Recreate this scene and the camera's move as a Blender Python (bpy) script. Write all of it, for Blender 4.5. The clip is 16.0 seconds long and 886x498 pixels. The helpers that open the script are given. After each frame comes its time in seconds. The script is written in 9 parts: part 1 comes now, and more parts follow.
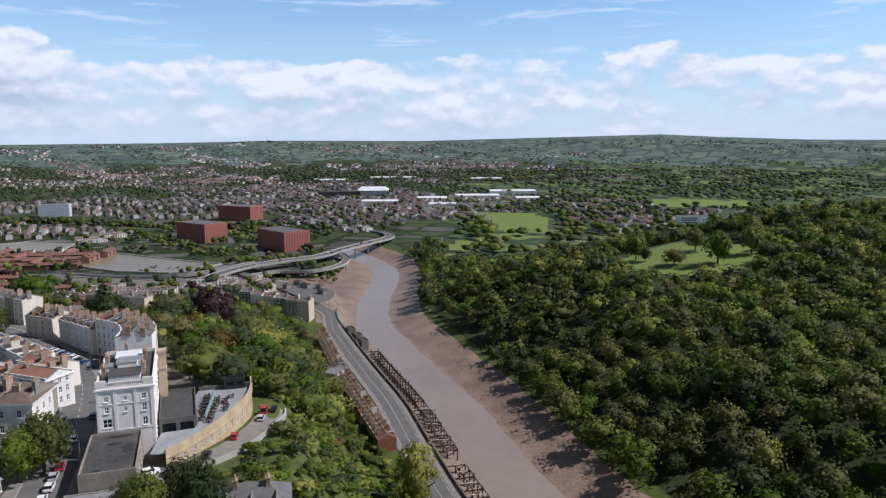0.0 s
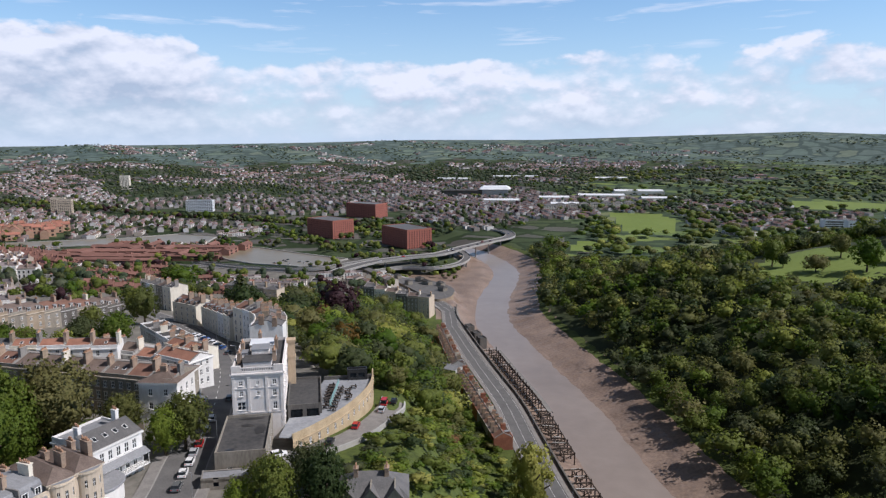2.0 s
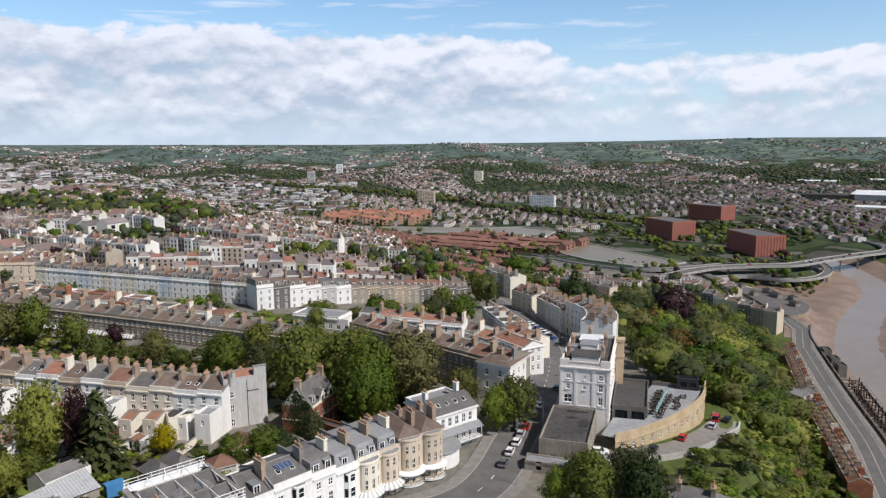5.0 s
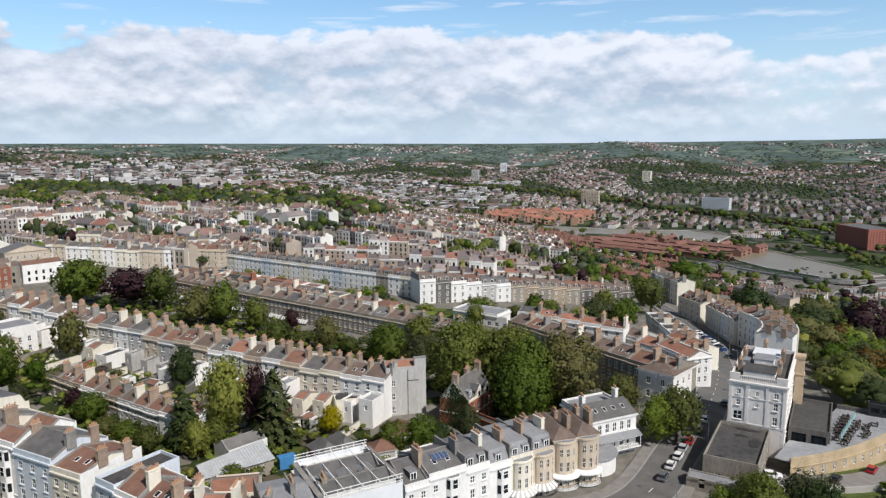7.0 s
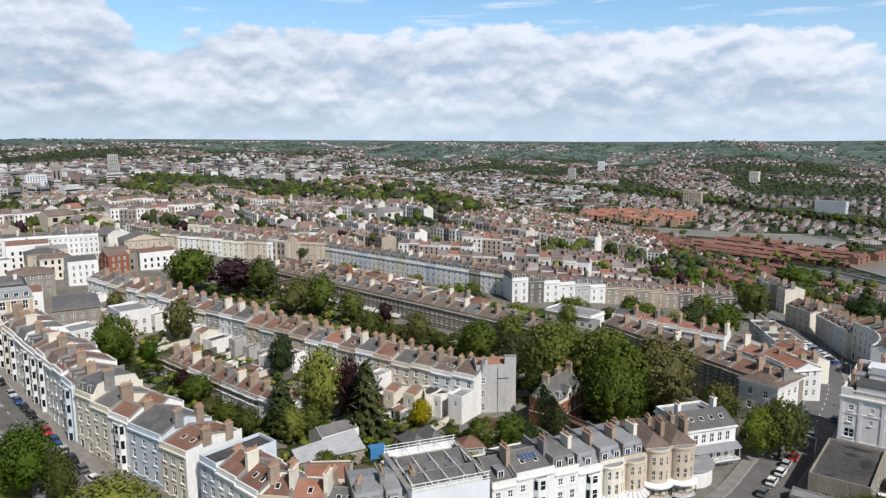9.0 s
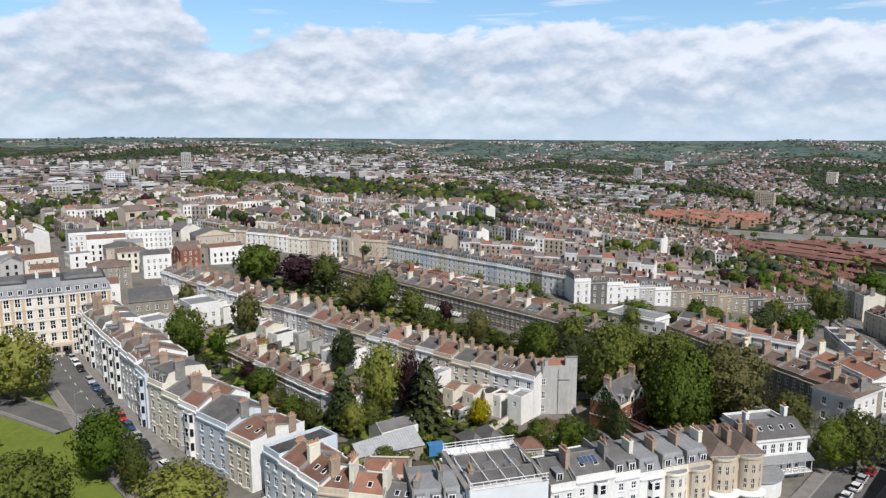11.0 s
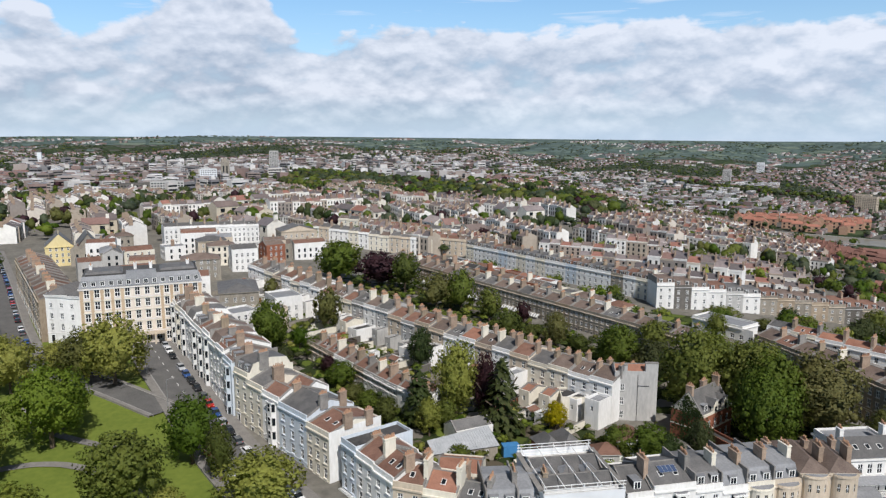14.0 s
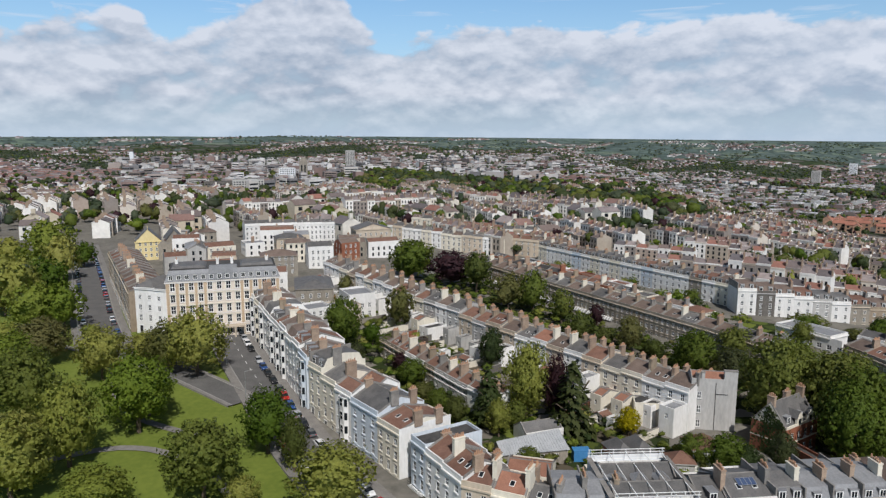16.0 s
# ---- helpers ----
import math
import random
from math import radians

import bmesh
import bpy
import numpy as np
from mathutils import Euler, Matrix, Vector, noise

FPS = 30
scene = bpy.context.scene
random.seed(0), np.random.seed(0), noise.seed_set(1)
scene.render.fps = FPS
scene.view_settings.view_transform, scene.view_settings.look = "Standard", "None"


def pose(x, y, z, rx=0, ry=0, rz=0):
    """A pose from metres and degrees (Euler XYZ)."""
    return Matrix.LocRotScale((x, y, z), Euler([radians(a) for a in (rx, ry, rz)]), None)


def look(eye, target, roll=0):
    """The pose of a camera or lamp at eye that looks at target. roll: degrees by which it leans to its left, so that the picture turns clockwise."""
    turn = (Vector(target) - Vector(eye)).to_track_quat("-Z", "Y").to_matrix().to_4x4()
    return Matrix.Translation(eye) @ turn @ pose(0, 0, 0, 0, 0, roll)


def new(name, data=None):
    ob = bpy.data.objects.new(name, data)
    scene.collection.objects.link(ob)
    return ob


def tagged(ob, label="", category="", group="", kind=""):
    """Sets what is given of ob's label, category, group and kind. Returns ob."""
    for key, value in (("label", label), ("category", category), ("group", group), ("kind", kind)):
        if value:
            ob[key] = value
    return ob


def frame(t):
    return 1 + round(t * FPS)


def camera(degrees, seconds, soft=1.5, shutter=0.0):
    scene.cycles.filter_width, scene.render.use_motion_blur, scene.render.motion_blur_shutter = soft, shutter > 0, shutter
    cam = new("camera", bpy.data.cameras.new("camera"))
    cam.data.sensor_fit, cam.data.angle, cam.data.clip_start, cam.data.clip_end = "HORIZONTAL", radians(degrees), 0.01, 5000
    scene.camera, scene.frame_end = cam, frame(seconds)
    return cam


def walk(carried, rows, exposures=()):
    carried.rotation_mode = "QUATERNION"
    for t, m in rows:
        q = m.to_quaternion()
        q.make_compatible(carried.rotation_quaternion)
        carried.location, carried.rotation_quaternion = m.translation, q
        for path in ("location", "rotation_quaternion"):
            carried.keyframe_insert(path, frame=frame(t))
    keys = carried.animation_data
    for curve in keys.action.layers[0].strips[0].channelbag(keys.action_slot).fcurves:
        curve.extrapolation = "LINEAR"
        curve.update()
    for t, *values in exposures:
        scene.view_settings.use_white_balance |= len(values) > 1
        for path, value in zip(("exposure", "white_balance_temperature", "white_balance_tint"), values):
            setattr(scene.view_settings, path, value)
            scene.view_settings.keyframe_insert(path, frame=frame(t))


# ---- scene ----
cam = camera(64.3, 16.0, 1.3)
EYE = (0.0, 0.0, 150.0)


def turned(yaw, pitch, roll):
    m = Matrix.Rotation(radians(yaw), 4, "Z") @ Matrix.Rotation(radians(90 + pitch), 4, "X") @ Matrix.Rotation(radians(roll), 4, "Z")
    return Matrix.Translation(EYE) @ m


PATH = [
    (0.0, turned(0.0, -8.751, 0.079)),
    (0.5, turned(0.317, -8.766, 0.098)),
    (1.0, turned(1.0, -8.783, 0.018)),
    (1.5, turned(4.689, -8.821, -0.159)),
    (2.0, turned(9.877, -8.821, -0.176)),
    (2.5, turned(15.113, -8.829, -0.241)),
    (3.0, turned(20.136, -8.855, -0.227)),
    (3.5, turned(24.743, -8.858, -0.211)),
    (4.0, turned(28.882, -8.845, -0.309)),
    (4.5, turned(32.978, -8.863, -0.275)),
    (5.0, turned(36.998, -8.86, -0.339)),
    (7.5, turned(52.593, -8.898, -0.25)),
    (8.0, turned(54.624, -8.944, -0.105)),
    (8.5, turned(56.385, -8.99, -0.101)),
    (9.0, turned(57.848, -9.036, -0.073)),
    (11.5, turned(63.977, -9.116, -0.037)),
    (12.0, turned(64.975, -9.11, -0.018)),
    (12.5, turned(65.992, -9.128, 0.047)),
    (13.0, turned(67.055, -9.117, 0.102)),
    (13.5, turned(68.161, -9.138, 0.137)),
    (14.0, turned(69.37, -9.17, 0.139)),
    (14.5, turned(70.608, -9.199, 0.155)),
    (15.0, turned(71.837, -9.189, 0.153)),
    (15.5, turned(73.388, -9.188, 0.144)),
    (16.0, turned(75.314, -9.19, 0.098)),
]
walk(cam, PATH, [(0.0, -0.02, 5780, 18), (2.5, -0.04, 5880, 18), (3.5, -0.04, 6000, 17), (5.0, 0.02, 6060, 15), (9.0, 0.02, 5980, 13), (12.0, 0.0, 5960, 13), (14.5, -0.10, 5940, 13), (16.0, -0.26, 5940, 13)])

# ---------------------------------------------------------------- light
world = bpy.data.worlds.new("sky")
scene.world = world
world.use_nodes = True
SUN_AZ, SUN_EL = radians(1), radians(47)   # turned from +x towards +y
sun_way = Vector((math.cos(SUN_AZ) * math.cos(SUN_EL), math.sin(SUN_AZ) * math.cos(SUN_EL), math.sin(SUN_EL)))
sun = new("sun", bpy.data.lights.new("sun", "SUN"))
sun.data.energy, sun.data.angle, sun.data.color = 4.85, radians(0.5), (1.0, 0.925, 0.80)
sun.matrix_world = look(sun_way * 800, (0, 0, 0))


def sky_nodes():
    nt = world.node_tree
    N, L = nt.nodes, nt.links
    N.clear()
    out = N.new("ShaderNodeOutputWorld")
    bg = N.new("ShaderNodeBackground")
    bg.inputs["Strength"].default_value = 1.0
    sky = N.new("ShaderNodeTexSky")
    sky.sky_type, sky.sun_disc = "NISHITA", False
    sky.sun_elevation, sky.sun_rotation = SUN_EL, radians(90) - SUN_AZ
    sky.air_density, sky.dust_density, sky.ozone_density = 1.0, 0.3, 3.0
    tc = N.new("ShaderNodeTexCoord")
    sep = N.new("ShaderNodeSeparateXYZ")
    L.new(tc.outputs["Generated"], sep.inputs[0])

    def m(op, a, b=None, c=None, clamp=False):
        n = N.new("ShaderNodeMath")
        n.operation, n.use_clamp = op, clamp
        for i, v in enumerate((a, b, c)):
            if v is None:
                continue
            if hasattr(v, "is_linked"):
                L.new(v, n.inputs[i])
            else:
                n.inputs[i].default_value = v
        return n.outputs[0]

    def ramp(v, stops):
        n = N.new("ShaderNodeValToRGB")
        el = n.color_ramp.elements
        while len(el) < len(stops):
            el.new(0.5)
        for e, (p, c) in zip(el, stops):
            e.position, e.color = p, (c, c, c, 1) if not isinstance(c, tuple) else (*c, 1)
        L.new(v, n.inputs[0])
        return n.outputs[0]

    def noise_at(vec, scale, detail, rough, dist=0.0):
        n = N.new("ShaderNodeTexNoise")
        n.inputs["Scale"].default_value, n.inputs["Detail"].default_value = scale, detail
        n.inputs["Roughness"].default_value, n.inputs["Distortion"].default_value = rough, dist
        L.new(vec, n.inputs["Vector"])
        return n.outputs["Fac"]

    def comb(x, y, z=0.0):
        n = N.new("ShaderNodeCombineXYZ")
        for i, v in enumerate((x, y, z)):
            if hasattr(v, "is_linked"):
                L.new(v, n.inputs[i])
            else:
                n.inputs[i].default_value = v
        return n.outputs[0]

    def mix(fac, a, b):
        n = N.new("ShaderNodeMix")
        n.data_type = "RGBA"
        for i, v in ((0, fac), (6, a), (7, b)):
            if hasattr(v, "is_linked"):
                L.new(v, n.inputs[i])
            else:
                n.inputs[i].default_value = (*v, 1) if isinstance(v, tuple) else v
        return n.outputs[2]

    el = m("ARCSINE", sep.outputs[2])                     # elevation, radians
    az = m("ARCTAN2", m("MULTIPLY", sep.outputs[0], -1.0), sep.outputs[1])   # to the left of +y
    # height of the cloud bank's ragged top, by azimuth (degrees to the left of +y, degrees up)
    tops = [(-40, 5.6), (-22, 5.8), (-16.7, 6.5), (-9.5, 5.5), (-5.4, 7.0), (-0.7, 6.3), (9.9, 5.6), (19, 6.2), (22, 5.4), (27.2, 5.4), (29.1, 7.1), (33, 7.5), (44, 7.8), (49.5, 7.4), (54.8, 8.1), (62, 7.0),
            (68, 8.0), (72, 7.9), (76.4, 7.3), (79, 6.2), (81.7, 7.8), (83.4, 10.6), (88.5, 10.6), (90.6, 9.2), (93.5, 7.4), (96.7, 6.4), (98, 8.3), (103, 8.1), (106, 6.8), (115, 8.5)]
    top = m("MULTIPLY", ramp(m("MULTIPLY_ADD", m("MULTIPLY", az, 57.2958), 1 / 160, 40 / 160), [((a + 40) / 160, e / 12) for a, e in tops]), radians(12))

    def heaps(dy):
        y = m("MULTIPLY_ADD", el, 15.0, dy)
        big = noise_at(comb(m("MULTIPLY", az, 5.0), m("MULTIPLY", y, 1.2), 7.7), 1.0, 2.0, 0.5, 0.2)
        mid = noise_at(comb(m("MULTIPLY", az, 15.0), m("MULTIPLY", y, 2.0), 3.1), 1.0, 7.0, 0.52, 0.1)
        v = N.new("ShaderNodeTexVoronoi")
        v.inputs["Scale"].default_value, v.inputs["Detail"].default_value, v.inputs["Roughness"].default_value = 1.0, 3.0, 0.55
        v.normalize = True
        wob = m("MULTIPLY", m("SUBTRACT", mid, 0.5), 0.55)
        L.new(comb(m("MULTIPLY_ADD", az, 21.0, wob), m("MULTIPLY_ADD", y, 2.3, wob), 1.3), v.inputs["Vector"])
        puff = m("SUBTRACT", 0.85, v.outputs["Distance"])
        return m("ADD", m("ADD", m("MULTIPLY", big, 0.30), m("MULTIPLY", mid, 0.42)), m("MULTIPLY", puff, 0.34))
    shape = heaps(0.0)
    rim = m("ADD", m("MULTIPLY", m("SUBTRACT", top, el), 95.0), m("MULTIPLY", m("SUBTRACT", shape, 0.52), 15.0))
    bank = m("MULTIPLY_ADD", az, 9.0, -3.9, clamp=True)            # a closed bank to the left, scattered heaps to the right
    open_ = m("MULTIPLY_ADD", shape, 7.0, -3.15, clamp=True)
    thick = m("MULTIPLY_ADD", bank, m("SUBTRACT", m("MULTIPLY_ADD", shape, 3.0, -0.55, clamp=True), open_), open_)
    dens = m("MULTIPLY", m("MULTIPLY_ADD", rim, 1.0, 0.4, clamp=True), thick)
    # lit tops and grey bases: compare with the cloud a little higher up
    crest_ = m("MULTIPLY", m("SUBTRACT", shape, heaps(0.16)), 3.2)
    bulk = m("MULTIPLY_ADD", m("SUBTRACT", shape, heaps(0.62)), 2.6, 0.60)
    high = m("MULTIPLY_ADD", m("SUBTRACT", top, el), -3.2, 0.12)      # the crowns of the bank catch most light
    shade = m("ADD", m("ADD", crest_, bulk), high, clamp=True)
    far_left = m("MULTIPLY_ADD", az, 1.6, -1.1, clamp=True)        # the bank is thicker and greyer there
    cloud = mix(shade, mix(far_left, (0.46, 0.54, 0.63), (0.43, 0.49, 0.565)), mix(far_left, (0.89, 0.90, 0.91), (0.85, 0.86, 0.87)))
    skyc = N.new("ShaderNodeVectorMath")
    skyc.operation = "SCALE"
    L.new(sky.outputs[0], skyc.inputs[0])
    skyc.inputs["Scale"].default_value = 0.125
    blue = N.new("ShaderNodeVectorMath")
    blue.operation = "MULTIPLY"
    L.new(skyc.outputs[0], blue.inputs[0])
    blue.inputs[1].default_value = (0.84, 1.03, 1.04)
    # pale haze that any sky has near the horizon
    low = m("POWER", m("SUBTRACT", 1.0, m("MULTIPLY", el, 3.0), clamp=True), 2.2)
    base = mix(m("MULTIPLY", low, 0.92), blue.outputs[0], (0.62, 0.74, 0.83))
    col = mix(m("MULTIPLY", dens, ramp(m("MULTIPLY", el, 4.0), [(0.0, 0.30), (0.10, 0.62), (0.22, 0.93)])), base, cloud)
    streak = noise_at(comb(m("MULTIPLY", az, 7.0), m("MULTIPLY", el, 70.0), 2.2), 1.0, 4.0, 0.55, 0.3)      # thin white streaks above the heaps
    col = mix(m("MULTIPLY", m("MULTIPLY_ADD", streak, 5.0, -2.85, clamp=True), m("MULTIPLY", m("MULTIPLY_ADD", el, 30.0, -3.0, clamp=True), 0.8)), col, (0.86, 0.89, 0.92))
    over = m("MULTIPLY", m("MULTIPLY_ADD", el, 3.6, -0.86, clamp=True), 0.88)      # dark grey added overhead, out of view, to dim and neutralise the skylight
    col = mix(over, col, (0.088, 0.086, 0.088))
    L.new(col, bg.inputs["Color"])
    L.new(bg.outputs[0], out.inputs["Surface"])


sky_nodes()

# ---------------------------------------------------------------- materials
MATS = {}


def mat(name, c1, c2, scale=0.6, rough=0.85, bump=0.0, fine=6.0, rnd="", spread=0.0, tints=None, metal=0.0, spec=0.3, streak=False):
    """A surface of two colours mixed by noise at two sizes; rnd 'object' or 'island' varies it from piece to piece."""
    m = bpy.data.materials.new(name)
    m.use_nodes = True
    N, L = m.node_tree.nodes, m.node_tree.links
    b = N["Principled BSDF"]
    b.inputs["Roughness"].default_value, b.inputs["Metallic"].default_value = rough, metal
    b.inputs["Specular IOR Level"].default_value = spec
    geo = N.new("ShaderNodeNewGeometry")
    pos = geo.outputs["Position"]
    if streak:
        mp = N.new("ShaderNodeMapping")
        mp.inputs["Scale"].default_value = (1, 1, 0.32)
        L.new(pos, mp.inputs[0])
        pos = mp.outputs[0]
    n1, n2 = N.new("ShaderNodeTexNoise"), N.new("ShaderNodeTexNoise")
    for n, s, d in ((n1, scale, 4), (n2, scale * fine, 6)):
        n.inputs["Scale"].default_value, n.inputs["Detail"].default_value = s, d
        L.new(pos, n.inputs["Vector"])
    mx = N.new("ShaderNodeMath")
    mx.operation = "MULTIPLY_ADD"
    L.new(n2.outputs["Fac"], mx.inputs[0])
    mx.inputs[1].default_value = 0.5
    ad = N.new("ShaderNodeMath")
    ad.operation = "MULTIPLY_ADD"
    L.new(n1.outputs["Fac"], ad.inputs[0])
    ad.inputs[1].default_value, ad.inputs[2].default_value = 0.5, 0.0
    L.new(ad.outputs[0], mx.inputs[2])
    rp = N.new("ShaderNodeValToRGB")
    rp.color_ramp.elements[0].position, rp.color_ramp.elements[1].position = 0.34, 0.66
    rp.color_ramp.elements[0].color, rp.color_ramp.elements[1].color = (*c1, 1), (*c2, 1)
    L.new(mx.outputs[0], rp.inputs[0])
    col = rp.outputs[0]
    if rnd:
        if rnd == "object":
            src = N.new("ShaderNodeObjectInfo").outputs["Random"]
        elif rnd == "island":
            src = geo.outputs["Random Per Island"]
        else:
            at = N.new("ShaderNodeAttribute")
            at.attribute_name = rnd
            src = at.outputs["Fac"]
        if tints:
            tr = N.new("ShaderNodeValToRGB")
            tr.color_ramp.interpolation = "CONSTANT"
            el = tr.color_ramp.elements
            while len(el) < len(tints):
                el.new(0.5)
            for i, (e, c) in enumerate(zip(el, tints)):
                e.position, e.color = i / len(tints), (*c, 1)
            L.new(src, tr.inputs[0])
            mm = N.new("ShaderNodeMix")
            mm.data_type, mm.blend_type = "RGBA", "MULTIPLY"
            mm.inputs[0].default_value = 1.0
            L.new(col, mm.inputs[6])
            L.new(tr.outputs[0], mm.inputs[7])
            col = mm.outputs[2]
        if spread:
            hs = N.new("ShaderNodeHueSaturation")
            v = N.new("ShaderNodeMath")
            v.operation = "MULTIPLY_ADD"
            L.new(src, v.inputs[0])
            v.inputs[1].default_value, v.inputs[2].default_value = spread, 1 - spread / 2
            L.new(v.outputs[0], hs.inputs["Value"])
            L.new(col, hs.inputs["Color"])
            col = hs.outputs[0]
    L.new(col, b.inputs["Base Color"])
    if bump:
        bp = N.new("ShaderNodeBump")
        bp.inputs["Strength"].default_value, bp.inputs["Distance"].default_value = min(1, bump * 3), bump
        L.new(mx.outputs[0], bp.inputs["Height"])
        L.new(bp.outputs[0], b.inputs["Normal"])
    MATS[name] = m
    return m


def leaf_mat(name, c1, c2, shift=0.03):
    """Foliage: every clump and every tree takes its own green; some light passes through."""
    m = bpy.data.materials.new(name)
    m.use_nodes = True
    N, L = m.node_tree.nodes, m.node_tree.links
    b = N["Principled BSDF"]
    b.inputs["Roughness"].default_value, b.inputs["Specular IOR Level"].default_value = 0.55, 0.25
    geo, inf, at = N.new("ShaderNodeNewGeometry"), N.new("ShaderNodeObjectInfo"), N.new("ShaderNodeAttribute")
    at.attribute_name = "tint"
    rp = N.new("ShaderNodeValToRGB")
    rp.color_ramp.elements[0].color, rp.color_ramp.elements[1].color = (*c1, 1), (*c2, 1)
    nar = N.new("ShaderNodeMapRange")
    nar.inputs["To Min"].default_value, nar.inputs["To Max"].default_value = 0.30, 0.70
    L.new(geo.outputs["Random Per Island"], nar.inputs["Value"])
    L.new(nar.outputs[0], rp.inputs[0])
    hs = N.new("ShaderNodeHueSaturation")
    s = N.new("ShaderNodeMath")
    s.operation = "ADD"
    L.new(inf.outputs["Random"], s.inputs[0])
    L.new(at.outputs["Fac"], s.inputs[1])
    fr = N.new("ShaderNodeMath")
    fr.operation = "FRACT"
    L.new(s.outputs[0], fr.inputs[0])
    for sock, span, low in (("Hue", -2 * shift, 0.5 + 0.35 * shift), ("Value", 0.48, 0.93), ("Saturation", -0.18, 1.06)):
        v = N.new("ShaderNodeMath")
        v.operation = "MULTIPLY_ADD"
        L.new(fr.outputs[0], v.inputs[0])
        v.inputs[1].default_value, v.inputs[2].default_value = span, low
        L.new(v.outputs[0], hs.inputs[sock])
    L.new(rp.outputs[0], hs.inputs["Color"])
    nz, rm, mm, bp = N.new("ShaderNodeTexNoise"), N.new("ShaderNodeMapRange"), N.new("ShaderNodeMix"), N.new("ShaderNodeBump")
    nz.inputs["Scale"].default_value, nz.inputs["Detail"].default_value, nz.inputs["Roughness"].default_value = 1.1, 5, 0.7
    L.new(geo.outputs["Position"], nz.inputs["Vector"])
    rm.inputs["From Min"].default_value, rm.inputs["From Max"].default_value = 0.36, 0.62
    rm.inputs["To Min"].default_value, rm.inputs["To Max"].default_value = 0.78, 1.14
    L.new(nz.outputs["Fac"], rm.inputs["Value"])
    mm.data_type, mm.blend_type = "RGBA", "MULTIPLY"
    mm.inputs[0].default_value = 1.0
    L.new(hs.outputs[0], mm.inputs[6])
    L.new(rm.outputs[0], mm.inputs[7])
    bp.inputs["Strength"].default_value, bp.inputs["Distance"].default_value = 0.8, 0.5
    L.new(nz.outputs["Fac"], bp.inputs["Height"])
    L.new(bp.outputs[0], b.inputs["Normal"])
    L.new(mm.outputs[2], b.inputs["Base Color"])
    tr = N.new("ShaderNodeBsdfTranslucent")
    L.new(mm.outputs[2], tr.inputs["Color"])
    ms = N.new("ShaderNodeMixShader")
    ms.inputs[0].default_value = 0.45
    L.new(b.outputs[0], ms.inputs[1])
    L.new(tr.outputs[0], ms.inputs[2])
    L.new(ms.outputs[0], N["Material Output"].inputs["Surface"])
    MATS[name] = m
    return m


leaf_mat("leaves_green", (0.056, 0.100, 0.010), (0.132, 0.196, 0.024))
leaf_mat("leaves_bright", (0.140, 0.190, 0.024), (0.245, 0.312, 0.048))
leaf_mat("leaves_dark", (0.032, 0.054, 0.017), (0.072, 0.104, 0.032))
leaf_mat("leaves_olive", (0.076, 0.100, 0.022), (0.145, 0.165, 0.042))
leaf_mat("leaves_copper", (0.030, 0.012, 0.016), (0.068, 0.028, 0.032), 0.01)
leaf_mat("leaves_fir", (0.045, 0.064, 0.018), (0.092, 0.118, 0.034))
# greyer, bluer green for distant trees, with haze put into the leaf colour
leaf_mat("leaves_hazy", (0.048, 0.074, 0.040), (0.098, 0.132, 0.070))
leaf_mat("leaves_yellow", (0.36, 0.31, 0.010), (0.52, 0.44, 0.025), 0.01)
leaf_mat("leaves_rust", (0.13, 0.080, 0.018), (0.22, 0.14, 0.03), 0.02)
mat("bark", (0.06, 0.045, 0.03), (0.13, 0.10, 0.07), 1.5, 0.9, 0.03)
mat("mud", (0.145, 0.102, 0.076), (0.30, 0.222, 0.17), 0.06, 0.55, 0.3, 11.0, spec=0.4)
mat("scrub", (0.040, 0.055, 0.012), (0.10, 0.13, 0.025), 0.12, 0.9, 0.3)
mat("lawn", (0.105, 0.145, 0.018), (0.17, 0.21, 0.032), 0.06, 0.9, 0.05, 12.0)
mat("field", (0.12, 0.17, 0.03), (0.165, 0.215, 0.048), 0.012, 0.9, 0.0, 20.0)
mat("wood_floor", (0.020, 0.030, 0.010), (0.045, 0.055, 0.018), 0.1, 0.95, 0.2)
mat("yards", (0.11, 0.105, 0.09), (0.22, 0.205, 0.175), 0.09, 0.9, 0.05)
mat("asphalt", (0.095, 0.093, 0.091), (0.155, 0.15, 0.144), 0.25, 0.85, 0.01, 12.0)
mat("paving", (0.17, 0.16, 0.15), (0.26, 0.245, 0.225), 0.5, 0.85, 0.01)
mat("kerb", (0.24, 0.235, 0.22), (0.33, 0.32, 0.30), 1.0)
mat("road_paint", (0.60, 0.60, 0.58), (0.75, 0.75, 0.72), 1.0, 0.7)
mat("stucco_white", (0.66, 0.65, 0.62), (0.82, 0.81, 0.79), 0.25, 0.8, 0.01, 8.0, "object", 0.08, streak=True)
mat("stucco_warm", (0.68, 0.64, 0.605), (0.80, 0.765, 0.73), 0.25, 0.8, 0.01, 8.0, streak=True)
mat("stucco_cream", (0.61, 0.565, 0.465), (0.76, 0.715, 0.61), 0.25, 0.8, 0.01, 8.0, "object", 0.12, streak=True)
mat("stucco_blue", (0.50, 0.55, 0.60), (0.62, 0.67, 0.72), 0.25, 0.8, 0.01, 8.0, "object", 0.08, streak=True)
mat("stucco_yellow", (0.64, 0.53, 0.26), (0.74, 0.63, 0.35), 0.25, 0.8, 0.01, 8.0, streak=True)
mat("render_grey", (0.34, 0.335, 0.32), (0.48, 0.47, 0.45), 0.25, 0.9, 0.02, 8.0, "object", 0.15, streak=True)
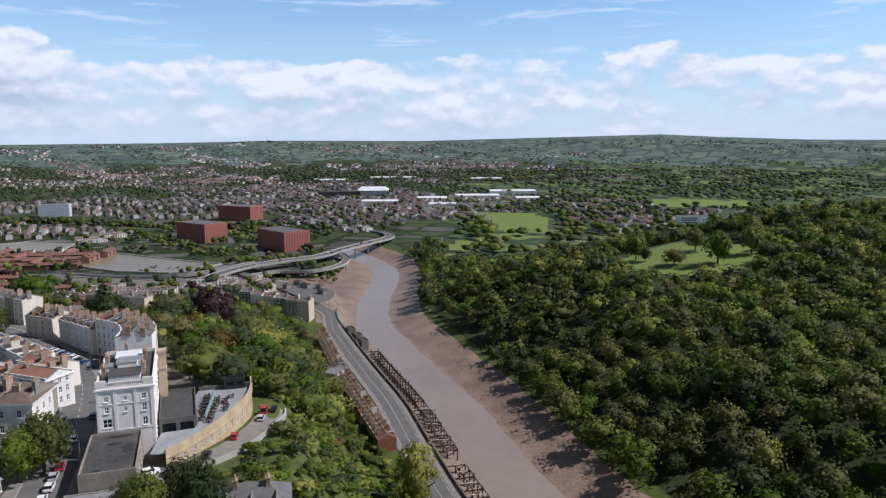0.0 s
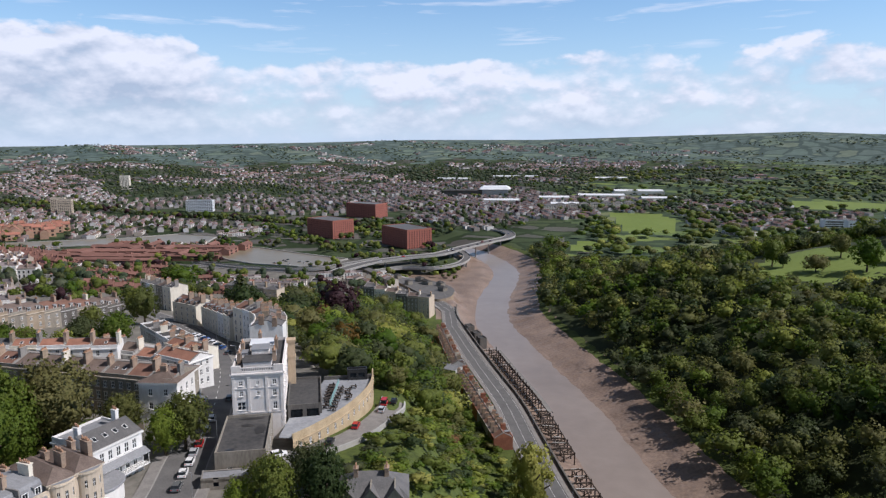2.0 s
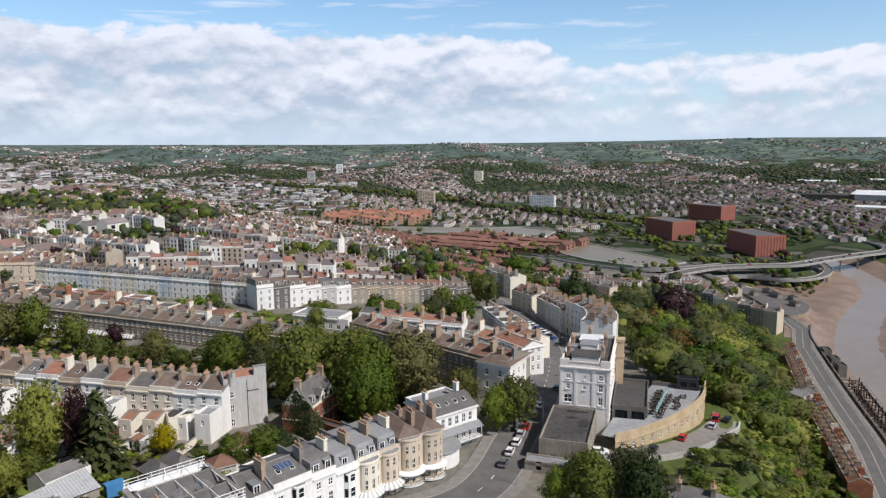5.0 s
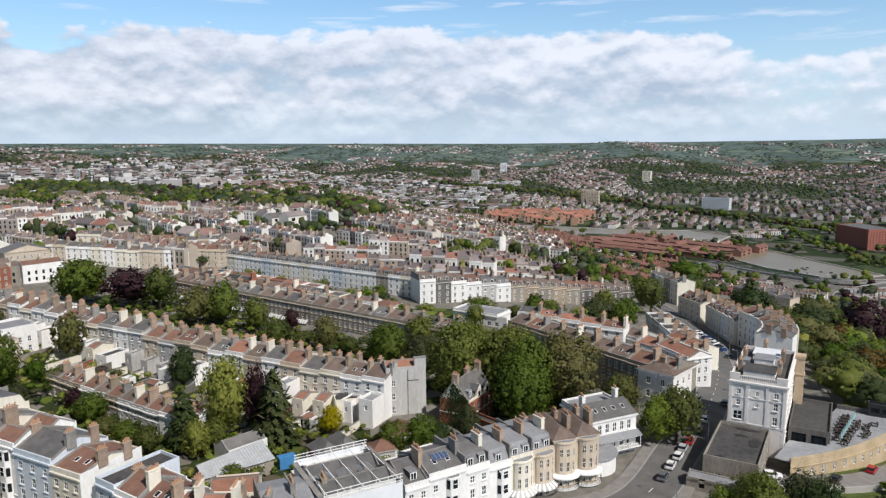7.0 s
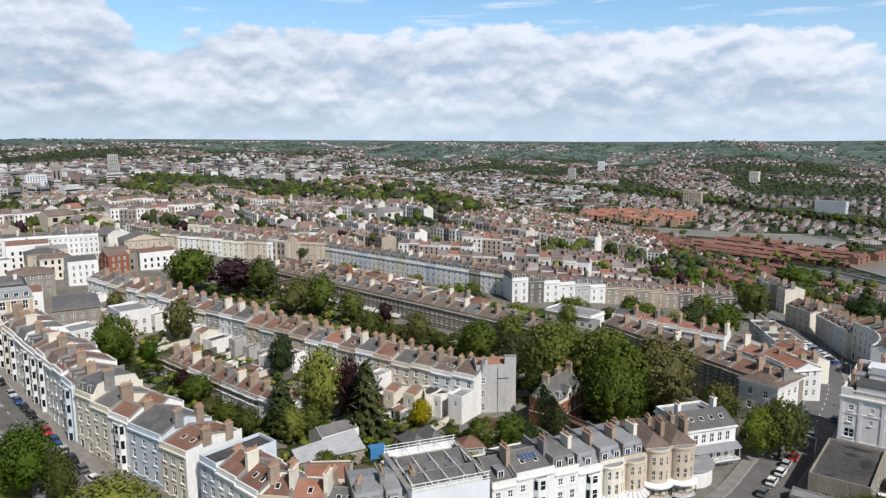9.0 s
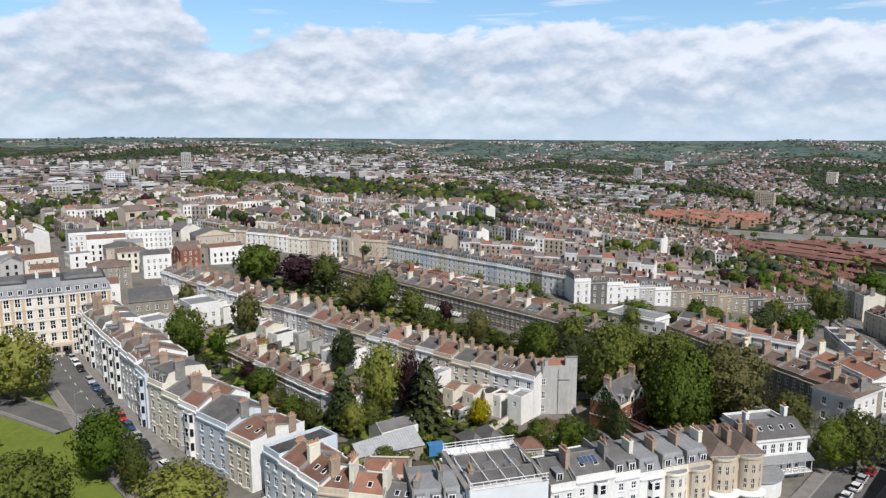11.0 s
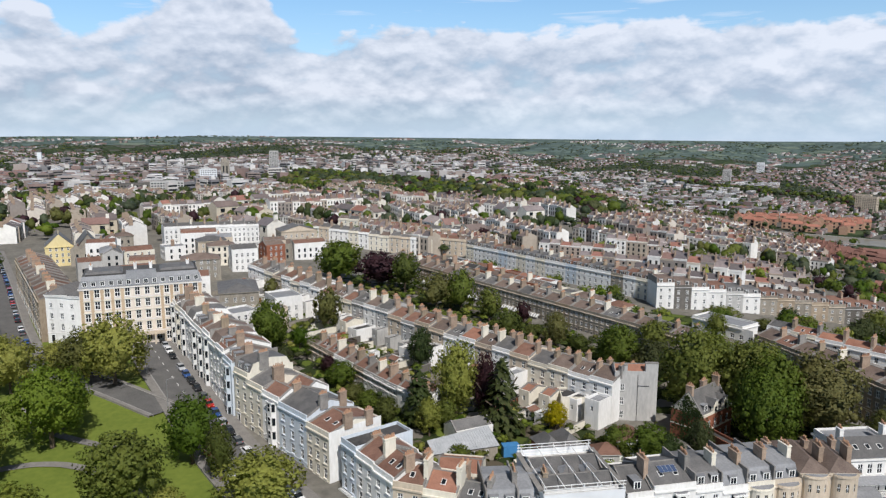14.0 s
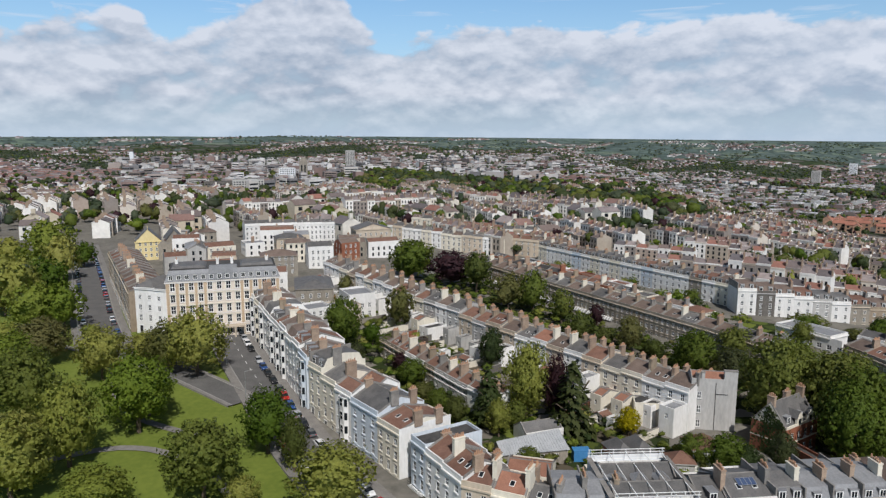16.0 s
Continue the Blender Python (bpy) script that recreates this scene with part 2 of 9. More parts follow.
mat("bath_stone", (0.44, 0.37, 0.285), (0.61, 0.525, 0.415), 0.3, 0.85, 0.02, 7.0, "object", 0.15, streak=True)
mat("grey_stone", (0.19, 0.17, 0.14), (0.33, 0.30, 0.25), 0.35, 0.9, 0.03, 7.0, "object", 0.25, streak=True)
mat("dark_stone", (0.09, 0.083, 0.075), (0.17, 0.158, 0.143), 0.35, 0.9, 0.03, 7.0, "object", 0.2, streak=True)
mat("red_brick", (0.20, 0.075, 0.045), (0.32, 0.13, 0.075), 0.5, 0.9, 0.02, 10.0, "object", 0.15)
mat("bond_brick", (0.26, 0.092, 0.068), (0.37, 0.145, 0.11), 0.15, 0.9, 0.02, 10.0)
mat("slate", (0.085, 0.084, 0.085), (0.17, 0.164, 0.158), 0.5, 0.6, 0.02, 9.0, "object", 0.35)
mat("weathered_stone", (0.21, 0.165, 0.115), (0.35, 0.285, 0.21), 0.35, 0.9, 0.03, 7.0, "object", 0.25, streak=True)
mat("hotel_stone", (0.62, 0.54, 0.455), (0.76, 0.685, 0.60), 0.3, 0.85, 0.02, 7.0, streak=True)
mat("honey_stone", (0.43, 0.32, 0.21), (0.58, 0.45, 0.31), 0.4, 0.85, 0.02, 7.0, streak=True)
mat("slate_brown", (0.112, 0.083, 0.069), (0.205, 0.157, 0.130), 0.5, 0.75, 0.03, 9.0, "object", 0.3)
mat("clay_tile", (0.22, 0.105, 0.07), (0.34, 0.175, 0.12), 0.5, 0.85, 0.03, 9.0, "object", 0.3)
mat("tile_brown", (0.135, 0.073, 0.052), (0.23, 0.13, 0.095), 0.5, 0.85, 0.03, 9.0, "object", 0.3)
mat("lead", (0.19, 0.195, 0.205), (0.29, 0.295, 0.305), 0.3, 0.6, 0.01, 8.0, "object", 0.15)
mat("terrace_stone", (0.36, 0.275, 0.165), (0.54, 0.43, 0.28), 0.4, 0.9, 0.03, 7.0)
mat("deck_lead", (0.21, 0.22, 0.235), (0.34, 0.35, 0.365), 0.25, 0.7, 0.01, 6.0)
mat("zinc", (0.33, 0.345, 0.36), (0.50, 0.515, 0.53), 0.5, 0.45, 0.01, 6.0)
mat("blue_paint", (0.05, 0.19, 0.42), (0.08, 0.25, 0.50), 1.0, 0.5)
mat("wet_felt", (0.018, 0.018, 0.019), (0.032, 0.031, 0.030), 0.5, 0.35)
mat("felt", (0.036, 0.036, 0.037), (0.095, 0.091, 0.086), 0.14, 0.8, 0.01, 7.0, "object", 0.2)
mat("pot_clay", (0.36, 0.20, 0.12), (0.50, 0.31, 0.20), 2.0)
mat("cement", (0.17, 0.16, 0.148), (0.29, 0.275, 0.255), 0.8, 0.9, 0.02, rnd="object", spread=0.3)
mat("chimney_stone", (0.24, 0.175, 0.13), (0.39, 0.30, 0.225), 0.8, 0.9, 0.02, rnd="object", spread=0.3)
mat("solar_blue", (0.05, 0.075, 0.15), (0.08, 0.115, 0.20), 1.0, 0.25, spec=0.5)
mat("white_paint", (0.74, 0.74, 0.72), (0.84, 0.84, 0.82), 1.0, 0.5)
mat("black_paint", (0.02, 0.02, 0.02), (0.04, 0.04, 0.04), 2.0, 0.4)
mat("glass", (0.010, 0.012, 0.014), (0.030, 0.036, 0.042), 0.4, 0.12, 0.0, 3.0, spec=0.10)
MATS["glass"].node_tree.nodes["Principled BSDF"].inputs["IOR"].default_value = 1.22
mat("concrete", (0.30, 0.29, 0.27), (0.42, 0.41, 0.385), 0.2, 0.9, 0.02)
mat("timber_dark", (0.030, 0.024, 0.020), (0.085, 0.065, 0.05), 0.8, 0.9, 0.05)
mat("steel", (0.35, 0.36, 0.37), (0.5, 0.51, 0.52), 1.0, 0.4, metal=0.6)
mat("roof_white", (0.62, 0.64, 0.66), (0.76, 0.78, 0.80), 0.05, 0.6)
mat("far_wall", (0.55, 0.535, 0.51), (0.70, 0.685, 0.655), 0.1, 0.9, rnd="island", tints=[(1.05, 1.05, 1.05), (1.2, 1.2, 1.18), (0.62, 0.55, 0.47), (0.95, 0.88, 0.80), (1.22, 1.22, 1.22), (0.62, 0.52, 0.45), (1.2, 1.19, 1.17), (1.1, 1.05, 0.95), (0.42, 0.38, 0.36), (1.22, 1.22, 1.22)])
mat("far_roof", (0.145, 0.122, 0.115), (0.225, 0.19, 0.178), 0.1, 0.85, rnd="island", tints=[(1.15, 0.85, 0.78), (0.80, 0.85, 0.95), (0.72, 0.75, 0.80), (1.45, 0.85, 0.70), (0.62, 0.64, 0.70), (1.25, 1.27, 1.33), (0.95, 0.88, 0.85), (0.8, 0.78, 0.8), (1.6, 1.62, 1.66)])
mat("villa_wall", (0.55, 0.53, 0.49), (0.70, 0.68, 0.63), 0.1, 0.9, rnd="island", tints=[(1, 1, 1), (1.1, 1.09, 1.06), (0.85, 0.78, 0.66), (1.05, 1.02, 0.95)])
mat("far_brick", (0.20, 0.10, 0.075), (0.29, 0.155, 0.115), 0.1, 0.9, rnd="island", spread=0.5)
mat("far_roof_red", (0.16, 0.082, 0.065), (0.235, 0.12, 0.095), 0.1, 0.85, rnd="island", spread=0.4)
mat("orange_brick", (0.34, 0.21, 0.14), (0.46, 0.30, 0.21), 0.1, 0.9, rnd="island", spread=0.4)
mat("orange_roof", (0.27, 0.115, 0.08), (0.37, 0.17, 0.12), 0.1, 0.85, rnd="island", spread=0.4)
mat("dist_wall", (0.42, 0.405, 0.395), (0.56, 0.545, 0.53), 0.1, 0.9, rnd="island", tints=[(0.9, 0.88, 0.88), (1.1, 1.08, 1.05), (0.5, 0.42, 0.39), (0.72, 0.64, 0.60), (1.35, 1.35, 1.36), (0.5, 0.37, 0.34), (0.4, 0.4, 0.42), (1.2, 1.2, 1.2)])
mat("dist_roof", (0.14, 0.118, 0.112), (0.20, 0.17, 0.162), 0.1, 0.9, rnd="island", tints=[(1.05, 0.80, 0.76), (0.9, 0.93, 1.02), (1.45, 0.92, 0.80), (0.78, 0.78, 0.85), (1.1, 0.86, 0.82), (1.25, 0.9, 0.82), (1.3, 1.3, 1.32)])
mat("shed_roof", (0.42, 0.44, 0.46), (0.6, 0.62, 0.64), 0.02, 0.6, rnd="island", tints=[(1.0, 1.0, 1.0), (0.5, 0.5, 0.52), (0.7, 0.72, 0.75), (0.35, 0.36, 0.38), (0.45, 0.38, 0.34)])


def water_mat(name, col, rough, bump):
    m = mat(name, col, tuple(c * 1.25 for c in col), 0.02, rough, 0, spec=0.2)
    N, L = m.node_tree.nodes, m.node_tree.links
    n, bp, geo = N.new("ShaderNodeTexNoise"), N.new("ShaderNodeBump"), N.new("ShaderNodeNewGeometry")
    n.inputs["Scale"].default_value, n.inputs["Detail"].default_value = 0.5, 4
    bp.inputs["Strength"].default_value, bp.inputs["Distance"].default_value = 0.25, bump
    L.new(geo.outputs["Position"], n.inputs["Vector"])
    L.new(n.outputs["Fac"], bp.inputs["Height"])
    L.new(bp.outputs[0], N["Principled BSDF"].inputs["Normal"])


water_mat("river_water", (0.215, 0.18, 0.155), 0.28, 0.15)
water_mat("dock_water", (0.19, 0.16, 0.11), 0.32, 0.14)


def patchwork(name, palette, size, hedge, hedge_w, speck=0.0):
    """Land seen from afar: fields or plots in irregular cells with dark hedges between, and specks of houses."""
    m = bpy.data.materials.new(name)
    m.use_nodes = True
    N, L = m.node_tree.nodes, m.node_tree.links
    b = N["Principled BSDF"]
    b.inputs["Roughness"].default_value, b.inputs["Specular IOR Level"].default_value = 0.95, 0.1
    geo = N.new("ShaderNodeNewGeometry")
    warp = N.new("ShaderNodeTexNoise")
    warp.inputs["Scale"].default_value = 1.5 / size
    L.new(geo.outputs["Position"], warp.inputs["Vector"])
    vm = N.new("ShaderNodeVectorMath")
    vm.operation = "MULTIPLY_ADD"
    L.new(warp.outputs["Color"], vm.inputs[0])
    vm.inputs[1].default_value = (size * 0.6,) * 3
    L.new(geo.outputs["Position"], vm.inputs[2])
    flat = N.new("ShaderNodeVectorMath")
    flat.operation = "MULTIPLY"
    L.new(vm.outputs[0], flat.inputs[0])
    flat.inputs[1].default_value = (1, 1, 0)
    va, vb = N.new("ShaderNodeTexVoronoi"), N.new("ShaderNodeTexVoronoi")
    vb.feature = "DISTANCE_TO_EDGE"
    for v in (va, vb):
        v.inputs["Scale"].default_value = 1 / size
        L.new(flat.outputs[0], v.inputs["Vector"])
    sep = N.new("ShaderNodeSeparateColor")
    L.new(va.outputs["Color"], sep.inputs[0])
    rp = N.new("ShaderNodeValToRGB")
    rp.color_ramp.interpolation = "CONSTANT"
    el = rp.color_ramp.elements
    while len(el) < len(palette):
        el.new(0.5)
    for i, (e, c) in enumerate(zip(el, palette)):
        e.position, e.color = i / len(palette), (*c, 1)
    L.new(sep.outputs[0], rp.inputs[0])
    n = N.new("ShaderNodeTexNoise")
    n.inputs["Scale"].default_value, n.inputs["Detail"].default_value = 0.03, 8
    L.new(geo.outputs["Position"], n.inputs["Vector"])
    ed = N.new("ShaderNodeMath")
    ed.operation = "MULTIPLY_ADD"
    L.new(n.outputs["Fac"], ed.inputs[0])
    ed.inputs[1].default_value = -hedge_w * 1.6
    L.new(vb.outputs["Distance"], ed.inputs[2])
    st = N.new("ShaderNodeMath")
    st.operation = "LESS_THAN"
    st.inputs[1].default_value = 0.0
    L.new(ed.outputs[0], st.inputs[0])
    mx = N.new("ShaderNodeMix")
    mx.data_type = "RGBA"
    L.new(st.outputs[0], mx.inputs[0])
    L.new(rp.outputs[0], mx.inputs[6])
    mx.inputs[7].default_value = (*hedge, 1)
    hs = N.new("ShaderNodeHueSaturation")
    vv = N.new("ShaderNodeMath")
    vv.operation = "MULTIPLY_ADD"
    vv.inputs[1].default_value, vv.inputs[2].default_value = 0.8, 0.6
    L.new(n.outputs["Fac"], vv.inputs[0])
    L.new(vv.outputs[0], hs.inputs["Value"])
    L.new(mx.outputs[2], hs.inputs["Color"])
    L.new(hs.outputs[0], b.inputs["Base Color"])
    MATS[name] = m


patchwork("countryside", [(0.12, 0.165, 0.055), (0.085, 0.118, 0.055), (0.15, 0.195, 0.06), (0.07, 0.10, 0.05), (0.105, 0.145, 0.055), (0.15, 0.17, 0.085)], 85, (0.045, 0.066, 0.038), 0.15)
patchwork("garden_plots", [(0.09, 0.12, 0.022), (0.16, 0.145, 0.12), (0.055, 0.075, 0.018), (0.10, 0.085, 0.06), (0.13, 0.16, 0.03), (0.20, 0.185, 0.16), (0.07, 0.09, 0.02)], 6.5, (0.03, 0.042, 0.014), 0.10)
patchwork("suburb", [(0.055, 0.075, 0.035), (0.10, 0.10, 0.085), (0.045, 0.062, 0.03), (0.12, 0.115, 0.105), (0.065, 0.085, 0.04), (0.09, 0.085, 0.075)], 55, (0.028, 0.042, 0.018), 0.12)
# far hill fields: distance haze is mixed into these pale blue-green colours
patchwork("hazy_downland", [(0.12, 0.162, 0.14), (0.10, 0.137, 0.125), (0.135, 0.178, 0.135), (0.095, 0.13, 0.122), (0.115, 0.152, 0.135), (0.15, 0.185, 0.14)], 95, (0.068, 0.095, 0.085), 0.12)

# ---------------------------------------------------------------- mesh helpers
def np_mesh(name, V, F, mats, midx=None, tint=None, smooth=False):
    """A mesh from arrays: V (n, 3), F (m, 3 or 4)."""
    V, F = np.asarray(V, np.float32), np.asarray(F, np.int32)
    me = bpy.data.meshes.new(name)
    k = F.shape[1]
    me.vertices.add(len(V))
    me.vertices.foreach_set("co", V.ravel())
    me.loops.add(F.size)
    me.loops.foreach_set("vertex_index", F.ravel())
    me.polygons.add(len(F))
    me.polygons.foreach_set("loop_start", np.arange(0, F.size, k, dtype=np.int32))
    for m in mats:
        me.materials.append(MATS[m])
    if midx is not None:
        me.polygons.foreach_set("material_index", np.asarray(midx, np.int32))
    if tint is not None:
        a = me.attributes.new("tint", "FLOAT", "POINT")
        a.data.foreach_set("value", np.asarray(tint, np.float32))
    me.update(calc_edges=True)
    me.polygons.foreach_set("use_smooth", np.full(len(F), bool(smooth)))
    return me


class Build:
    """Collects boxes and faces of one part."""

    def __init__(self):
        self.v, self.f, self.m = [], [], []

    def quad(self, pts, m=0):
        n = len(self.v)
        self.v += [tuple(p) for p in pts]
        self.f.append(tuple(range(n, n + len(pts))))
        self.m.append(m)
        return self

    def box(self, x0, y0, z0, x1, y1, z1, m=0, taper=0.0):
        n, t = len(self.v), taper
        self.v += [(x0, y0, z0), (x1, y0, z0), (x1, y1, z0), (x0, y1, z0),
                   (x0 + t, y0 + t, z1), (x1 - t, y0 + t, z1), (x1 - t, y1 - t, z1), (x0 + t, y1 - t, z1)]
        for q in ((0, 3, 2, 1), (4, 5, 6, 7), (0, 1, 5, 4), (1, 2, 6, 5), (2, 3, 7, 6), (3, 0, 4, 7)):
            self.f.append(tuple(n + i for i in q))
            self.m.append(m)
        return self

    def cyl(self, x, y, z0, z1, r0, r1, k=8, m=0):
        n = len(self.v)
        for z, r in ((z0, r0), (z1, r1)):
            self.v += [(x + r * math.cos(2 * math.pi * i / k), y + r * math.sin(2 * math.pi * i / k), z) for i in range(k)]
        for i in range(k):
            j = (i + 1) % k
            self.f.append((n + i, n + j, n + k + j, n + k + i))
            self.m.append(m)
        self.f.append(tuple(n + k + i for i in range(k)))
        self.m.append(m)
        return self

    def beam(self, a, b, w, h, m=0):
        """A square bar from a to b."""
        a, b = Vector(a), Vector(b)
        d = (b - a).normalized()
        s = d.cross(Vector((0, 0, 1)))
        s = (s.normalized() if s.length > 1e-4 else Vector((1, 0, 0))) * w / 2
        u = s.cross(d).normalized() * h / 2
        n = len(self.v)
        for p in (a, b):
            self.v += [tuple(p - s - u), tuple(p + s - u), tuple(p + s + u), tuple(p - s + u)]
        for q in ((0, 1, 2, 3), (7, 6, 5, 4), (0, 4, 5, 1), (1, 5, 6, 2), (2, 6, 7, 3), (3, 7, 4, 0)):
            self.f.append(tuple(n + i for i in q))
            self.m.append(m)
        return self

    def mesh(self, name, *mats):
        me = bpy.data.meshes.new(name)
        me.from_pydata(self.v, [], self.f)
        for m in mats:
            me.materials.append(MATS[m])
        me.polygons.foreach_set("material_index", self.m)
        me.update()
        return me


def part(name, me, parent, m=None, label=""):
    ob = new(name, me)
    ob.parent = parent
    if m is not None:
        ob.matrix_local = m
    return tagged(ob, label) if label else ob


# ---------------------------------------------------------------- the lie of the land
RIVER = np.array([(110, -900), (100, -300), (80, 100), (54, 220), (36, 276), (22, 325), (8, 375), (-12, 430), (-40, 510), (-57, 566),
                  (-64, 655), (-62, 760), (-84, 850), (-150, 960), (-320, 1120), (-800, 1250)], float)


def S(x):
    x = np.clip(x, 0, 1)
    return x * x * (3 - 2 * x)


def along(line, X, Y):
    """Distance to a polyline, signed: positive on its right."""
    X, Y = np.asarray(X, float), np.asarray(Y, float)
    best = np.full(X.shape, 1e9)
    sign = np.ones(X.shape)
    for (ax, ay), (bx, by) in zip(line[:-1], line[1:]):
        dx, dy = bx - ax, by - ay
        k = np.clip(((X - ax) * dx + (Y - ay) * dy) / (dx * dx + dy * dy), 0, 1)
        d = np.hypot(X - ax - k * dx, Y - ay - k * dy)
        c = (X - ax) * dy - (Y - ay) * dx
        up = d < best
        best, sign = np.where(up, d, best), np.where(up, np.where(c > 0, 1, -1), sign)
    return best * sign


BEACH = [(-84, 588), (-97, 606), (-99, 640), (-118, 668), (-150, 684), (-190, 715), (-185, 738), (-135, 748), (-119, 770), (-113, 800), (-119, 832), (-90, 840), (-60, 790), (-55, 700), (-56, 600)]     # mud beyond the pier head


def crest(az):
    """Height of the far hills by azimuth, degrees to the left of +y."""
    return np.interp(az, [-60, -34, -27, -21, -17, -8, 2, 12, 22, 32, 45, 60, 80, 100, 130],
                     [150, 158, 160, 178, 196, 172, 146, 148, 128, 118, 112, 122, 138, 132, 140])


def inside(poly, X, Y):
    r = np.zeros(np.shape(X), bool)
    n = len(poly)
    for i in range(n):
        (ax, ay), (bx, by) = poly[i], poly[(i + 1) % n]
        c = ((ay > Y) != (by > Y)) & (X < (bx - ax) * (Y - ay) / (by - ay + 1e-9) + ax)
        r ^= c
    return r


def land(X, Y):
    X, Y = np.asarray(X, float), np.asarray(Y, float)
    s = along(RIVER, X, Y)
    dist = np.hypot(X, Y)
    u = ((600 - 0.35 * (X + 80)) - Y) / 1.06
    plateau = 70 * S(u / 460) + 8 * S((u - 500) / 180)
    plateau *= 1 - 0.45 * S((-X - 500) / 700) * S((u - 250) / 300) * 0.6
    left = 10 + plateau * S((-s - 58) / 50)
    right = 10 + (26 * S((s - 44) / 85) + 32 * S((s - 60) / 330)) * (1 - S((Y - (480 + 0.55 * X)) / 300))
    right = right + 15 * S((X - 250) / 240) * S((s - 150) / 150) * S((860 - Y) / 260)
    z = np.where(s < 0, left, right)
    bed = np.where(s < 0, np.interp(-s, [0, 15, 27, 29, 30], [0.2, 1.9, 5.5, 10, 400]), np.interp(s, [0, 16, 36, 50, 51], [0.2, 1.9, 6.5, 10, 400]))
    z = np.minimum(z, bed)
    z = np.where(inside(BEACH, X, Y), np.minimum(z, 4.6), z)
    far = S((dist - 1700) / 3000)
    az = np.degrees(np.arctan2(-X, Y))
    k = S((dist - 3000) / 1900) ** 1.25
    fold = (16 * np.sin(X / 420 + 1) * np.sin(Y / 360 + X / 1500) + 9 * np.sin(X / 170 + Y / 210)) * S((dist - 2500) / 700) * (1 - S((dist - 4250) / 650))
    roll = 10 * np.sin(X / 310 + 1.3) * np.sin(Y / 270 + X / 900) * S((dist - 1300) / 900)
    z = (z + far * 34 + roll * (1 + far)) * (1 - k) + (crest(az) * 0.92 + 12) * k + fold
    return z


def ground_at(x, y):
    return float(land(np.array([x]), np.array([y]))[0])

# ---------------------------------------------------------------- ground, river, harbour
def smooth_line(pts, k=5):
    """Rounds a polyline off."""
    p = np.asarray(pts, float)
    q = np.vstack([2 * p[0] - p[1], p, 2 * p[-1] - p[-2]])
    out = []
    for i in range(1, len(q) - 2):
        a, b, c, d = q[i - 1], q[i], q[i + 1], q[i + 2]
        for t in np.arange(k) / k:
            out.append(0.5 * (2 * b + (c - a) * t + (2 * a - 5 * b + 4 * c - d) * t * t + (3 * b - a - 3 * c + d) * t ** 3))
    return np.array(out + [p[-1]])


RIVER = smooth_line(RIVER, 4)


def fill(line, step):
    seg = np.hypot(*np.diff(line, axis=0).T)
    acc = np.concatenate([[0], np.cumsum(seg)])
    s = np.arange(0, acc[-1], step)
    return np.stack([np.interp(s, acc, line[:, 0]), np.interp(s, acc, line[:, 1])], 1), s


def normals(p):
    t = np.gradient(p, axis=0)
    t /= np.hypot(*t.T)[:, None]
    return np.stack([t[:, 1], -t[:, 0]], 1)        # to the right


def strip(name, line, offs, zs, mats, midx=None, step=4.0, jag=0.0):
    """A ribbon along a line: offsets to the right and heights (numbers or functions of x, y)."""
    p, s = fill(np.asarray(line, float), step)
    n = normals(p)
    V = []
    for k, (o, z) in enumerate(zip(offs, zs)):
        w = jag * np.array([noise.noise(Vector((a * 0.09, k * 7.3, 0.5))) + 0.5 * noise.noise(Vector((a * 0.33, k * 3.1, 4.5))) for a in s]) if jag else 0
        q = p + n * (o + w)[:, None] if jag else p + n * o
        zz = z(q[:, 0], q[:, 1]) if callable(z) else np.full(len(q), float(z))
        V.append(np.column_stack([q, zz]))
    V, m, c = np.stack(V, 1), len(p), len(offs)
    i, j = np.meshgrid(np.arange(m - 1), np.arange(c - 1), indexing="ij")
    a = (i * c + j).ravel()
    F = np.stack([a, a + 1, a + c + 1, a + c], 1)
    mi = np.tile(midx, m - 1) if midx is not None else None
    return np_mesh(name, V.reshape(-1, 3), F, mats, mi)


LEFT_GREEN = [(-62, 45), (-100, 18), (-122, 9), (-150, 0.5), (-178, -5), (-208, -11), (-219, -15), (-222, -24), (-330, -72), (-420, -110), (-420, -260), (-40, -120), (-40, 20)]


GARDENS = [(-300, 22), (-228, 10), (-166, 24), (-128, 37), (-112, 66), (-100, 95), (-105, 112), (-135, 90), (-300, 24)]
MALL = [(-305, 42), (-150, 108), (-120, 122), (-100, 145), (-105, 156), (-165, 143), (-336, 92)]
MEADOWS = [[(141, 576), (173, 626), (215, 654), (264, 581), (240, 524), (195, 512), (160, 536)], [(14, 985), (42, 995), (48, 930), (32, 892), (10, 905)], [(53, 834), (109, 860), (83, 671), (48, 704)],
           [(297, 662), (317, 651), (294, 598), (269, 598)], [(688, 1440), (867, 1646), (752, 1394), (640, 1312)]]
CLEAR = [(132, 564), (174, 639), (262, 760), (268, 583), (233, 496), (183, 479), (148, 507)]


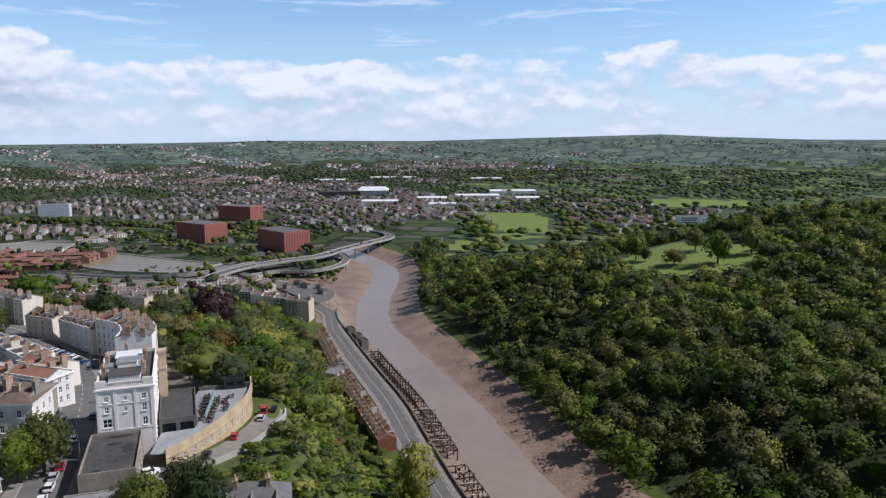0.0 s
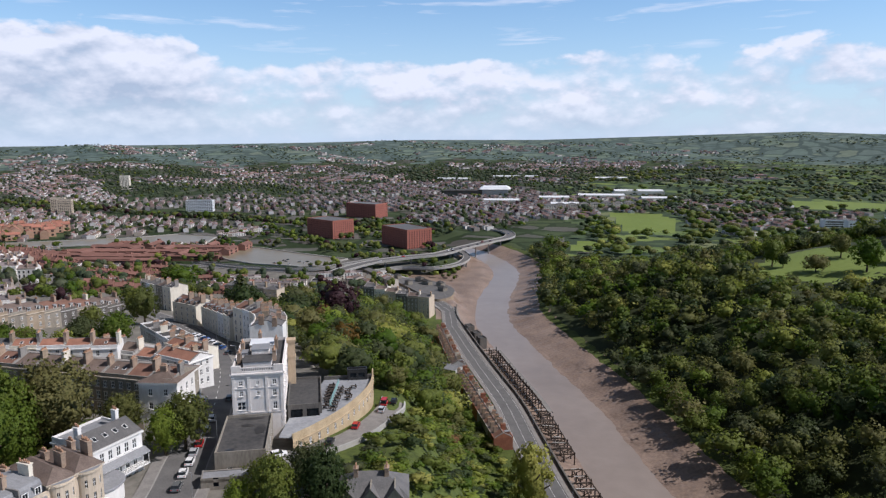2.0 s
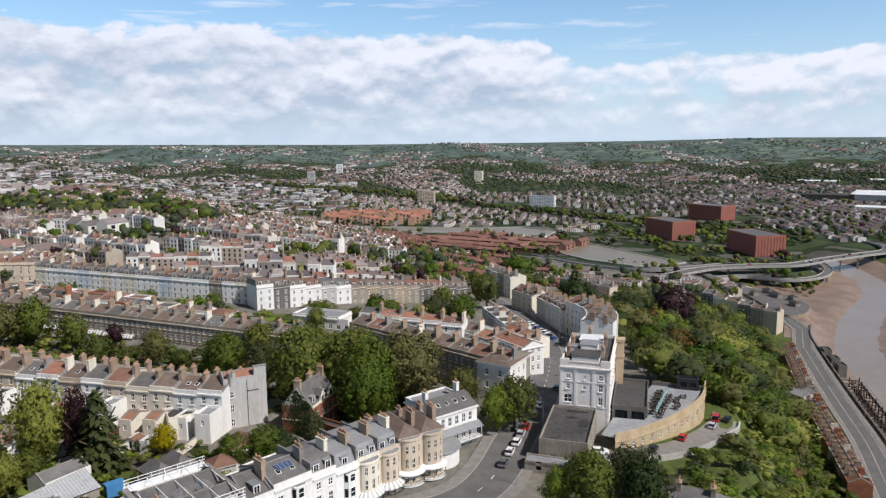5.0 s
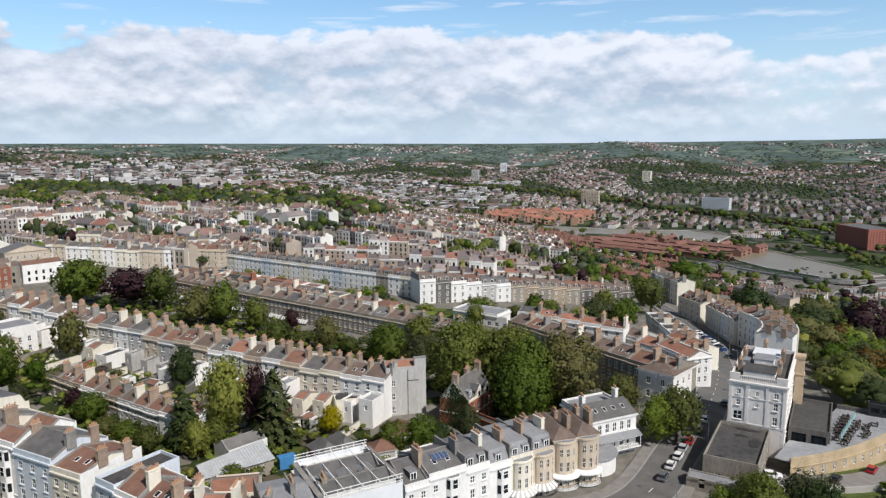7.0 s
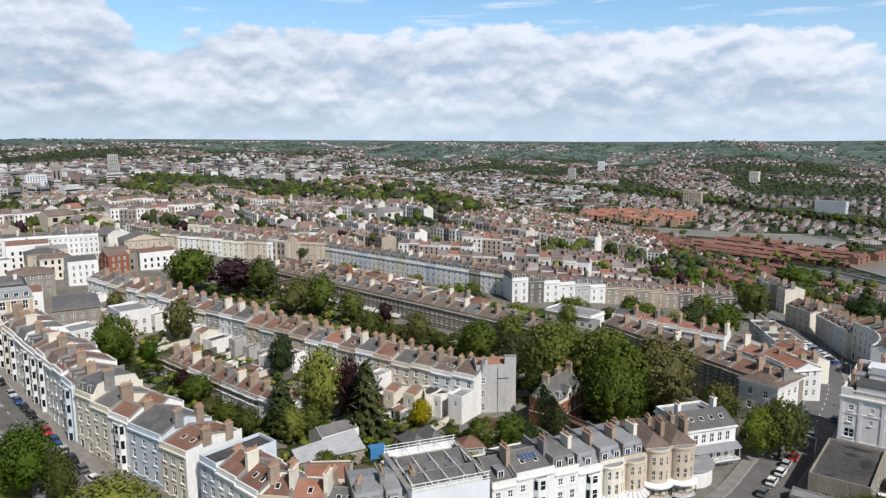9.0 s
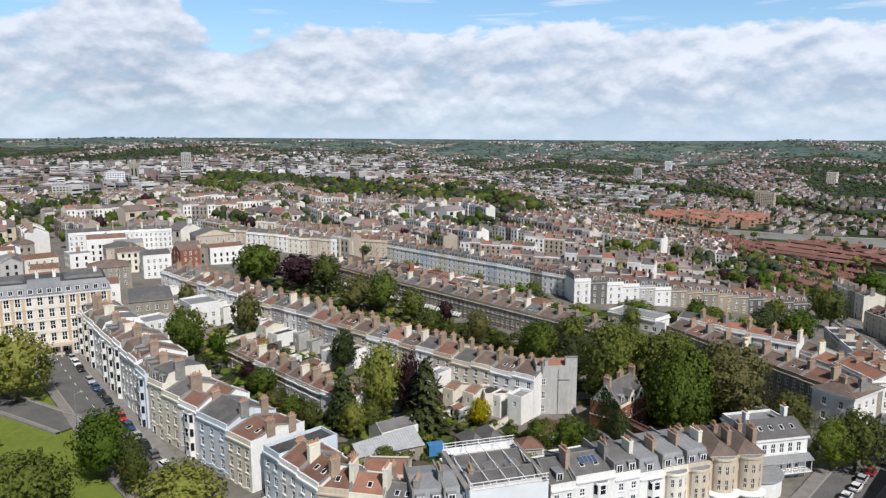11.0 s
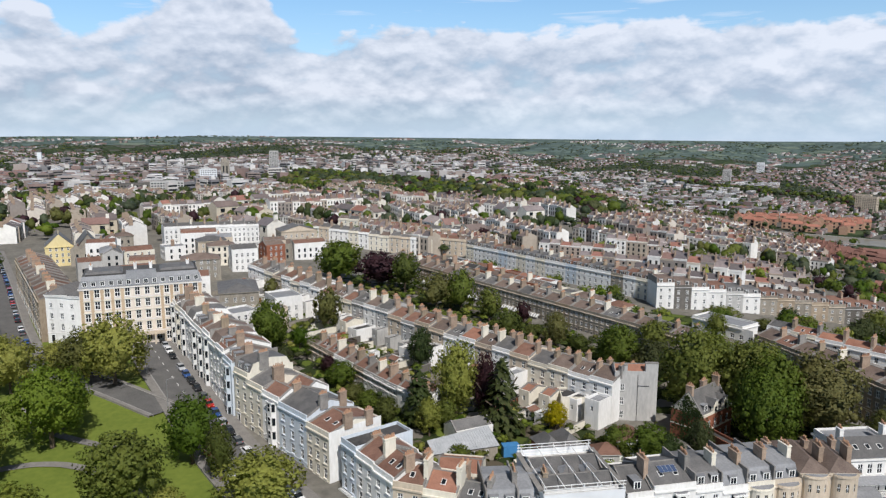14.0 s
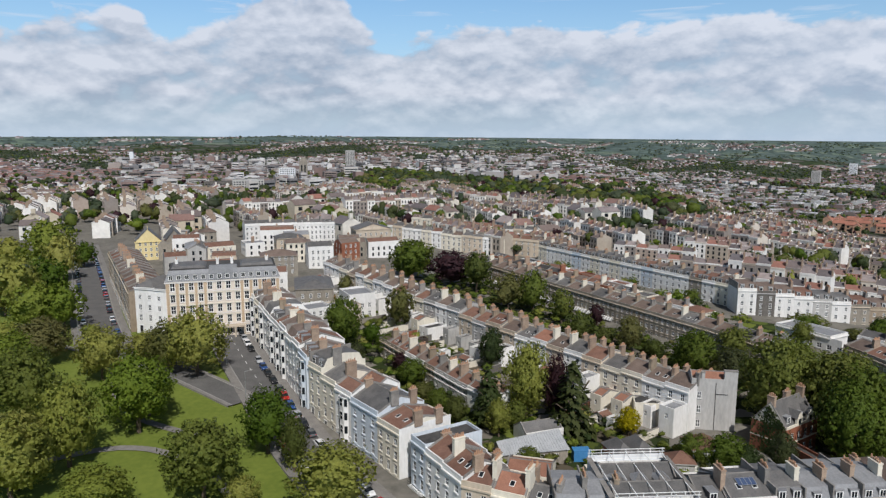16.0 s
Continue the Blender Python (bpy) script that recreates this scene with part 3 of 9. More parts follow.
def make_ground():
    az = np.radians(np.concatenate([np.arange(-42, 112, 0.5), np.arange(112, 318, 3.0)]))
    r = np.concatenate([[0, 15, 30], np.arange(45, 230, 5), np.arange(230, 900, 4.2), 900 * (4960 / 900) ** (np.arange(0, 91) / 90)])
    R, A = np.meshgrid(r, az, indexing="ij")
    X, Y = -R * np.sin(A), R * np.cos(A)
    Z = land(X, Y)
    n, m = X.shape
    i, j = np.meshgrid(np.arange(n - 1), np.arange(m), indexing="ij")
    k = (j + 1) % m
    F = np.stack([i * m + j, (i + 1) * m + j, (i + 1) * m + k, i * m + k], -1).reshape(-1, 4)
    V = np.stack([X, Y, Z], -1).reshape(-1, 3)
    c = V[F].mean(1)
    cx, cy = c[:, 0], c[:, 1]
    d = np.hypot(cx, cy)
    a = np.degrees(np.arctan2(-cx, cy))
    s = along(RIVER, cx, cy)
    wob = 14 * np.sin(cx / 47) + 11 * np.sin(cy / 39 + 1)
    mi = np.full(len(F), 2)                                                        # yards
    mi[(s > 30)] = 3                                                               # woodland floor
    mi[(s < -30) & (s > -125) & (cy < 560)] = 0                                    # scrub on the slope
    mi[np.abs(s) < 46] = 1
    mi[inside(BEACH, cx, cy)] = 1
    for mead in MEADOWS:
        mi[inside(mead, cx, cy)] = 5   # hillside meadows
    mi[(s > 70) & (cy > 860 + wob)] = 6
    for mead in MEADOWS[1:]:
        mi[inside(mead, cx, cy)] = 5
    mi[(d > 880) & (a > -1.5 + wob / 8)] = 7
    mi[(d > 880) & (a <= -1.5 + wob / 8)] = 6
    mi[(d > 2300) & (a > -12 + wob / 4) & (a < 95)] = 7
    mi[(d > 2000) & (a <= -12 + wob / 4)] = 6
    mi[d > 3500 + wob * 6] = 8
    for mead in MEADOWS:
        mi[inside(mead, cx, cy)] = 5
    mi[inside([(85, 1393), (177, 1369), (190, 1270), (162, 1108), (92, 1080)], cx, cy)] = 5       # playing field
    mi[inside([(510, 1714), (733, 1688), (660, 1519), (458, 1516)], cx, cy)] = 5
    mi[(s < -52) & ~inside(BEACH, cx, cy) & (cy > 715) & (cy < 1100) & (cx > -480) & (cx < -60)] = 7           # verges round the flyovers
    mi[inside(LEFT_GREEN, cx, cy)] = 4
    mi[inside(GARDENS, cx, cy)] = 9
    mi[inside(MALL, cx, cy)] = 9
    mi[inside([(-345, 106), (-172, 156), (-200, 200), (-230, 180), (-360, 142)], cx, cy)] = 9
    mi[(d < 60)] = 0
    me = np_mesh("ground", V, F, ["scrub", "mud", "yards", "wood_floor", "lawn", "field", "countryside", "suburb", "hazy_downland", "garden_plots"], mi, smooth=True)
    tagged(new("ground", me), "gorge, green slopes, town and distant hills", kind="structure")


make_ground()


def up(h):
    return lambda x, y: land(x, y) + h


RIV = RIVER[(RIVER[:, 1] > 150) & (RIVER[:, 1] < 985) & (RIVER[:, 0] > -200)]
tagged(new("river_bank", strip("river_bank", RIV, [-27.5, -22, -15, -8, 0, 8, 17, 25, 34, 41, 47], [lambda x, y: 0 * x + 4.2, 2.4, 1.4, 0.9, 0.6, 1.3, 2.3, 4.3, 6.9, 8.2, up(0.3)],
       ["mud", "scrub"], [0] * 9 + [1], 3.0, 2.2)), "wet brown tidal mud on both banks", kind="structure")
tagged(new("water", strip("water", RIV, [-24, 0, 30], [2.0, 2.0, 2.0], ["river_water"], None, 4.0)), "muddy brown tidal river water", kind="structure")
BASIN_EDGE = [(-452, 835), (-440, 866), (-390, 858), (-330, 826), (-279, 802), (-253, 792), (-264, 752), (-292, 736), (-320, 740), (-349, 744), (-389, 764), (-423, 792)]
DOCK_EDGE = [(-1010, 690), (-849, 788), (-738, 856), (-617, 921), (-573, 968), (-503, 957), (-482, 875), (-536, 870), (-584, 866), (-655, 832), (-735, 792), (-828, 760), (-990, 660)]
for edge in (BASIN_EDGE, DOCK_EDGE):
    b = Build()
    b.quad([(x, y, 10.45) for x, y in edge][::-1])
    tagged(new("water", b.mesh("water", "dock_water")), "calm brown harbour water", kind="structure")
    b = Build()
    for (x0, y0), (x1, y1) in zip(edge, edge[1:] + edge[:1]):
        b.beam((x0, y0, 10.4), (x1, y1, 10.4), 1.8, 1.9)
    tagged(new("quay_wall", b.mesh("quay_wall", "concrete")), "pale stone quay wall", kind="structure")

# the river road with its kerbs, wall and markings
near = RIVER[(RIVER[:, 1] > 170) & (RIVER[:, 1] < 530)]
ROAD = np.vstack([near - normals(near) * 39.3, [(-92, 560), (-112, 596), (-142, 632), (-190, 668), (-250, 695), (-320, 712), (-420, 726)]])
WALL = RIVER[(RIVER[:, 1] > 170) & (RIVER[:, 1] < 600)]
tagged(new("road", strip("road", ROAD, [-5.2, 5.2], [up(0.28), up(0.28)], ["asphalt"], None, 3.0)), "grey asphalt main road beside the river", kind="structure")
tagged(new("pavement", strip("pavement", ROAD, [-7.0, -7.0, -5.1, -5.1], [8, up(0.42), up(0.42), 8], ["paving"], None, 3.0)), "narrow paved footway", kind="structure")
tagged(new("pavement", strip("pavement", ROAD, [5.1, 5.1, 7.2, 7.2], [8, up(0.42), up(0.42), 8], ["paving"], None, 3.0)), "narrow paved footway by the river", kind="structure")
tagged(new("wall_quay", strip("wall_quay", WALL, [-30.6, -30.6, -29.9, -29.6], [8, 11.3, 11.3, 2], ["dark_stone"], None, 3.0)), "dark stone river wall", kind="structure")
for o in (0.0, -4.7, 4.7):
    tagged(new("road_line", strip("road_line", ROAD, [o - 0.06, o + 0.06], [up(0.31), up(0.31)], ["road_paint"], None, 3.0)), "white painted line on the road", kind="structure")

# ---------------------------------------------------------------- foliage
def ico():
    bm = bmesh.new()
    bmesh.ops.create_icosphere(bm, subdivisions=1, radius=1)
    v = np.array([x.co[:] for x in bm.verts])
    f = np.array([[x.index for x in p.verts] for p in bm.faces])
    bm.free()
    return v, f


ICO_V, ICO_F = ico()


def crown(seed, leaves, size, lobes, tall=1.0, cores=99, flat=0.8, core=0.97):
    """A crown 1 wide about the origin, from lobes with loose clumps of leaves all over them: points, faces, normals."""
    g = np.random.default_rng(seed)
    c = g.normal(size=(lobes, 3))
    c /= np.linalg.norm(c, axis=1)[:, None]
    c *= (0.16 + 0.18 * g.random(lobes))[:, None]
    c[:, 2] *= tall * flat
    rad = 0.14 + 0.10 * g.random(lobes)
    c[0], rad[0] = (0, 0, 0.05), 0.28
    V, F, N_, n = [], [], [], 0
    for p, q in list(zip(c, rad))[:cores]:
        V.append(p + ICO_V * q * core * (1 + 0.12 * g.normal(size=(len(ICO_V), 1))))
        N_.append(ICO_V + (p / 0.5))
        F.append(ICO_F + n)
        n += len(ICO_V)
    k = g.choice(lobes, leaves, p=rad ** 2 / (rad ** 2).sum())
    d = g.normal(size=(leaves, 3))
    d /= np.linalg.norm(d, axis=1)[:, None]
    d[:, 2] = np.where(d[:, 2] < -0.35, -d[:, 2], d[:, 2])
    p = c[k] + d * (rad[k] * (0.84 + 0.28 * g.random(leaves)))[:, None]
    nrm = d + 0.34 * g.normal(size=d.shape)
    nrm /= np.linalg.norm(nrm, axis=1)[:, None]
    t = np.cross(nrm, g.normal(size=d.shape))
    t /= np.linalg.norm(t, axis=1)[:, None]
    b = np.cross(nrm, t)
    z = (size * (0.55 + 0.9 * g.random(leaves)))[:, None]
    quad = np.stack([p + t * z, p + b * z * 0.8, p - t * z, p - b * z * 0.8], 1).reshape(-1, 3)
    soft_n = d * 0.6 + p / 0.5 * 0.8 + 0.30 * g.normal(size=d.shape)
    N_.append(np.repeat(soft_n, 4, 0))
    i = n + 4 * np.arange(leaves)[:, None]
    V.append(quad)
    F.append(np.concatenate([i + [0, 1, 2], i + [0, 2, 3]], 1).reshape(-1, 3))
    N_ = np.vstack(N_)
    N_ /= np.linalg.norm(N_, axis=1)[:, None]
    return np.vstack(V), np.vstack(F), N_


def big_crown(seed, leaves, size, lobes):
    """A full crown 1 wide and 1 high: clumps of uneven size on an egg-shaped shell round a dark heart, each covered in leaves."""
    g = np.random.default_rng(seed)
    i = np.arange(lobes)
    z = np.clip(-0.72 + 1.70 * (i + g.random(lobes)) / lobes, -0.8, 0.98)
    a = i * 2.39996 + g.uniform(-0.5, 0.5, lobes)
    q = np.sqrt(np.maximum(0.02, 1 - z * z))
    reach = 0.36 * g.uniform(0.70, 1.16, lobes)
    c = np.column_stack([np.cos(a) * q * reach, np.sin(a) * q * reach, z * 0.41 * g.uniform(0.85, 1.1, lobes)])
    rad = g.uniform(0.06, 0.135, lobes)
    V, N_, F, n = [], [], [], 0
    for p, r in [((0, 0, 0), 0.30), ((0.06, 0.03, 0.14), 0.24), ((-0.05, -0.04, -0.14), 0.26)] + list(zip(c, rad * 0.5))[::3]:
        V.append(np.array(p) + ICO_V * r * (1 + 0.10 * g.normal(size=(len(ICO_V), 1))))
        N_.append(ICO_V)
        F.append(ICO_F + n)
        n += len(ICO_V)
    k = g.choice(lobes, leaves, p=rad ** 2 / (rad ** 2).sum())
    d = g.normal(size=(leaves, 3)) + c[k] * 2.2
    d /= np.linalg.norm(d, axis=1)[:, None]
    p = c[k] + d * (rad[k] * g.uniform(0.45, 1.40, leaves))[:, None]
    nrm = d + 0.34 * g.normal(size=d.shape)
    nrm /= np.linalg.norm(nrm, axis=1)[:, None]
    t = np.cross(nrm, g.normal(size=d.shape))
    t /= np.linalg.norm(t, axis=1)[:, None]
    b = np.cross(nrm, t)
    s = (size * g.uniform(0.5, 1.4, leaves))[:, None]
    V.append(np.stack([p + t * s, p + b * s * 0.7, p - t * s, p - b * s * 0.7], 1).reshape(-1, 3))
    N_.append(np.repeat(0.6 * d + 2.0 * p + 0.28 * g.normal(size=d.shape), 4, 0))
    j = n + 4 * np.arange(leaves)[:, None]
    F.append(np.concatenate([j + [0, 1, 2], j + [0, 2, 3]], 1).reshape(-1, 3))
    N_ = np.vstack(N_)
    return np.vstack(V), np.vstack(F), N_ / np.linalg.norm(N_, axis=1)[:, None]


def soften(me, normals_):
    me.polygons.foreach_set("use_smooth", np.ones(len(me.polygons), bool))
    me.normals_split_custom_set_from_vertices(normals_.tolist())


def plant(name, spots, templates, material, label, seed=1):
    """Many trees as one mass. spots: x, y, z of the ground, height, width."""
    g = np.random.default_rng(seed)
    V, F, T, N_, n = [], [], [], [], 0
    for x, y, z, h, w in spots:
        v, f, nr = templates[g.integers(len(templates))]
        a = g.random() * 6.283
        ca, sa = math.cos(a), math.sin(a)
        V.append(np.column_stack([(v[:, 0] * ca - v[:, 1] * sa) * w + x, (v[:, 0] * sa + v[:, 1] * ca) * w + y, (v[:, 2] + 0.5) * h * 0.92 + z + h * 0.06]))
        N_.append(np.column_stack([nr[:, 0] * ca - nr[:, 1] * sa, nr[:, 0] * sa + nr[:, 1] * ca, nr[:, 2]]))
        F.append(f + n)
        T.append(np.full(len(v), g.random()))
        n += len(v)
    if not V:
        return
    me = np_mesh(name, np.vstack(V), np.vstack(F), [material], None, np.concatenate(T))
    soften(me, np.vstack(N_))
    return tagged(new(name, me), label, "woodland", kind="stuff")


WOOD = [crown(100 + i, 330, 0.032, 20, 1.15, 5, 1.0, 0.66) for i in range(9)]
MIDW = [crown(150 + i, 44, 0.055, 6, 1.0, 3, 0.8, 0.8) for i in range(6)]
MID2 = [crown(180 + i, 20, 0.075, 5, 1.0, 3) for i in range(6)]
MIDS = [crown(170 + i, 84, 0.062, 8, 1.0, 3, 0.55, 0.8) for i in range(6)]
MIDF = [crown(160 + i, 120, 0.050, 12, 1.1, 4, 0.95, 0.66) for i in range(8)]
SLOPE = [crown(140 + i, 260, 0.036, 22, 1.0, 8, 0.9, 0.8) for i in range(8)]
FAR = [crown(200 + i, 7, 0.15, 3, 0.9, 1) for i in range(8)]


def scatter(step, x0, x1, y0, y1, keep, h, w, seed):
    g = np.random.default_rng(seed)
    X, Y = np.meshgrid(np.arange(x0, x1, step), np.arange(y0, y1, step))
    X, Y = (X + g.uniform(-0.45, 0.45, X.shape) * step).ravel(), (Y + g.uniform(-0.45, 0.45, Y.shape) * step).ravel()
    k = keep(X, Y)
    X, Y = X[k], Y[k]
    s = g.uniform(0.55, 1.22, len(X)) + 0.28 * (g.random(len(X)) < 0.15)
    return np.column_stack([X, Y, land(X, Y), h * s, w * s * g.uniform(0.85, 1.15, len(X))])


def right_wood(X, Y):
    s = along(RIVER, X, Y)
    az = np.degrees(np.arctan2(-X, Y))
    wob = 12 * np.sin(X / 37) + 9 * np.sin(Y / 31 + 1)
    glade = inside(CLEAR, X, Y)
    for mead in MEADOWS:
        glade |= inside(mead, X, Y)
    return (s > np.where((Y > 455) & (Y < 575), 52, 41)) & (az > -36) & (np.hypot(X, Y) > 130) & ~glade & (Y < 900 + wob) & ~inside([(-10, 800), (100, 760), (150, 900), (20, 960)], X, Y)


def split_plant(name, spots, templates, mats, label, seed):
    g = np.random.default_rng(seed)
    k = g.integers(0, 100, len(spots))
    lo = 0
    for m, share in mats:
        plant(name, spots[(k >= lo) & (k < lo + share)], templates, m, label, seed + lo)
        lo += share


WOODS = [("leaves_green", 50), ("leaves_bright", 9), ("leaves_dark", 24), ("leaves_olive", 17)]
spots = scatter(11.2, -60, 640, 130, 940, right_wood, 16.5, 19.5, 5)
dd_ = np.hypot(spots[:, 0], spots[:, 1])
split_plant("woodland", spots[dd_ < 420], WOOD, WOODS, "dense mixed broadleaf woodland covering the gorge side", 11)
split_plant("woodland", spots[dd_ >= 420], MIDF, WOODS, "dense mixed broadleaf woodland beyond the gorge", 12)


def left_wood(X, Y):
    s = along(RIVER, X, Y)
    clear = inside([(-30, 90), (-100, 90), (-100, 206), (-62, 206), (-44, 200), (-40, 150)], X, Y) | (np.abs(along(MAIN_LINE, X, Y)) < 26)
    up_part = inside([(-70, 206), (-112, 240), (-150, 290), (-185, 330), (-205, 365), (-150, 400), (-175, 450), (-250, 480), (-165, 525), (-95, 520), (-40, 420), (-40, 205)], X, Y)
    return ((s < -64) & up_part & ~clear)


def left_scrub(X, Y):
    s = along(RIVER, X, Y)
    return (s < -53) & (s > -122) & (Y > 100) & (Y < 330) & ~inside([(-100, 90), (-100, 206), (-60, 206), (-43, 200), (-41, 170), (-46, 150), (-52, 138), (-30, 125), (-45, 90)], X, Y) & ~inside([(-46, 110), (-20, 112), (-22, 134), (-46, 132)], X, Y) & (X < 20)


MAIN_LINE = np.array([(-119, 222), (-158, 275), (-190, 308), (-235, 345)], float)
split_plant("slope_trees", scatter(9.6, -280, 0, 200, 535, left_wood, 14.0, 16.0, 6), SLOPE, [("leaves_bright", 8), ("leaves_green", 44), ("leaves_olive", 14), ("leaves_dark", 32), ("leaves_rust", 2)], "broadleaf trees on the slope below the town", 21)
split_plant("slope_scrub", scatter(4.8, -110, 20, 100, 330, left_scrub, 4.0, 8.2, 7), MIDS, [("leaves_bright", 30), ("leaves_green", 46), ("leaves_olive", 8), ("leaves_dark", 16)], "bright green bushes and ivy on the slope", 22)
split_plant("back_trees", scatter(9.5, -350, -190, 112, 180, lambda X, Y: inside([(-335, 122), (-205, 160), (-215, 180), (-350, 142)], X, Y) & (np.sin(X * 0.31) + np.sin(Y * 0.43 + 1) > -0.4), 7.5, 8.5, 19), MIDF, [("leaves_green", 45), ("leaves_bright", 30), ("leaves_dark", 25)], "trees in the yards behind the terrace", 24)
split_plant("garden_shrubs", scatter(4.4, -305, -95, 5, 150, lambda X, Y: (inside(GARDENS, X, Y) | inside(MALL, X, Y)) & (np.sin(X * 0.9) + np.sin(Y * 1.1) > -0.9), 3.2, 4.4, 9), MIDW,
            [("leaves_bright", 34), ("leaves_green", 34), ("leaves_olive", 18), ("leaves_dark", 14)], "shrubs and hedges in the back gardens", 23)

# ---------------------------------------------------------------- houses
CACHE = {}


def once(key, make):
    if key not in CACHE:
        CACHE[key] = make()
    return CACHE[key]


def window_mesh(w, h, frame="white_paint", bars=2):
    """A sash window: frame, meeting rail, glazing bar, sill and panes, set in its reveal."""
    def make():
        b = Build()
        t = 0.12
        cols = 2 if bars > 1 else 1
        pw, ph = (w - t * (cols + 1)) / cols, (h - 3 * t) / 2
        panes = [(t + pw / 2 + c * (pw + t), t + r * (ph + t), pw, ph) for c in range(cols) for r in range(2)]
        holed(b, w, 0.0, h, panes, depth=0.03, pane=1)
        b.v = [(x - w / 2, y, z) for x, y, z in b.v]
        me = b.mesh("window", frame, "glass")
        bm = bmesh.new()
        bm.from_mesh(me)
        bmesh.ops.remove_doubles(bm, verts=bm.verts, dist=0.002)
        bm.to_mesh(me)
        bm.free()
        return me
    return once(("win", w, h, frame, bars), make)


def door_mesh(mat_name="black_paint"):
    def make():
        b = Build()
        b.box(-0.55, 0, 0, 0.55, 0.08, 2.15, 0)
        b.box(-0.42, -0.03, 0.25, -0.06, 0, 1.0, 0).box(0.06, -0.03, 0.25, 0.42, 0, 1.0, 0)
        b.box(-0.42, -0.03, 1.15, -0.06, 0, 1.95, 0).box(0.06, -0.03, 1.15, 0.42, 0, 1.95, 0)
        b.box(-0.75, -0.14, 0, -0.56, 0.1, 2.75, 1).box(0.56, -0.14, 0, 0.75, 0.1, 2.75, 1)
        b.box(-0.9, -0.24, 2.76, 0.9, 0.1, 3.0, 1)
        b.quad([(-0.55, 0.05, 2.2), (0.55, 0.05, 2.2), (0.55, 0.05, 2.72), (-0.55, 0.05, 2.72)], 2)
        return b.mesh("door", mat_name, "white_paint", "glass")
    return once(("door", mat_name), make)


def holed(b, w, z0, z1, holes, y=0.0, depth=0.2, m=0, pane=None):
    """A wall in the plane y, from x = 0 to w, with recessed openings (x, z, width, height), seen from -y."""
    xs = sorted({0.0, w, *[x - a / 2 for x, z, a, h in holes], *[x + a / 2 for x, z, a, h in holes]})
    zs = sorted({z0, z1, *[z for x, z, a, h in holes], *[z + h for x, z, a, h in holes]})

    def hole(cx, cz):
        return any(abs(cx - x) < a / 2 and z < cz < z + h for x, z, a, h in holes)
    for i in range(len(zs) - 1):
        run = None
        for j in range(len(xs)):
            solid = j < len(xs) - 1 and not hole((xs[j] + xs[j + 1]) / 2, (zs[i] + zs[i + 1]) / 2)
            if solid and run is None:
                run = xs[j]
            if not solid and run is not None:
                b.quad([(run, y, zs[i]), (xs[j], y, zs[i]), (xs[j], y, zs[i + 1]), (run, y, zs[i + 1])], m)
                run = None
    for x, z, a, h in holes:
        l, r, t = x - a / 2, x + a / 2, z + h
        q = y + depth
        b.quad([(l, y, z), (l, q, z), (l, q, t), (l, y, t)], m)
        b.quad([(r, q, z), (r, y, z), (r, y, t), (r, q, t)], m)
        b.quad([(l, q, t), (r, q, t), (r, y, t), (l, y, t)], m)
        b.quad([(l, y, z), (r, y, z), (r, q, z), (l, q, z)], m)
        b.quad([(l, q, z), (r, q, z), (r, q, t), (l, q, t)], m if pane is None else pane)


def openings(w, storeys, bays, ground_door=True, tall=(2.0, 2.1, 1.8, 1.4, 1.2), step=3.2, width=1.05, edge=0.5):
    """Windows of a regular front; the first is the door when there is one."""
    out = []
    for s in range(storeys):
        for i in range(bays):
            x = w * (i + edge) / (bays - 1 + 2 * edge)
            if s == 0 and i == 0 and ground_door:
                continue
            out.append((round(x, 3), round(s * step + 0.75, 3), width, tall[min(s, len(tall) - 1)]))
    return out


FOUND = 7.0


def body_mesh(w, d, h, holes, material, base="", back=(), lower="paving"):
    def make():
        b = Build()
        holed(b, w, 0.0, h, list(holes))
        b.quad([(0, 0, -FOUND), (w, 0, -FOUND), (w, 0, 0), (0, 0, 0)], 0)
        q = Build()
        if back:
            holed(q, w, 0.0, h, list(back))
            n = len(b.v)
            b.v += [(w - x, d - y, z) for x, y, z in q.v]
            b.f += [tuple(n + i for i in f) for f in q.f]
            b.m += q.m
            b.quad([(w, d, -FOUND), (0, d, -FOUND), (0, d, 0), (w, d, 0)], 0)
        else:
            b.quad([(w, d, -FOUND), (0, d, -FOUND), (0, d, h), (w, d, h)], 0)
        b.quad([(w, 0, -FOUND), (w, d, -FOUND), (w, d, h), (w, 0, h)], 0)
        b.quad([(0, d, -FOUND), (0, 0, -FOUND), (0, 0, h), (0, d, h)], 0)
        b.quad([(0, 0, h), (w, 0, h), (w, d, h), (0, d, h)], 0)
        for x, z, a, hh in holes:
            if z > 0.3:
                b.box(x - a / 2 - 0.14, -0.2, z - 0.16, x + a / 2 + 0.14, -0.002, z - 0.004, 1)
                b.box(x - a / 2 - 0.14, -0.07, z + hh + 0.004, x + a / 2 + 0.14, -0.002, z + hh + 0.22, 1)
        # string course and cornice
        b.box(-0.002, -0.12, 3.25, w + 0.002, -0.002, 3.5, 1)
        b.box(-0.002, -0.32, h - 0.75, w + 0.002, -0.002, h - 0.45, 1)
        return b.mesh("wall", material, {"grey_stone": "bath_stone", "dark_stone": "render_grey", "weathered_stone": "bath_stone", "red_brick": "stucco_cream", "render_grey": "stucco_white"}.get(material, material))
    return once(("body", w, d, h, tuple(holes), material, tuple(back)), make)


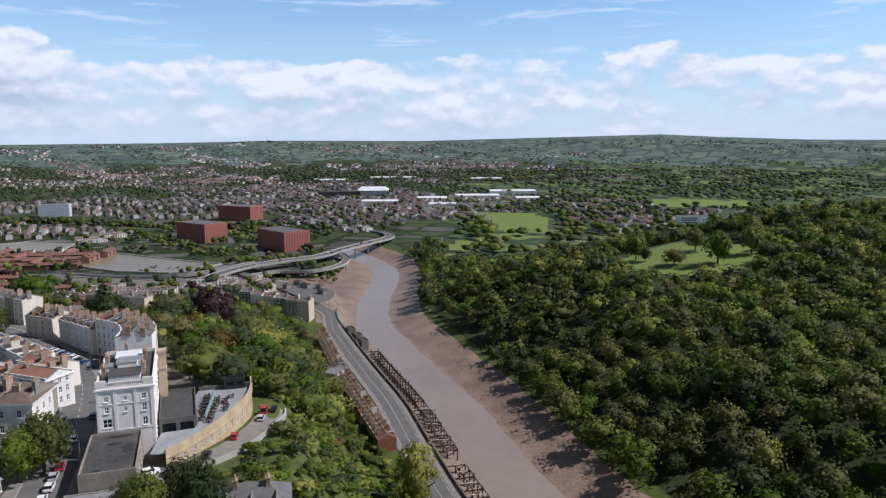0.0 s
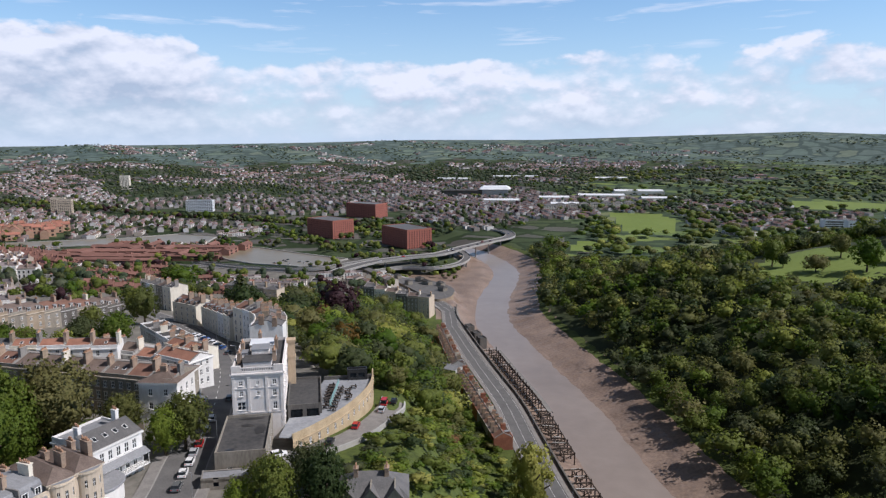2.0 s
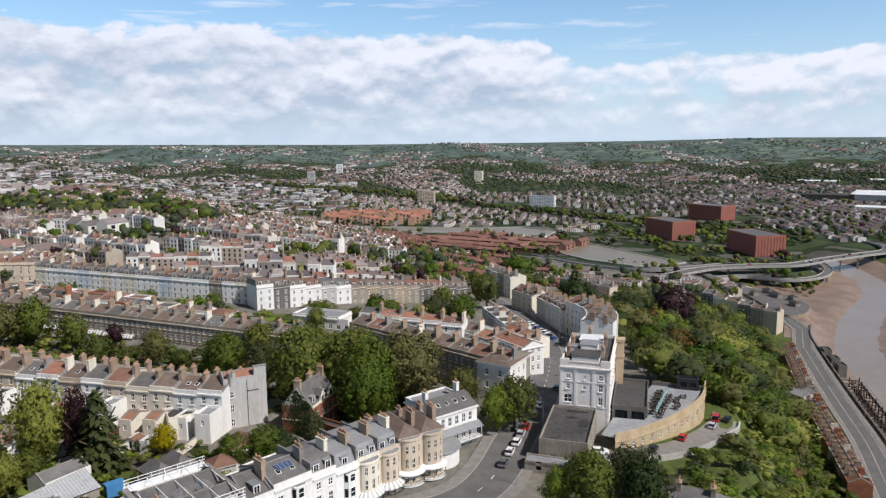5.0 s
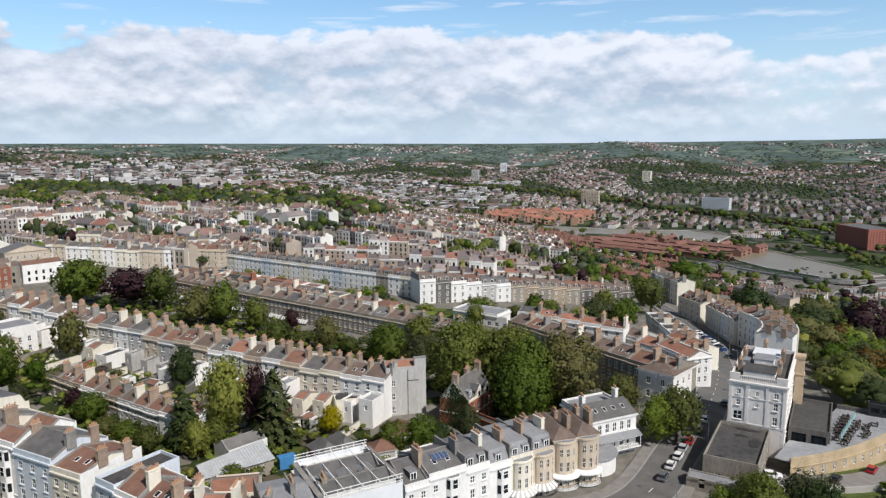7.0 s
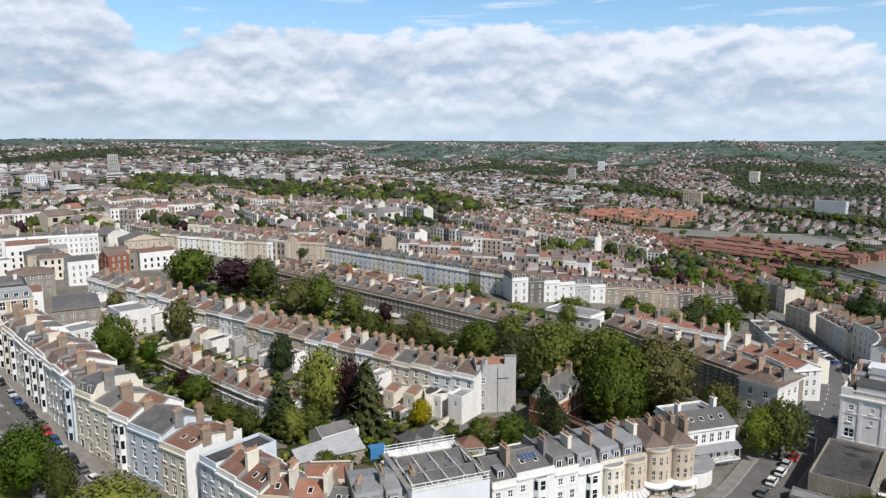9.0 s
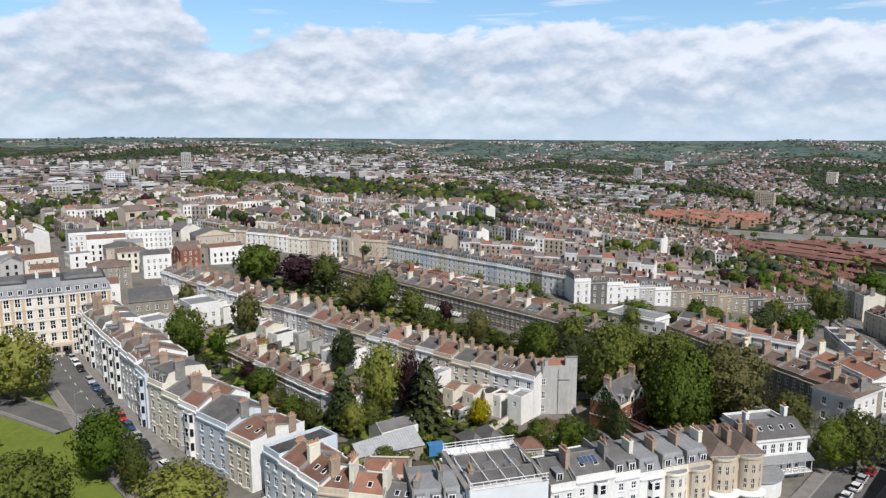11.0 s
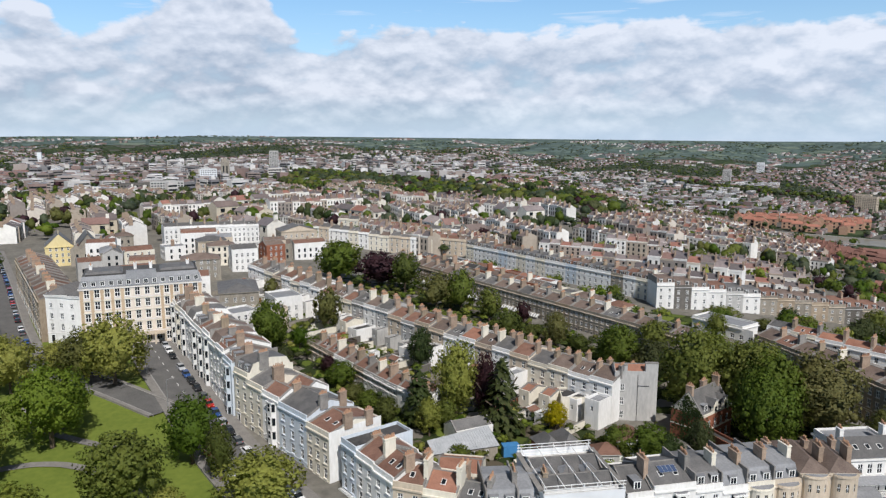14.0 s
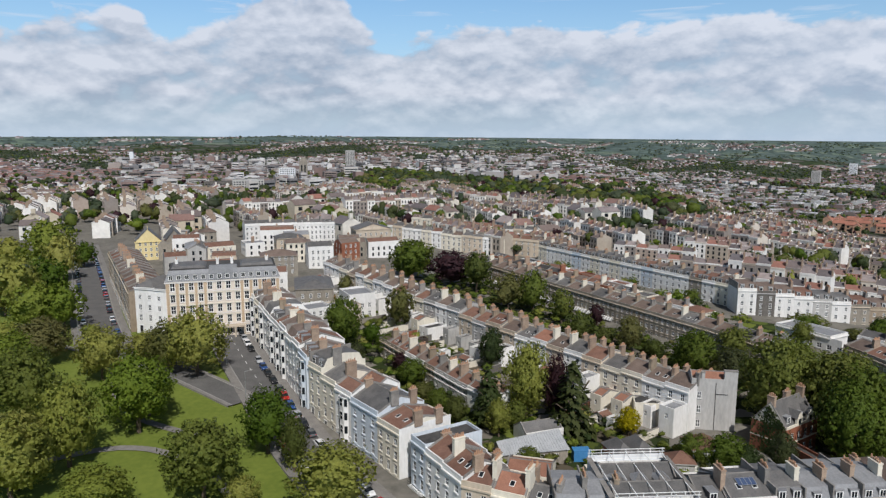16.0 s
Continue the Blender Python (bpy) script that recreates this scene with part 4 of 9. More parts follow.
def roof_mesh(kind, w, d, rh, material, trim):
    """Roofs over a w x d house, eaves at z = 0: ridge along the street, mansard, hip, flat, or two small ridges with a valley."""
    def make():
        b = Build()
        p = 0.3      # parapet thickness
        if kind in ("ridge", "valley"):
            spans = [(p, d - p)] if kind == "ridge" else [(p, d / 2), (d / 2, d - p)]
            for y0, y1 in spans:
                ym = (y0 + y1) / 2
                b.quad([(0, y0, 0), (w, y0, 0), (w, ym, rh), (0, ym, rh)], 0)
                b.quad([(0, ym, rh), (w, ym, rh), (w, y1, 0), (0, y1, 0)], 0)
                b.quad([(0, y0, 0), (0, ym, rh), (0, y1, 0)], 1)
                b.quad([(w, y0, 0), (w, y1, 0), (w, ym, rh)], 1)
                b.box(0, ym - 0.13, rh - 0.04, w, ym + 0.13, rh + 0.10, 3)
                # upstand of the party wall
                for x in (0, w - 0.28):
                    n = len(b.v)
                    b.v += [(x, y0, -0.05), (x + 0.28, y0, -0.05), (x + 0.28, ym, rh - 0.05), (x, ym, rh - 0.05), (x, y1, -0.05), (x + 0.28, y1, -0.05),
                            (x, y0, 0.35), (x + 0.28, y0, 0.35), (x + 0.28, ym, rh + 0.35), (x, ym, rh + 0.35), (x, y1, 0.35), (x + 0.28, y1, 0.35)]
                    for q in ((6, 7, 8, 9), (9, 8, 11, 10), (0, 6, 9, 3), (3, 9, 10, 4), (1, 2, 8, 7), (2, 5, 11, 8), (0, 1, 7, 6), (4, 10, 11, 5)):
                        b.f.append(tuple(n + i for i in q))
                        b.m.append(3)
            b.box(0, 0, 0, w, p, 0.55, 1)
            b.box(0, d - p, 0, w, d, 0.2, 1)
        elif kind == "mansard":
            i1, i2 = 0.4, 1.7
            for pts in ([(0, i1, 0), (w, i1, 0), (w, i2, rh), (0, i2, rh)], [(w, d - i1, 0), (0, d - i1, 0), (0, d - i2, rh), (w, d - i2, rh)]):
                b.quad(pts, 0)
            top = rh + 0.7
            b.quad([(0, i2, rh), (w, i2, rh), (w, d / 2, top), (0, d / 2, top)], 0)
            b.quad([(0, d / 2, top), (w, d / 2, top), (w, d - i2, rh), (0, d - i2, rh)], 0)
            for x in (0, w):
                b.quad([(x, i1, 0), (x, i2, rh), (x, d / 2, top), (x, d - i2, rh), (x, d - i1, 0)], 1)
            b.box(0, 0, 0, w, p, 0.6, 1)
            b.box(0, d - p, 0, w, d, 0.25, 1)
            b.box(-0.14, i1, 0, 0.14, d - i1, rh + 0.5, 3)
        elif kind == "hip":
            k = min(w, d) / 2
            o = 0.35
            if w >= d:
                r0, r1 = (k, d / 2), (w - k, d / 2)
            else:
                r0, r1 = (w / 2, k), (w / 2, d - k)
            A, B_, C, D_ = (-o, -o, 0), (w + o, -o, 0), (w + o, d + o, 0), (-o, d + o, 0)
            E_, F_ = (*r0, rh), (*r1, rh)
            if w >= d:
                fs = [(A, B_, F_, E_), (C, D_, E_, F_), (B_, C, F_), (D_, A, E_)]
            else:
                fs = [(B_, C, F_, E_), (D_, A, E_, F_), (A, B_, E_), (C, D_, F_)]
            for q in fs:
                b.quad(q, 0)
            b.box(-o, -o, -0.25, w + o, d + o, -0.01, 1)
        elif kind == "gable":      # ridge runs from front to back
            o = 0.3
            b.quad([(-o, -o, -0.1), (w / 2, -o, rh), (w / 2, d + o, rh), (-o, d + o, -0.1)][::-1], 0)
            b.quad([(w + o, -o, -0.1), (w + o, d + o, -0.1), (w / 2, d + o, rh), (w / 2, -o, rh)][::-1], 0)
            b.quad([(0, 0, 0), (w, 0, 0), (w / 2, 0, rh - 0.1)], 1)
            b.quad([(w, d, 0), (0, d, 0), (w / 2, d, rh - 0.1)], 1)
            b.box(w / 2 - 0.12, -o, rh - 0.05, w / 2 + 0.12, d + o, rh + 0.1, 1)
        else:                      # flat, behind a parapet
            b.quad([(0.25, 0.25, 0.03), (w - 0.25, 0.25, 0.03), (w - 0.25, d - 0.25, 0.12), (0.25, d - 0.25, 0.12)], 0)
            b.box(0, 0, 0, w, 0.25, 0.7, 1).box(0, d - 0.25, 0, w, d, 0.7, 1)
            b.box(0, 0.25, 0, 0.25, d - 0.25, 0.7, 1).box(w - 0.25, 0.25, 0, w, d - 0.25, 0.7, 1)
        return b.mesh("roof", material, trim, "lead", "cement")
    return once(("roof", kind, w, d, rh, material, trim), make)


def chimney_mesh(length, h, pots, material):
    def make():
        b = Build()
        b.box(-0.42, -length / 2, -1.6, 0.42, length / 2, h, 0)
        b.box(-0.47, -length / 2 - 0.05, h * 0.72, 0.47, length / 2 + 0.05, h * 0.72 + 0.12, 0)
        b.box(-0.52, -length / 2 - 0.10, h, 0.52, length / 2 + 0.1, h + 0.22, 0)
        for i in range(pots):
            y = -length / 2 + length * (i + 0.5) / pots
            b.cyl(0, y, h + 0.22, h + (0.95 if i % 3 else 0.7), 0.17, 0.13, 6, 1)
        return b.mesh("chimney", material, "pot_clay")
    return once(("chim", length, h, pots, material), make)


def dormer_mesh(material):
    def make():
        b = Build()
        b.box(-0.75, 0, -0.3, 0.75, 2.2, 1.55, 0)
        b.box(-0.85, -0.12, 1.55, 0.85, 2.2, 1.68, 1)
        b.quad([(-0.55, -0.02, 0.15), (0.55, -0.02, 0.15), (0.55, -0.02, 1.4), (-0.55, -0.02, 1.4)], 2)
        b.box(-0.66, -0.06, 0.03, -0.5, 0.0, 1.5, 3).box(0.5, -0.06, 0.03, 0.66, 0.0, 1.5, 3)
        b.box(-0.5, -0.06, 1.35, 0.5, 0.0, 1.5, 3).box(-0.5, -0.06, 0.03, 0.5, 0.0, 0.16, 3).box(-0.04, -0.05, 0.16, 0.04, 0.0, 1.35, 3)
        return b.mesh("dormer", material, "lead", "glass", "white_paint")
    return once(("dormer", material), make)


def skylight_mesh():
    def make():
        b = Build()
        b.box(-0.45, -0.6, 0, 0.45, 0.6, 0.10, 0)
        b.box(-0.36, -0.51, 0.101, 0.36, 0.51, 0.115, 1)
        return b.mesh("skylight", "white_paint", "glass")
    return once("skylight", make)


def balcony_mesh(w):
    def make():
        b = Build()
        b.box(0.15, -0.95, -0.14, w - 0.15, -0.13, 0.0, 0)
        b.box(0.15, -0.95, 0.95, w - 0.15, -0.88, 1.02, 1)
        k = max(3, int(w / 0.45))
        for i in range(k + 1):
            x = 0.17 + (w - 0.37) * i / k
            b.box(x, -0.94, 0, x + 0.04, -0.90, 0.95, 1)
        return b.mesh("balcony", "white_paint", "black_paint")
    return once(("balc", w), make)


def awning_mesh(w):
    """A striped balcony hood, swept down."""
    def make():
        b = Build()
        n = 10
        for i in range(n):
            x0, x1 = w * i / n, w * (i + 1) / n
            b.quad([(x0, -1.3, 0), (x1, -1.3, 0), (x1, -0.7, 0.75), (x0, -0.7, 0.75)], i % 2)
            b.quad([(x0, -0.7, 0.75), (x1, -0.7, 0.75), (x1, -0.01, 1.0), (x0, -0.01, 1.0)], i % 2)
            b.quad([(x0, -1.3, -0.25), (x1, -1.3, -0.25), (x1, -1.3, 0), (x0, -1.3, 0)], i % 2)
        return b.mesh("awning", "white_paint", "render_grey")
    return once(("awn", w), make)


def bay_mesh(h, material, storeys, step=3.2):
    """A shallow canted bay with its own windows' openings."""
    def make():
        b = Build()
        pts = [(-1.5, 0), (-0.9, -0.85), (0.9, -0.85), (1.5, 0)]
        for (x0, y0), (x1, y1) in zip(pts[:-1], pts[1:]):
            b.quad([(x0, y0, -FOUND), (x1, y1, -FOUND), (x1, y1, h), (x0, y0, h)], 0)
        b.quad([(x, y, h) for x, y in pts], 1)
        for s in range(storeys):
            z = s * step + 0.8
            b.box(-0.62, -0.93, z, 0.62, -0.855, z + 1.9, 2)
            b.quad([(-0.5, -0.935, z + 0.12), (0.5, -0.935, z + 0.12), (0.5, -0.935, z + 1.78), (-0.5, -0.935, z + 1.78)], 3)
            b.box(-0.5, -0.96, z + 0.9, 0.5, -0.936, z + 1.0, 2)
            for sx in (-1, 1):
                m = [(sx * 1.0, -0.76), (sx * 1.4, -0.19)]
                o = 0.05
                a = [(x + sx * o * 0.8, y - o * 0.6) for x, y in m]
                q = [(a[0][0], a[0][1], z + 0.1), (a[1][0], a[1][1], z + 0.1), (a[1][0], a[1][1], z + 1.8), (a[0][0], a[0][1], z + 1.8)]
                b.quad(q if sx > 0 else q[::-1], 3)
        b.box(-1.3, -1.0, h - 0.25, 1.3, 0.0, h - 0.002, 2)
        return b.mesh("bay", material, "lead", "white_paint", "glass")
    return once(("bay", h, material, storeys), make)


def arc(a, b, n):
    """Points of a half ellipse that swells towards -y, from left to right."""
    return [(-a * math.cos(math.pi * i / n), -b * math.sin(math.pi * i / n)) for i in range(n + 1)]


def bow_mesh(a, b, h, material, storeys, step):
    """A rounded bow front: nine flat staves, three of them with tall windows on each floor, under a curved cornice and lead."""
    def make():
        out = Build()
        pts = arc(a, b, 9)
        for i, ((x0, y0), (x1, y1)) in enumerate(zip(pts[:-1], pts[1:])):
            L_ = math.hypot(x1 - x0, y1 - y0)
            q = Build()
            holes = [(L_ / 2, s_ * step + 0.75, min(0.95, L_ - 0.2), 1.9 if s_ < storeys - 1 else 1.5) for s_ in range(storeys)] if i in (2, 4, 6) else []
            holed(q, L_, -FOUND, h, holes, depth=0.14, pane=2)
            for ox, oz, ow, oh in holes:
                q.box(ox - ow / 2, 0.06, oz + oh / 2 - 0.05, ox + ow / 2, 0.13, oz + oh / 2 + 0.05, 3)
                q.box(ox - 0.03, 0.06, oz, ox + 0.03, 0.13, oz + oh, 3)
            q.box(0, -0.16, h - 0.55, L_, -0.002, h - 0.25, 0).box(0, -0.10, step + 0.05, L_, -0.002, step + 0.25, 0)
            M = pose(x0, y0, 0, 0, 0, math.degrees(math.atan2(y1 - y0, x1 - x0)))
            n = len(out.v)
            out.v += [tuple(M @ Vector(v)) for v in q.v]
            out.f += [tuple(n + k for k in f) for f in q.f]
            out.m += q.m
        out.quad([(x, y, h) for x, y in pts], 1)
        return out.mesh("bow", material, "lead", "glass", "white_paint")
    return once(("bow", a, b, h, material, storeys), make)


def hood_mesh(a, b, reach, drop, striped):
    """A curved hood round a bow: striped canvas or pale sheet metal, with a hanging edge."""
    def make():
        out = Build()
        n = 18
        inner, outer = arc(a, b, n), arc(a + reach, b + reach, n)
        for i in range(n):
            m_ = i % 2 if striped else 0
            p, q, r, t = inner[i], inner[i + 1], outer[i + 1], outer[i]
            out.quad([(*t, -drop), (*r, -drop), (*q, 0), (*p, 0)], m_)
            out.quad([(*t, -drop - 0.3), (*r, -drop - 0.3), (*r, -drop), (*t, -drop)], m_)
            out.quad([(*p, -0.05), (*q, -0.05), (*r, -drop - 0.05), (*t, -drop - 0.05)], m_)
        return out.mesh("hood", "white_paint", "render_grey")
    return once(("hood", a, b, reach, striped), make)


def ring_balcony(a, b, reach):
    """A balcony floor round a bow, with posts and a rail."""
    def make():
        out = Build()
        n = 18
        inner, outer = arc(a, b, n), arc(a + reach, b + reach, n)
        for i in range(n):
            p, q, r, t = inner[i], inner[i + 1], outer[i + 1], outer[i]
            out.quad([(*t, 0), (*r, 0), (*q, 0), (*p, 0)], 0)
            out.quad([(*t, -0.18), (*r, -0.18), (*r, 0), (*t, 0)], 0)
            out.beam((*t, 0.98), (*r, 0.98), 0.06, 0.06, 1)
            for k in (0.0, 0.5):
                x, y = t[0] + (r[0] - t[0]) * k, t[1] + (r[1] - t[1]) * k
                out.box(x - 0.02, y - 0.02, 0, x + 0.02, y + 0.02, 0.96, 1)
        return out.mesh("balcony", "white_paint", "black_paint")
    return once(("ring", a, b, reach), make)


def house(x, y, z, yaw, w, d, storeys=4, bays=3, wall="stucco_white", roof="ridge", rh=2.2, cover="slate", top=0.9, step=3.2, trim=None,
          chimneys=1, back=0, dormers=0, balcony=False, extension=None, awning=False, bay=False, door=True, side="", bow="", name="terraced_house", label="", group="", win=1.05, frame_mat="white_paint", door_mat="black_paint"):
    """One house: front on local y = 0 from x = 0 to w, the body behind it."""
    root = new(name)
    root.matrix_world = pose(x, y, z, 0, 0, yaw)
    h = storeys * step + top
    trim = trim or wall
    holes = openings(w, storeys, bays, door, step=step, width=win)
    if bow:
        holes, door = [], False
    if bay:
        holes = [o for o in holes if abs(o[0] - w * 0.62) > 1.9]
    dw = w * 0.5 / bays
    dh = [(round(dw, 3), 0.02, 1.3, 2.8)] if door else []
    bh = openings(w, storeys, back, False, step=step, width=0.95) if back else []
    part("wall", body_mesh(w, d, h, tuple(holes + dh), wall, back=tuple(bh)), root)
    for ox, oz, ow, oh in holes:
        part("window", window_mesh(ow, oh, frame_mat), root, pose(ox, 0.05, oz))
    for ox, oz, ow, oh in bh:
        part("window", window_mesh(ow, oh, frame_mat), root, pose(w - ox, d - 0.05, oz, 0, 0, 180))
    if door:
        part("door", door_mesh(door_mat), root, pose(dw, 0.1, 0.02))
    part("roof", roof_mesh(roof, w, d, rh, cover, trim), root, pose(0, 0, h))
    rz = h + (rh if roof == "ridge" else rh * 0.6 if roof in ("valley", "hip", "gable") else rh * 0.9 if roof == "mansard" else 0.4)
    if chimneys:
        lot = int(abs(x) * 7.3 + abs(y) * 3.7) % 10
        stack = "red_brick" if wall == "red_brick" else ("chimney_stone", "cement", "stucco_cream", "chimney_stone", "weathered_stone")[lot % 5]
        part("chimney", chimney_mesh((1.9, 2.3, 2.6)[lot % 3], (1.5, 1.8, 2.1)[lot % 3] + (0.5 if roof == "mansard" else 0), 5 + lot % 2, stack), root, pose(w - 0.14, d * 0.36, rz))
    if chimneys > 1:
        part("chimney", chimney_mesh(1.7, 1.5, 4, "chimney_stone"), root, pose(w - 0.14, d * 0.76, rz - 0.7))
    lot = int(abs(x) * 7.3 + abs(y) * 3.7) % 10
    if roof == "ridge" and not dormers and lot < 3:
        run = d / 2 - 0.3
        for sx in ((0.35, 0.7) if lot < 2 else (0.5,)):
            part("skylight", skylight_mesh(), root, pose(w * sx, 0.3 + run * 0.5, h + rh * 0.5 + 0.03, math.degrees(math.atan2(rh, run)), 0, 0))
    for i in range(dormers):
        part("dormer", dormer_mesh(cover), root, pose(w * (i + 0.5) / dormers, 0.75 if roof == "mansard" else d * 0.12, h + 0.35))
    if bow:
        a_, b_ = round(w * 0.42, 2), 1.45
        part("bow", bow_mesh(a_, b_, h - 0.1, wall, storeys, step), root, pose(w / 2, -0.003, 0))
        part("balcony", ring_balcony(a_, b_, 0.9), root, pose(w / 2, -0.01, step + 0.3))
        part("hood", hood_mesh(a_, b_, 1.1, 0.8 if bow == "striped" else 0.35, bow == "striped"), root, pose(w / 2, -0.01, step * 2 + (0.3 if bow == "striped" else 0.1)), "striped canvas hood" if bow == "striped" else "white curved veranda roof")
    if side:
        part("side_wall", once(("side", d, h, side), lambda: Build().box(0.003, 0.02, -FOUND, 0.05, d - 0.02, h + 0.6).mesh("side_wall", side)), root, pose(w, 0, 0))
    if balcony:
        part("balcony", balcony_mesh(w), root, pose(0, 0, step + 0.35))
    if awning:
        part("awning", awning_mesh(w - 0.6), root, pose(0.3, -0.13, step * 2 - 0.5))
    if bay:
        part("bay", bay_mesh(h - 0.9, wall, storeys, step), root, pose(w * 0.62, 0, 0))
    if extension:
        ew, ed, eh, em, ec = extension
        ex = part("extension", once(("ext", ew, ed, eh, em), lambda: ext_mesh(ew, ed, eh, em)), root, pose(w - ew - 0.1, -ed, 0))
        part("roof", roof_mesh("flat" if ec in ("felt", "lead") else "ridge", ew, ed, 1.1, ec, em), ex, pose(0, 0, eh))
        if ew > 2.5:
            part("window", window_mesh(0.8, 1.3), ex, pose(ew * 0.5, 0.1, eh - 2.2))
    return tagged(root, label, "house", group)


def ext_mesh(w, d, h, material):
    b = Build()
    holed(b, w, -FOUND, h, [(w * 0.5, h - 2.2, 0.8, 1.3)] if w > 2.5 else [])
    b.quad([(w, 0, -FOUND), (w, d, -FOUND), (w, d, h), (w, 0, h)])
    b.quad([(0, d, -FOUND), (0, 0, -FOUND), (0, 0, h), (0, d, h)])
    b.quad([(0, 0, h), (w, 0, h), (w, d, h), (0, d, h)])
    return b.mesh("extension", material)


def terrace(p0, p1, w, d, walls, covers, seed, group, label, curve=0.0, vary=0.0, drop=0.0, eave=None, **kw):
    """Houses side by side from p0 to p1, fronts to the right of that way; curve bows the line."""
    g = random.Random(seed)
    (ax, ay), (bx, by) = p0, p1
    L_ = math.hypot(bx - ax, by - ay)
    n = max(1, round(L_ / w))
    nx, ny = (by - ay) / L_, -(bx - ax) / L_
    pts = []
    for i in range(n + 1):
        t = i / n
        o = curve * 4 * t * (1 - t)
        pts.append((ax + (bx - ax) * t + nx * o, ay + (by - ay) * t + ny * o))
    out = []
    for i, ((x0, y0), (x1, y1)) in enumerate(zip(pts[:-1], pts[1:])):
        yaw = math.degrees(math.atan2(y1 - y0, x1 - x0))
        ww = round(math.hypot(x1 - x0, y1 - y0), 2)
        k = dict(kw)
        for key, v in kw.items():
            if isinstance(v, list):
                k[key] = g.choice(v)
        z = ground_at((x0 + x1) / 2, (y0 + y1) / 2) - drop + (round(g.uniform(-vary, vary), 1) if vary else 0)
        if eave:
            z = eave[0] + (eave[1] - eave[0]) * (i + 0.5) / n - k.get("storeys", 4) * k.get("step", 3.2) - k.get("top", 0.9)
        wl = walls[i % len(walls)] if isinstance(walls, tuple) else g.choice(walls)
        words = {"stucco_white": "white stucco", "stucco_cream": "cream stucco", "stucco_blue": "pale blue stucco", "grey_stone": "weathered grey stone", "dark_stone": "blackened stone", "weathered_stone": "brown weathered stone",
                 "bath_stone": "honey-coloured stone", "render_grey": "grey rendered", "red_brick": "red brick", "stucco_yellow": "yellow stucco"}[wl]
        out.append(house(x0, y0, round(z, 2), yaw, ww, d, wall=wl, cover=g.choice(covers), label=words + " " + label, group=group, **k))
    return out


def grid(width, rows, cols, z0=0.9, dz=3.2, ww=1.05, wh=1.8, margin=1.0, skip=()):
    """Openings in even rows and columns."""
    return [(round(margin + (width - 2 * margin) * (i + 0.5) / cols, 3), round(z0 + dz * r, 3), ww, wh) for r in range(rows) for i in range(cols) if (r, i) not in skip]


def building(name, x, y, z, yaw, w, d, h, wall, roof="flat", rh=1.0, cover="felt", front=(), right=(), left=(), back=(), label="", category="building", group="",
             trim=None, panes=False, cornice=True, frame_mat="white_paint", found=FOUND, chimneys=(), quoins=False, bands=()):
    """A free-standing building; openings on any side, with windows of their own or plain panes."""
    root = new(name)
    root.matrix_world = pose(x, y, z, 0, 0, yaw)
    b = Build()
    for holes, L_, M in ((front, w, pose(0, 0, 0)), (right, d, pose(w, 0, 0, 0, 0, 90)), (back, w, pose(w, d, 0, 0, 0, 180)), (left, d, pose(0, d, 0, 0, 0, -90))):
        q = Build()
        holed(q, L_, -found, h, list(holes), pane=1 if panes else None)
        if cornice:
            q.box(-0.3, -0.35, h - 0.5, L_ + 0.3, -0.002, h - 0.15, 2)
        if not panes:
            for ox, oz, ow, oh in holes:
                q.box(ox - ow / 2 - 0.12, -0.2, oz - 0.14, ox + ow / 2 + 0.12, -0.002, oz - 0.004, 2)
        for bz in bands:
            q.box(-0.08, -0.12, bz, L_ + 0.08, -0.002, bz + 0.28, 2)
        if quoins:
            for k in range(int(h / 0.8)):
                for s_ in (0, 1):
                    ln = 0.7 if k % 2 else 0.45
                    q.box((L_ - ln) if s_ else 0.0, -0.06, k * 0.8 + 0.05, L_ if s_ else ln, -0.002, k * 0.8 + 0.72, 2)
        n = len(b.v)
        b.v += [tuple(M @ Vector(v)) for v in q.v]
        b.f += [tuple(n + i for i in f) for f in q.f]
        b.m += q.m
    b.quad([(0, 0, h), (w, 0, h), (w, d, h), (0, d, h)], 0)
    part("wall", b.mesh("wall", wall, "glass", trim or wall), root)
    if not panes:
        for holes, M in ((front, pose(0, 0, 0)), (right, pose(w, 0, 0, 0, 0, 90)), (back, pose(w, d, 0, 0, 0, 180)), (left, pose(0, d, 0, 0, 0, -90))):
            for ox, oz, ow, oh in holes:
                part("window", window_mesh(ow, oh, frame_mat), root, M @ pose(ox, 0.05, oz))
    if roof:
        part("roof", roof_mesh(roof, w, d, rh, cover, trim or wall), root, pose(0, 0, h + 0.003))
    for cx, cy, cz, ln, hh, pots, turn in chimneys:
        part("chimney", chimney_mesh(ln, hh, pots, "chimney_stone"), root, pose(cx, cy, h + cz, 0, 0, turn))
    return tagged(root, label, category, group)

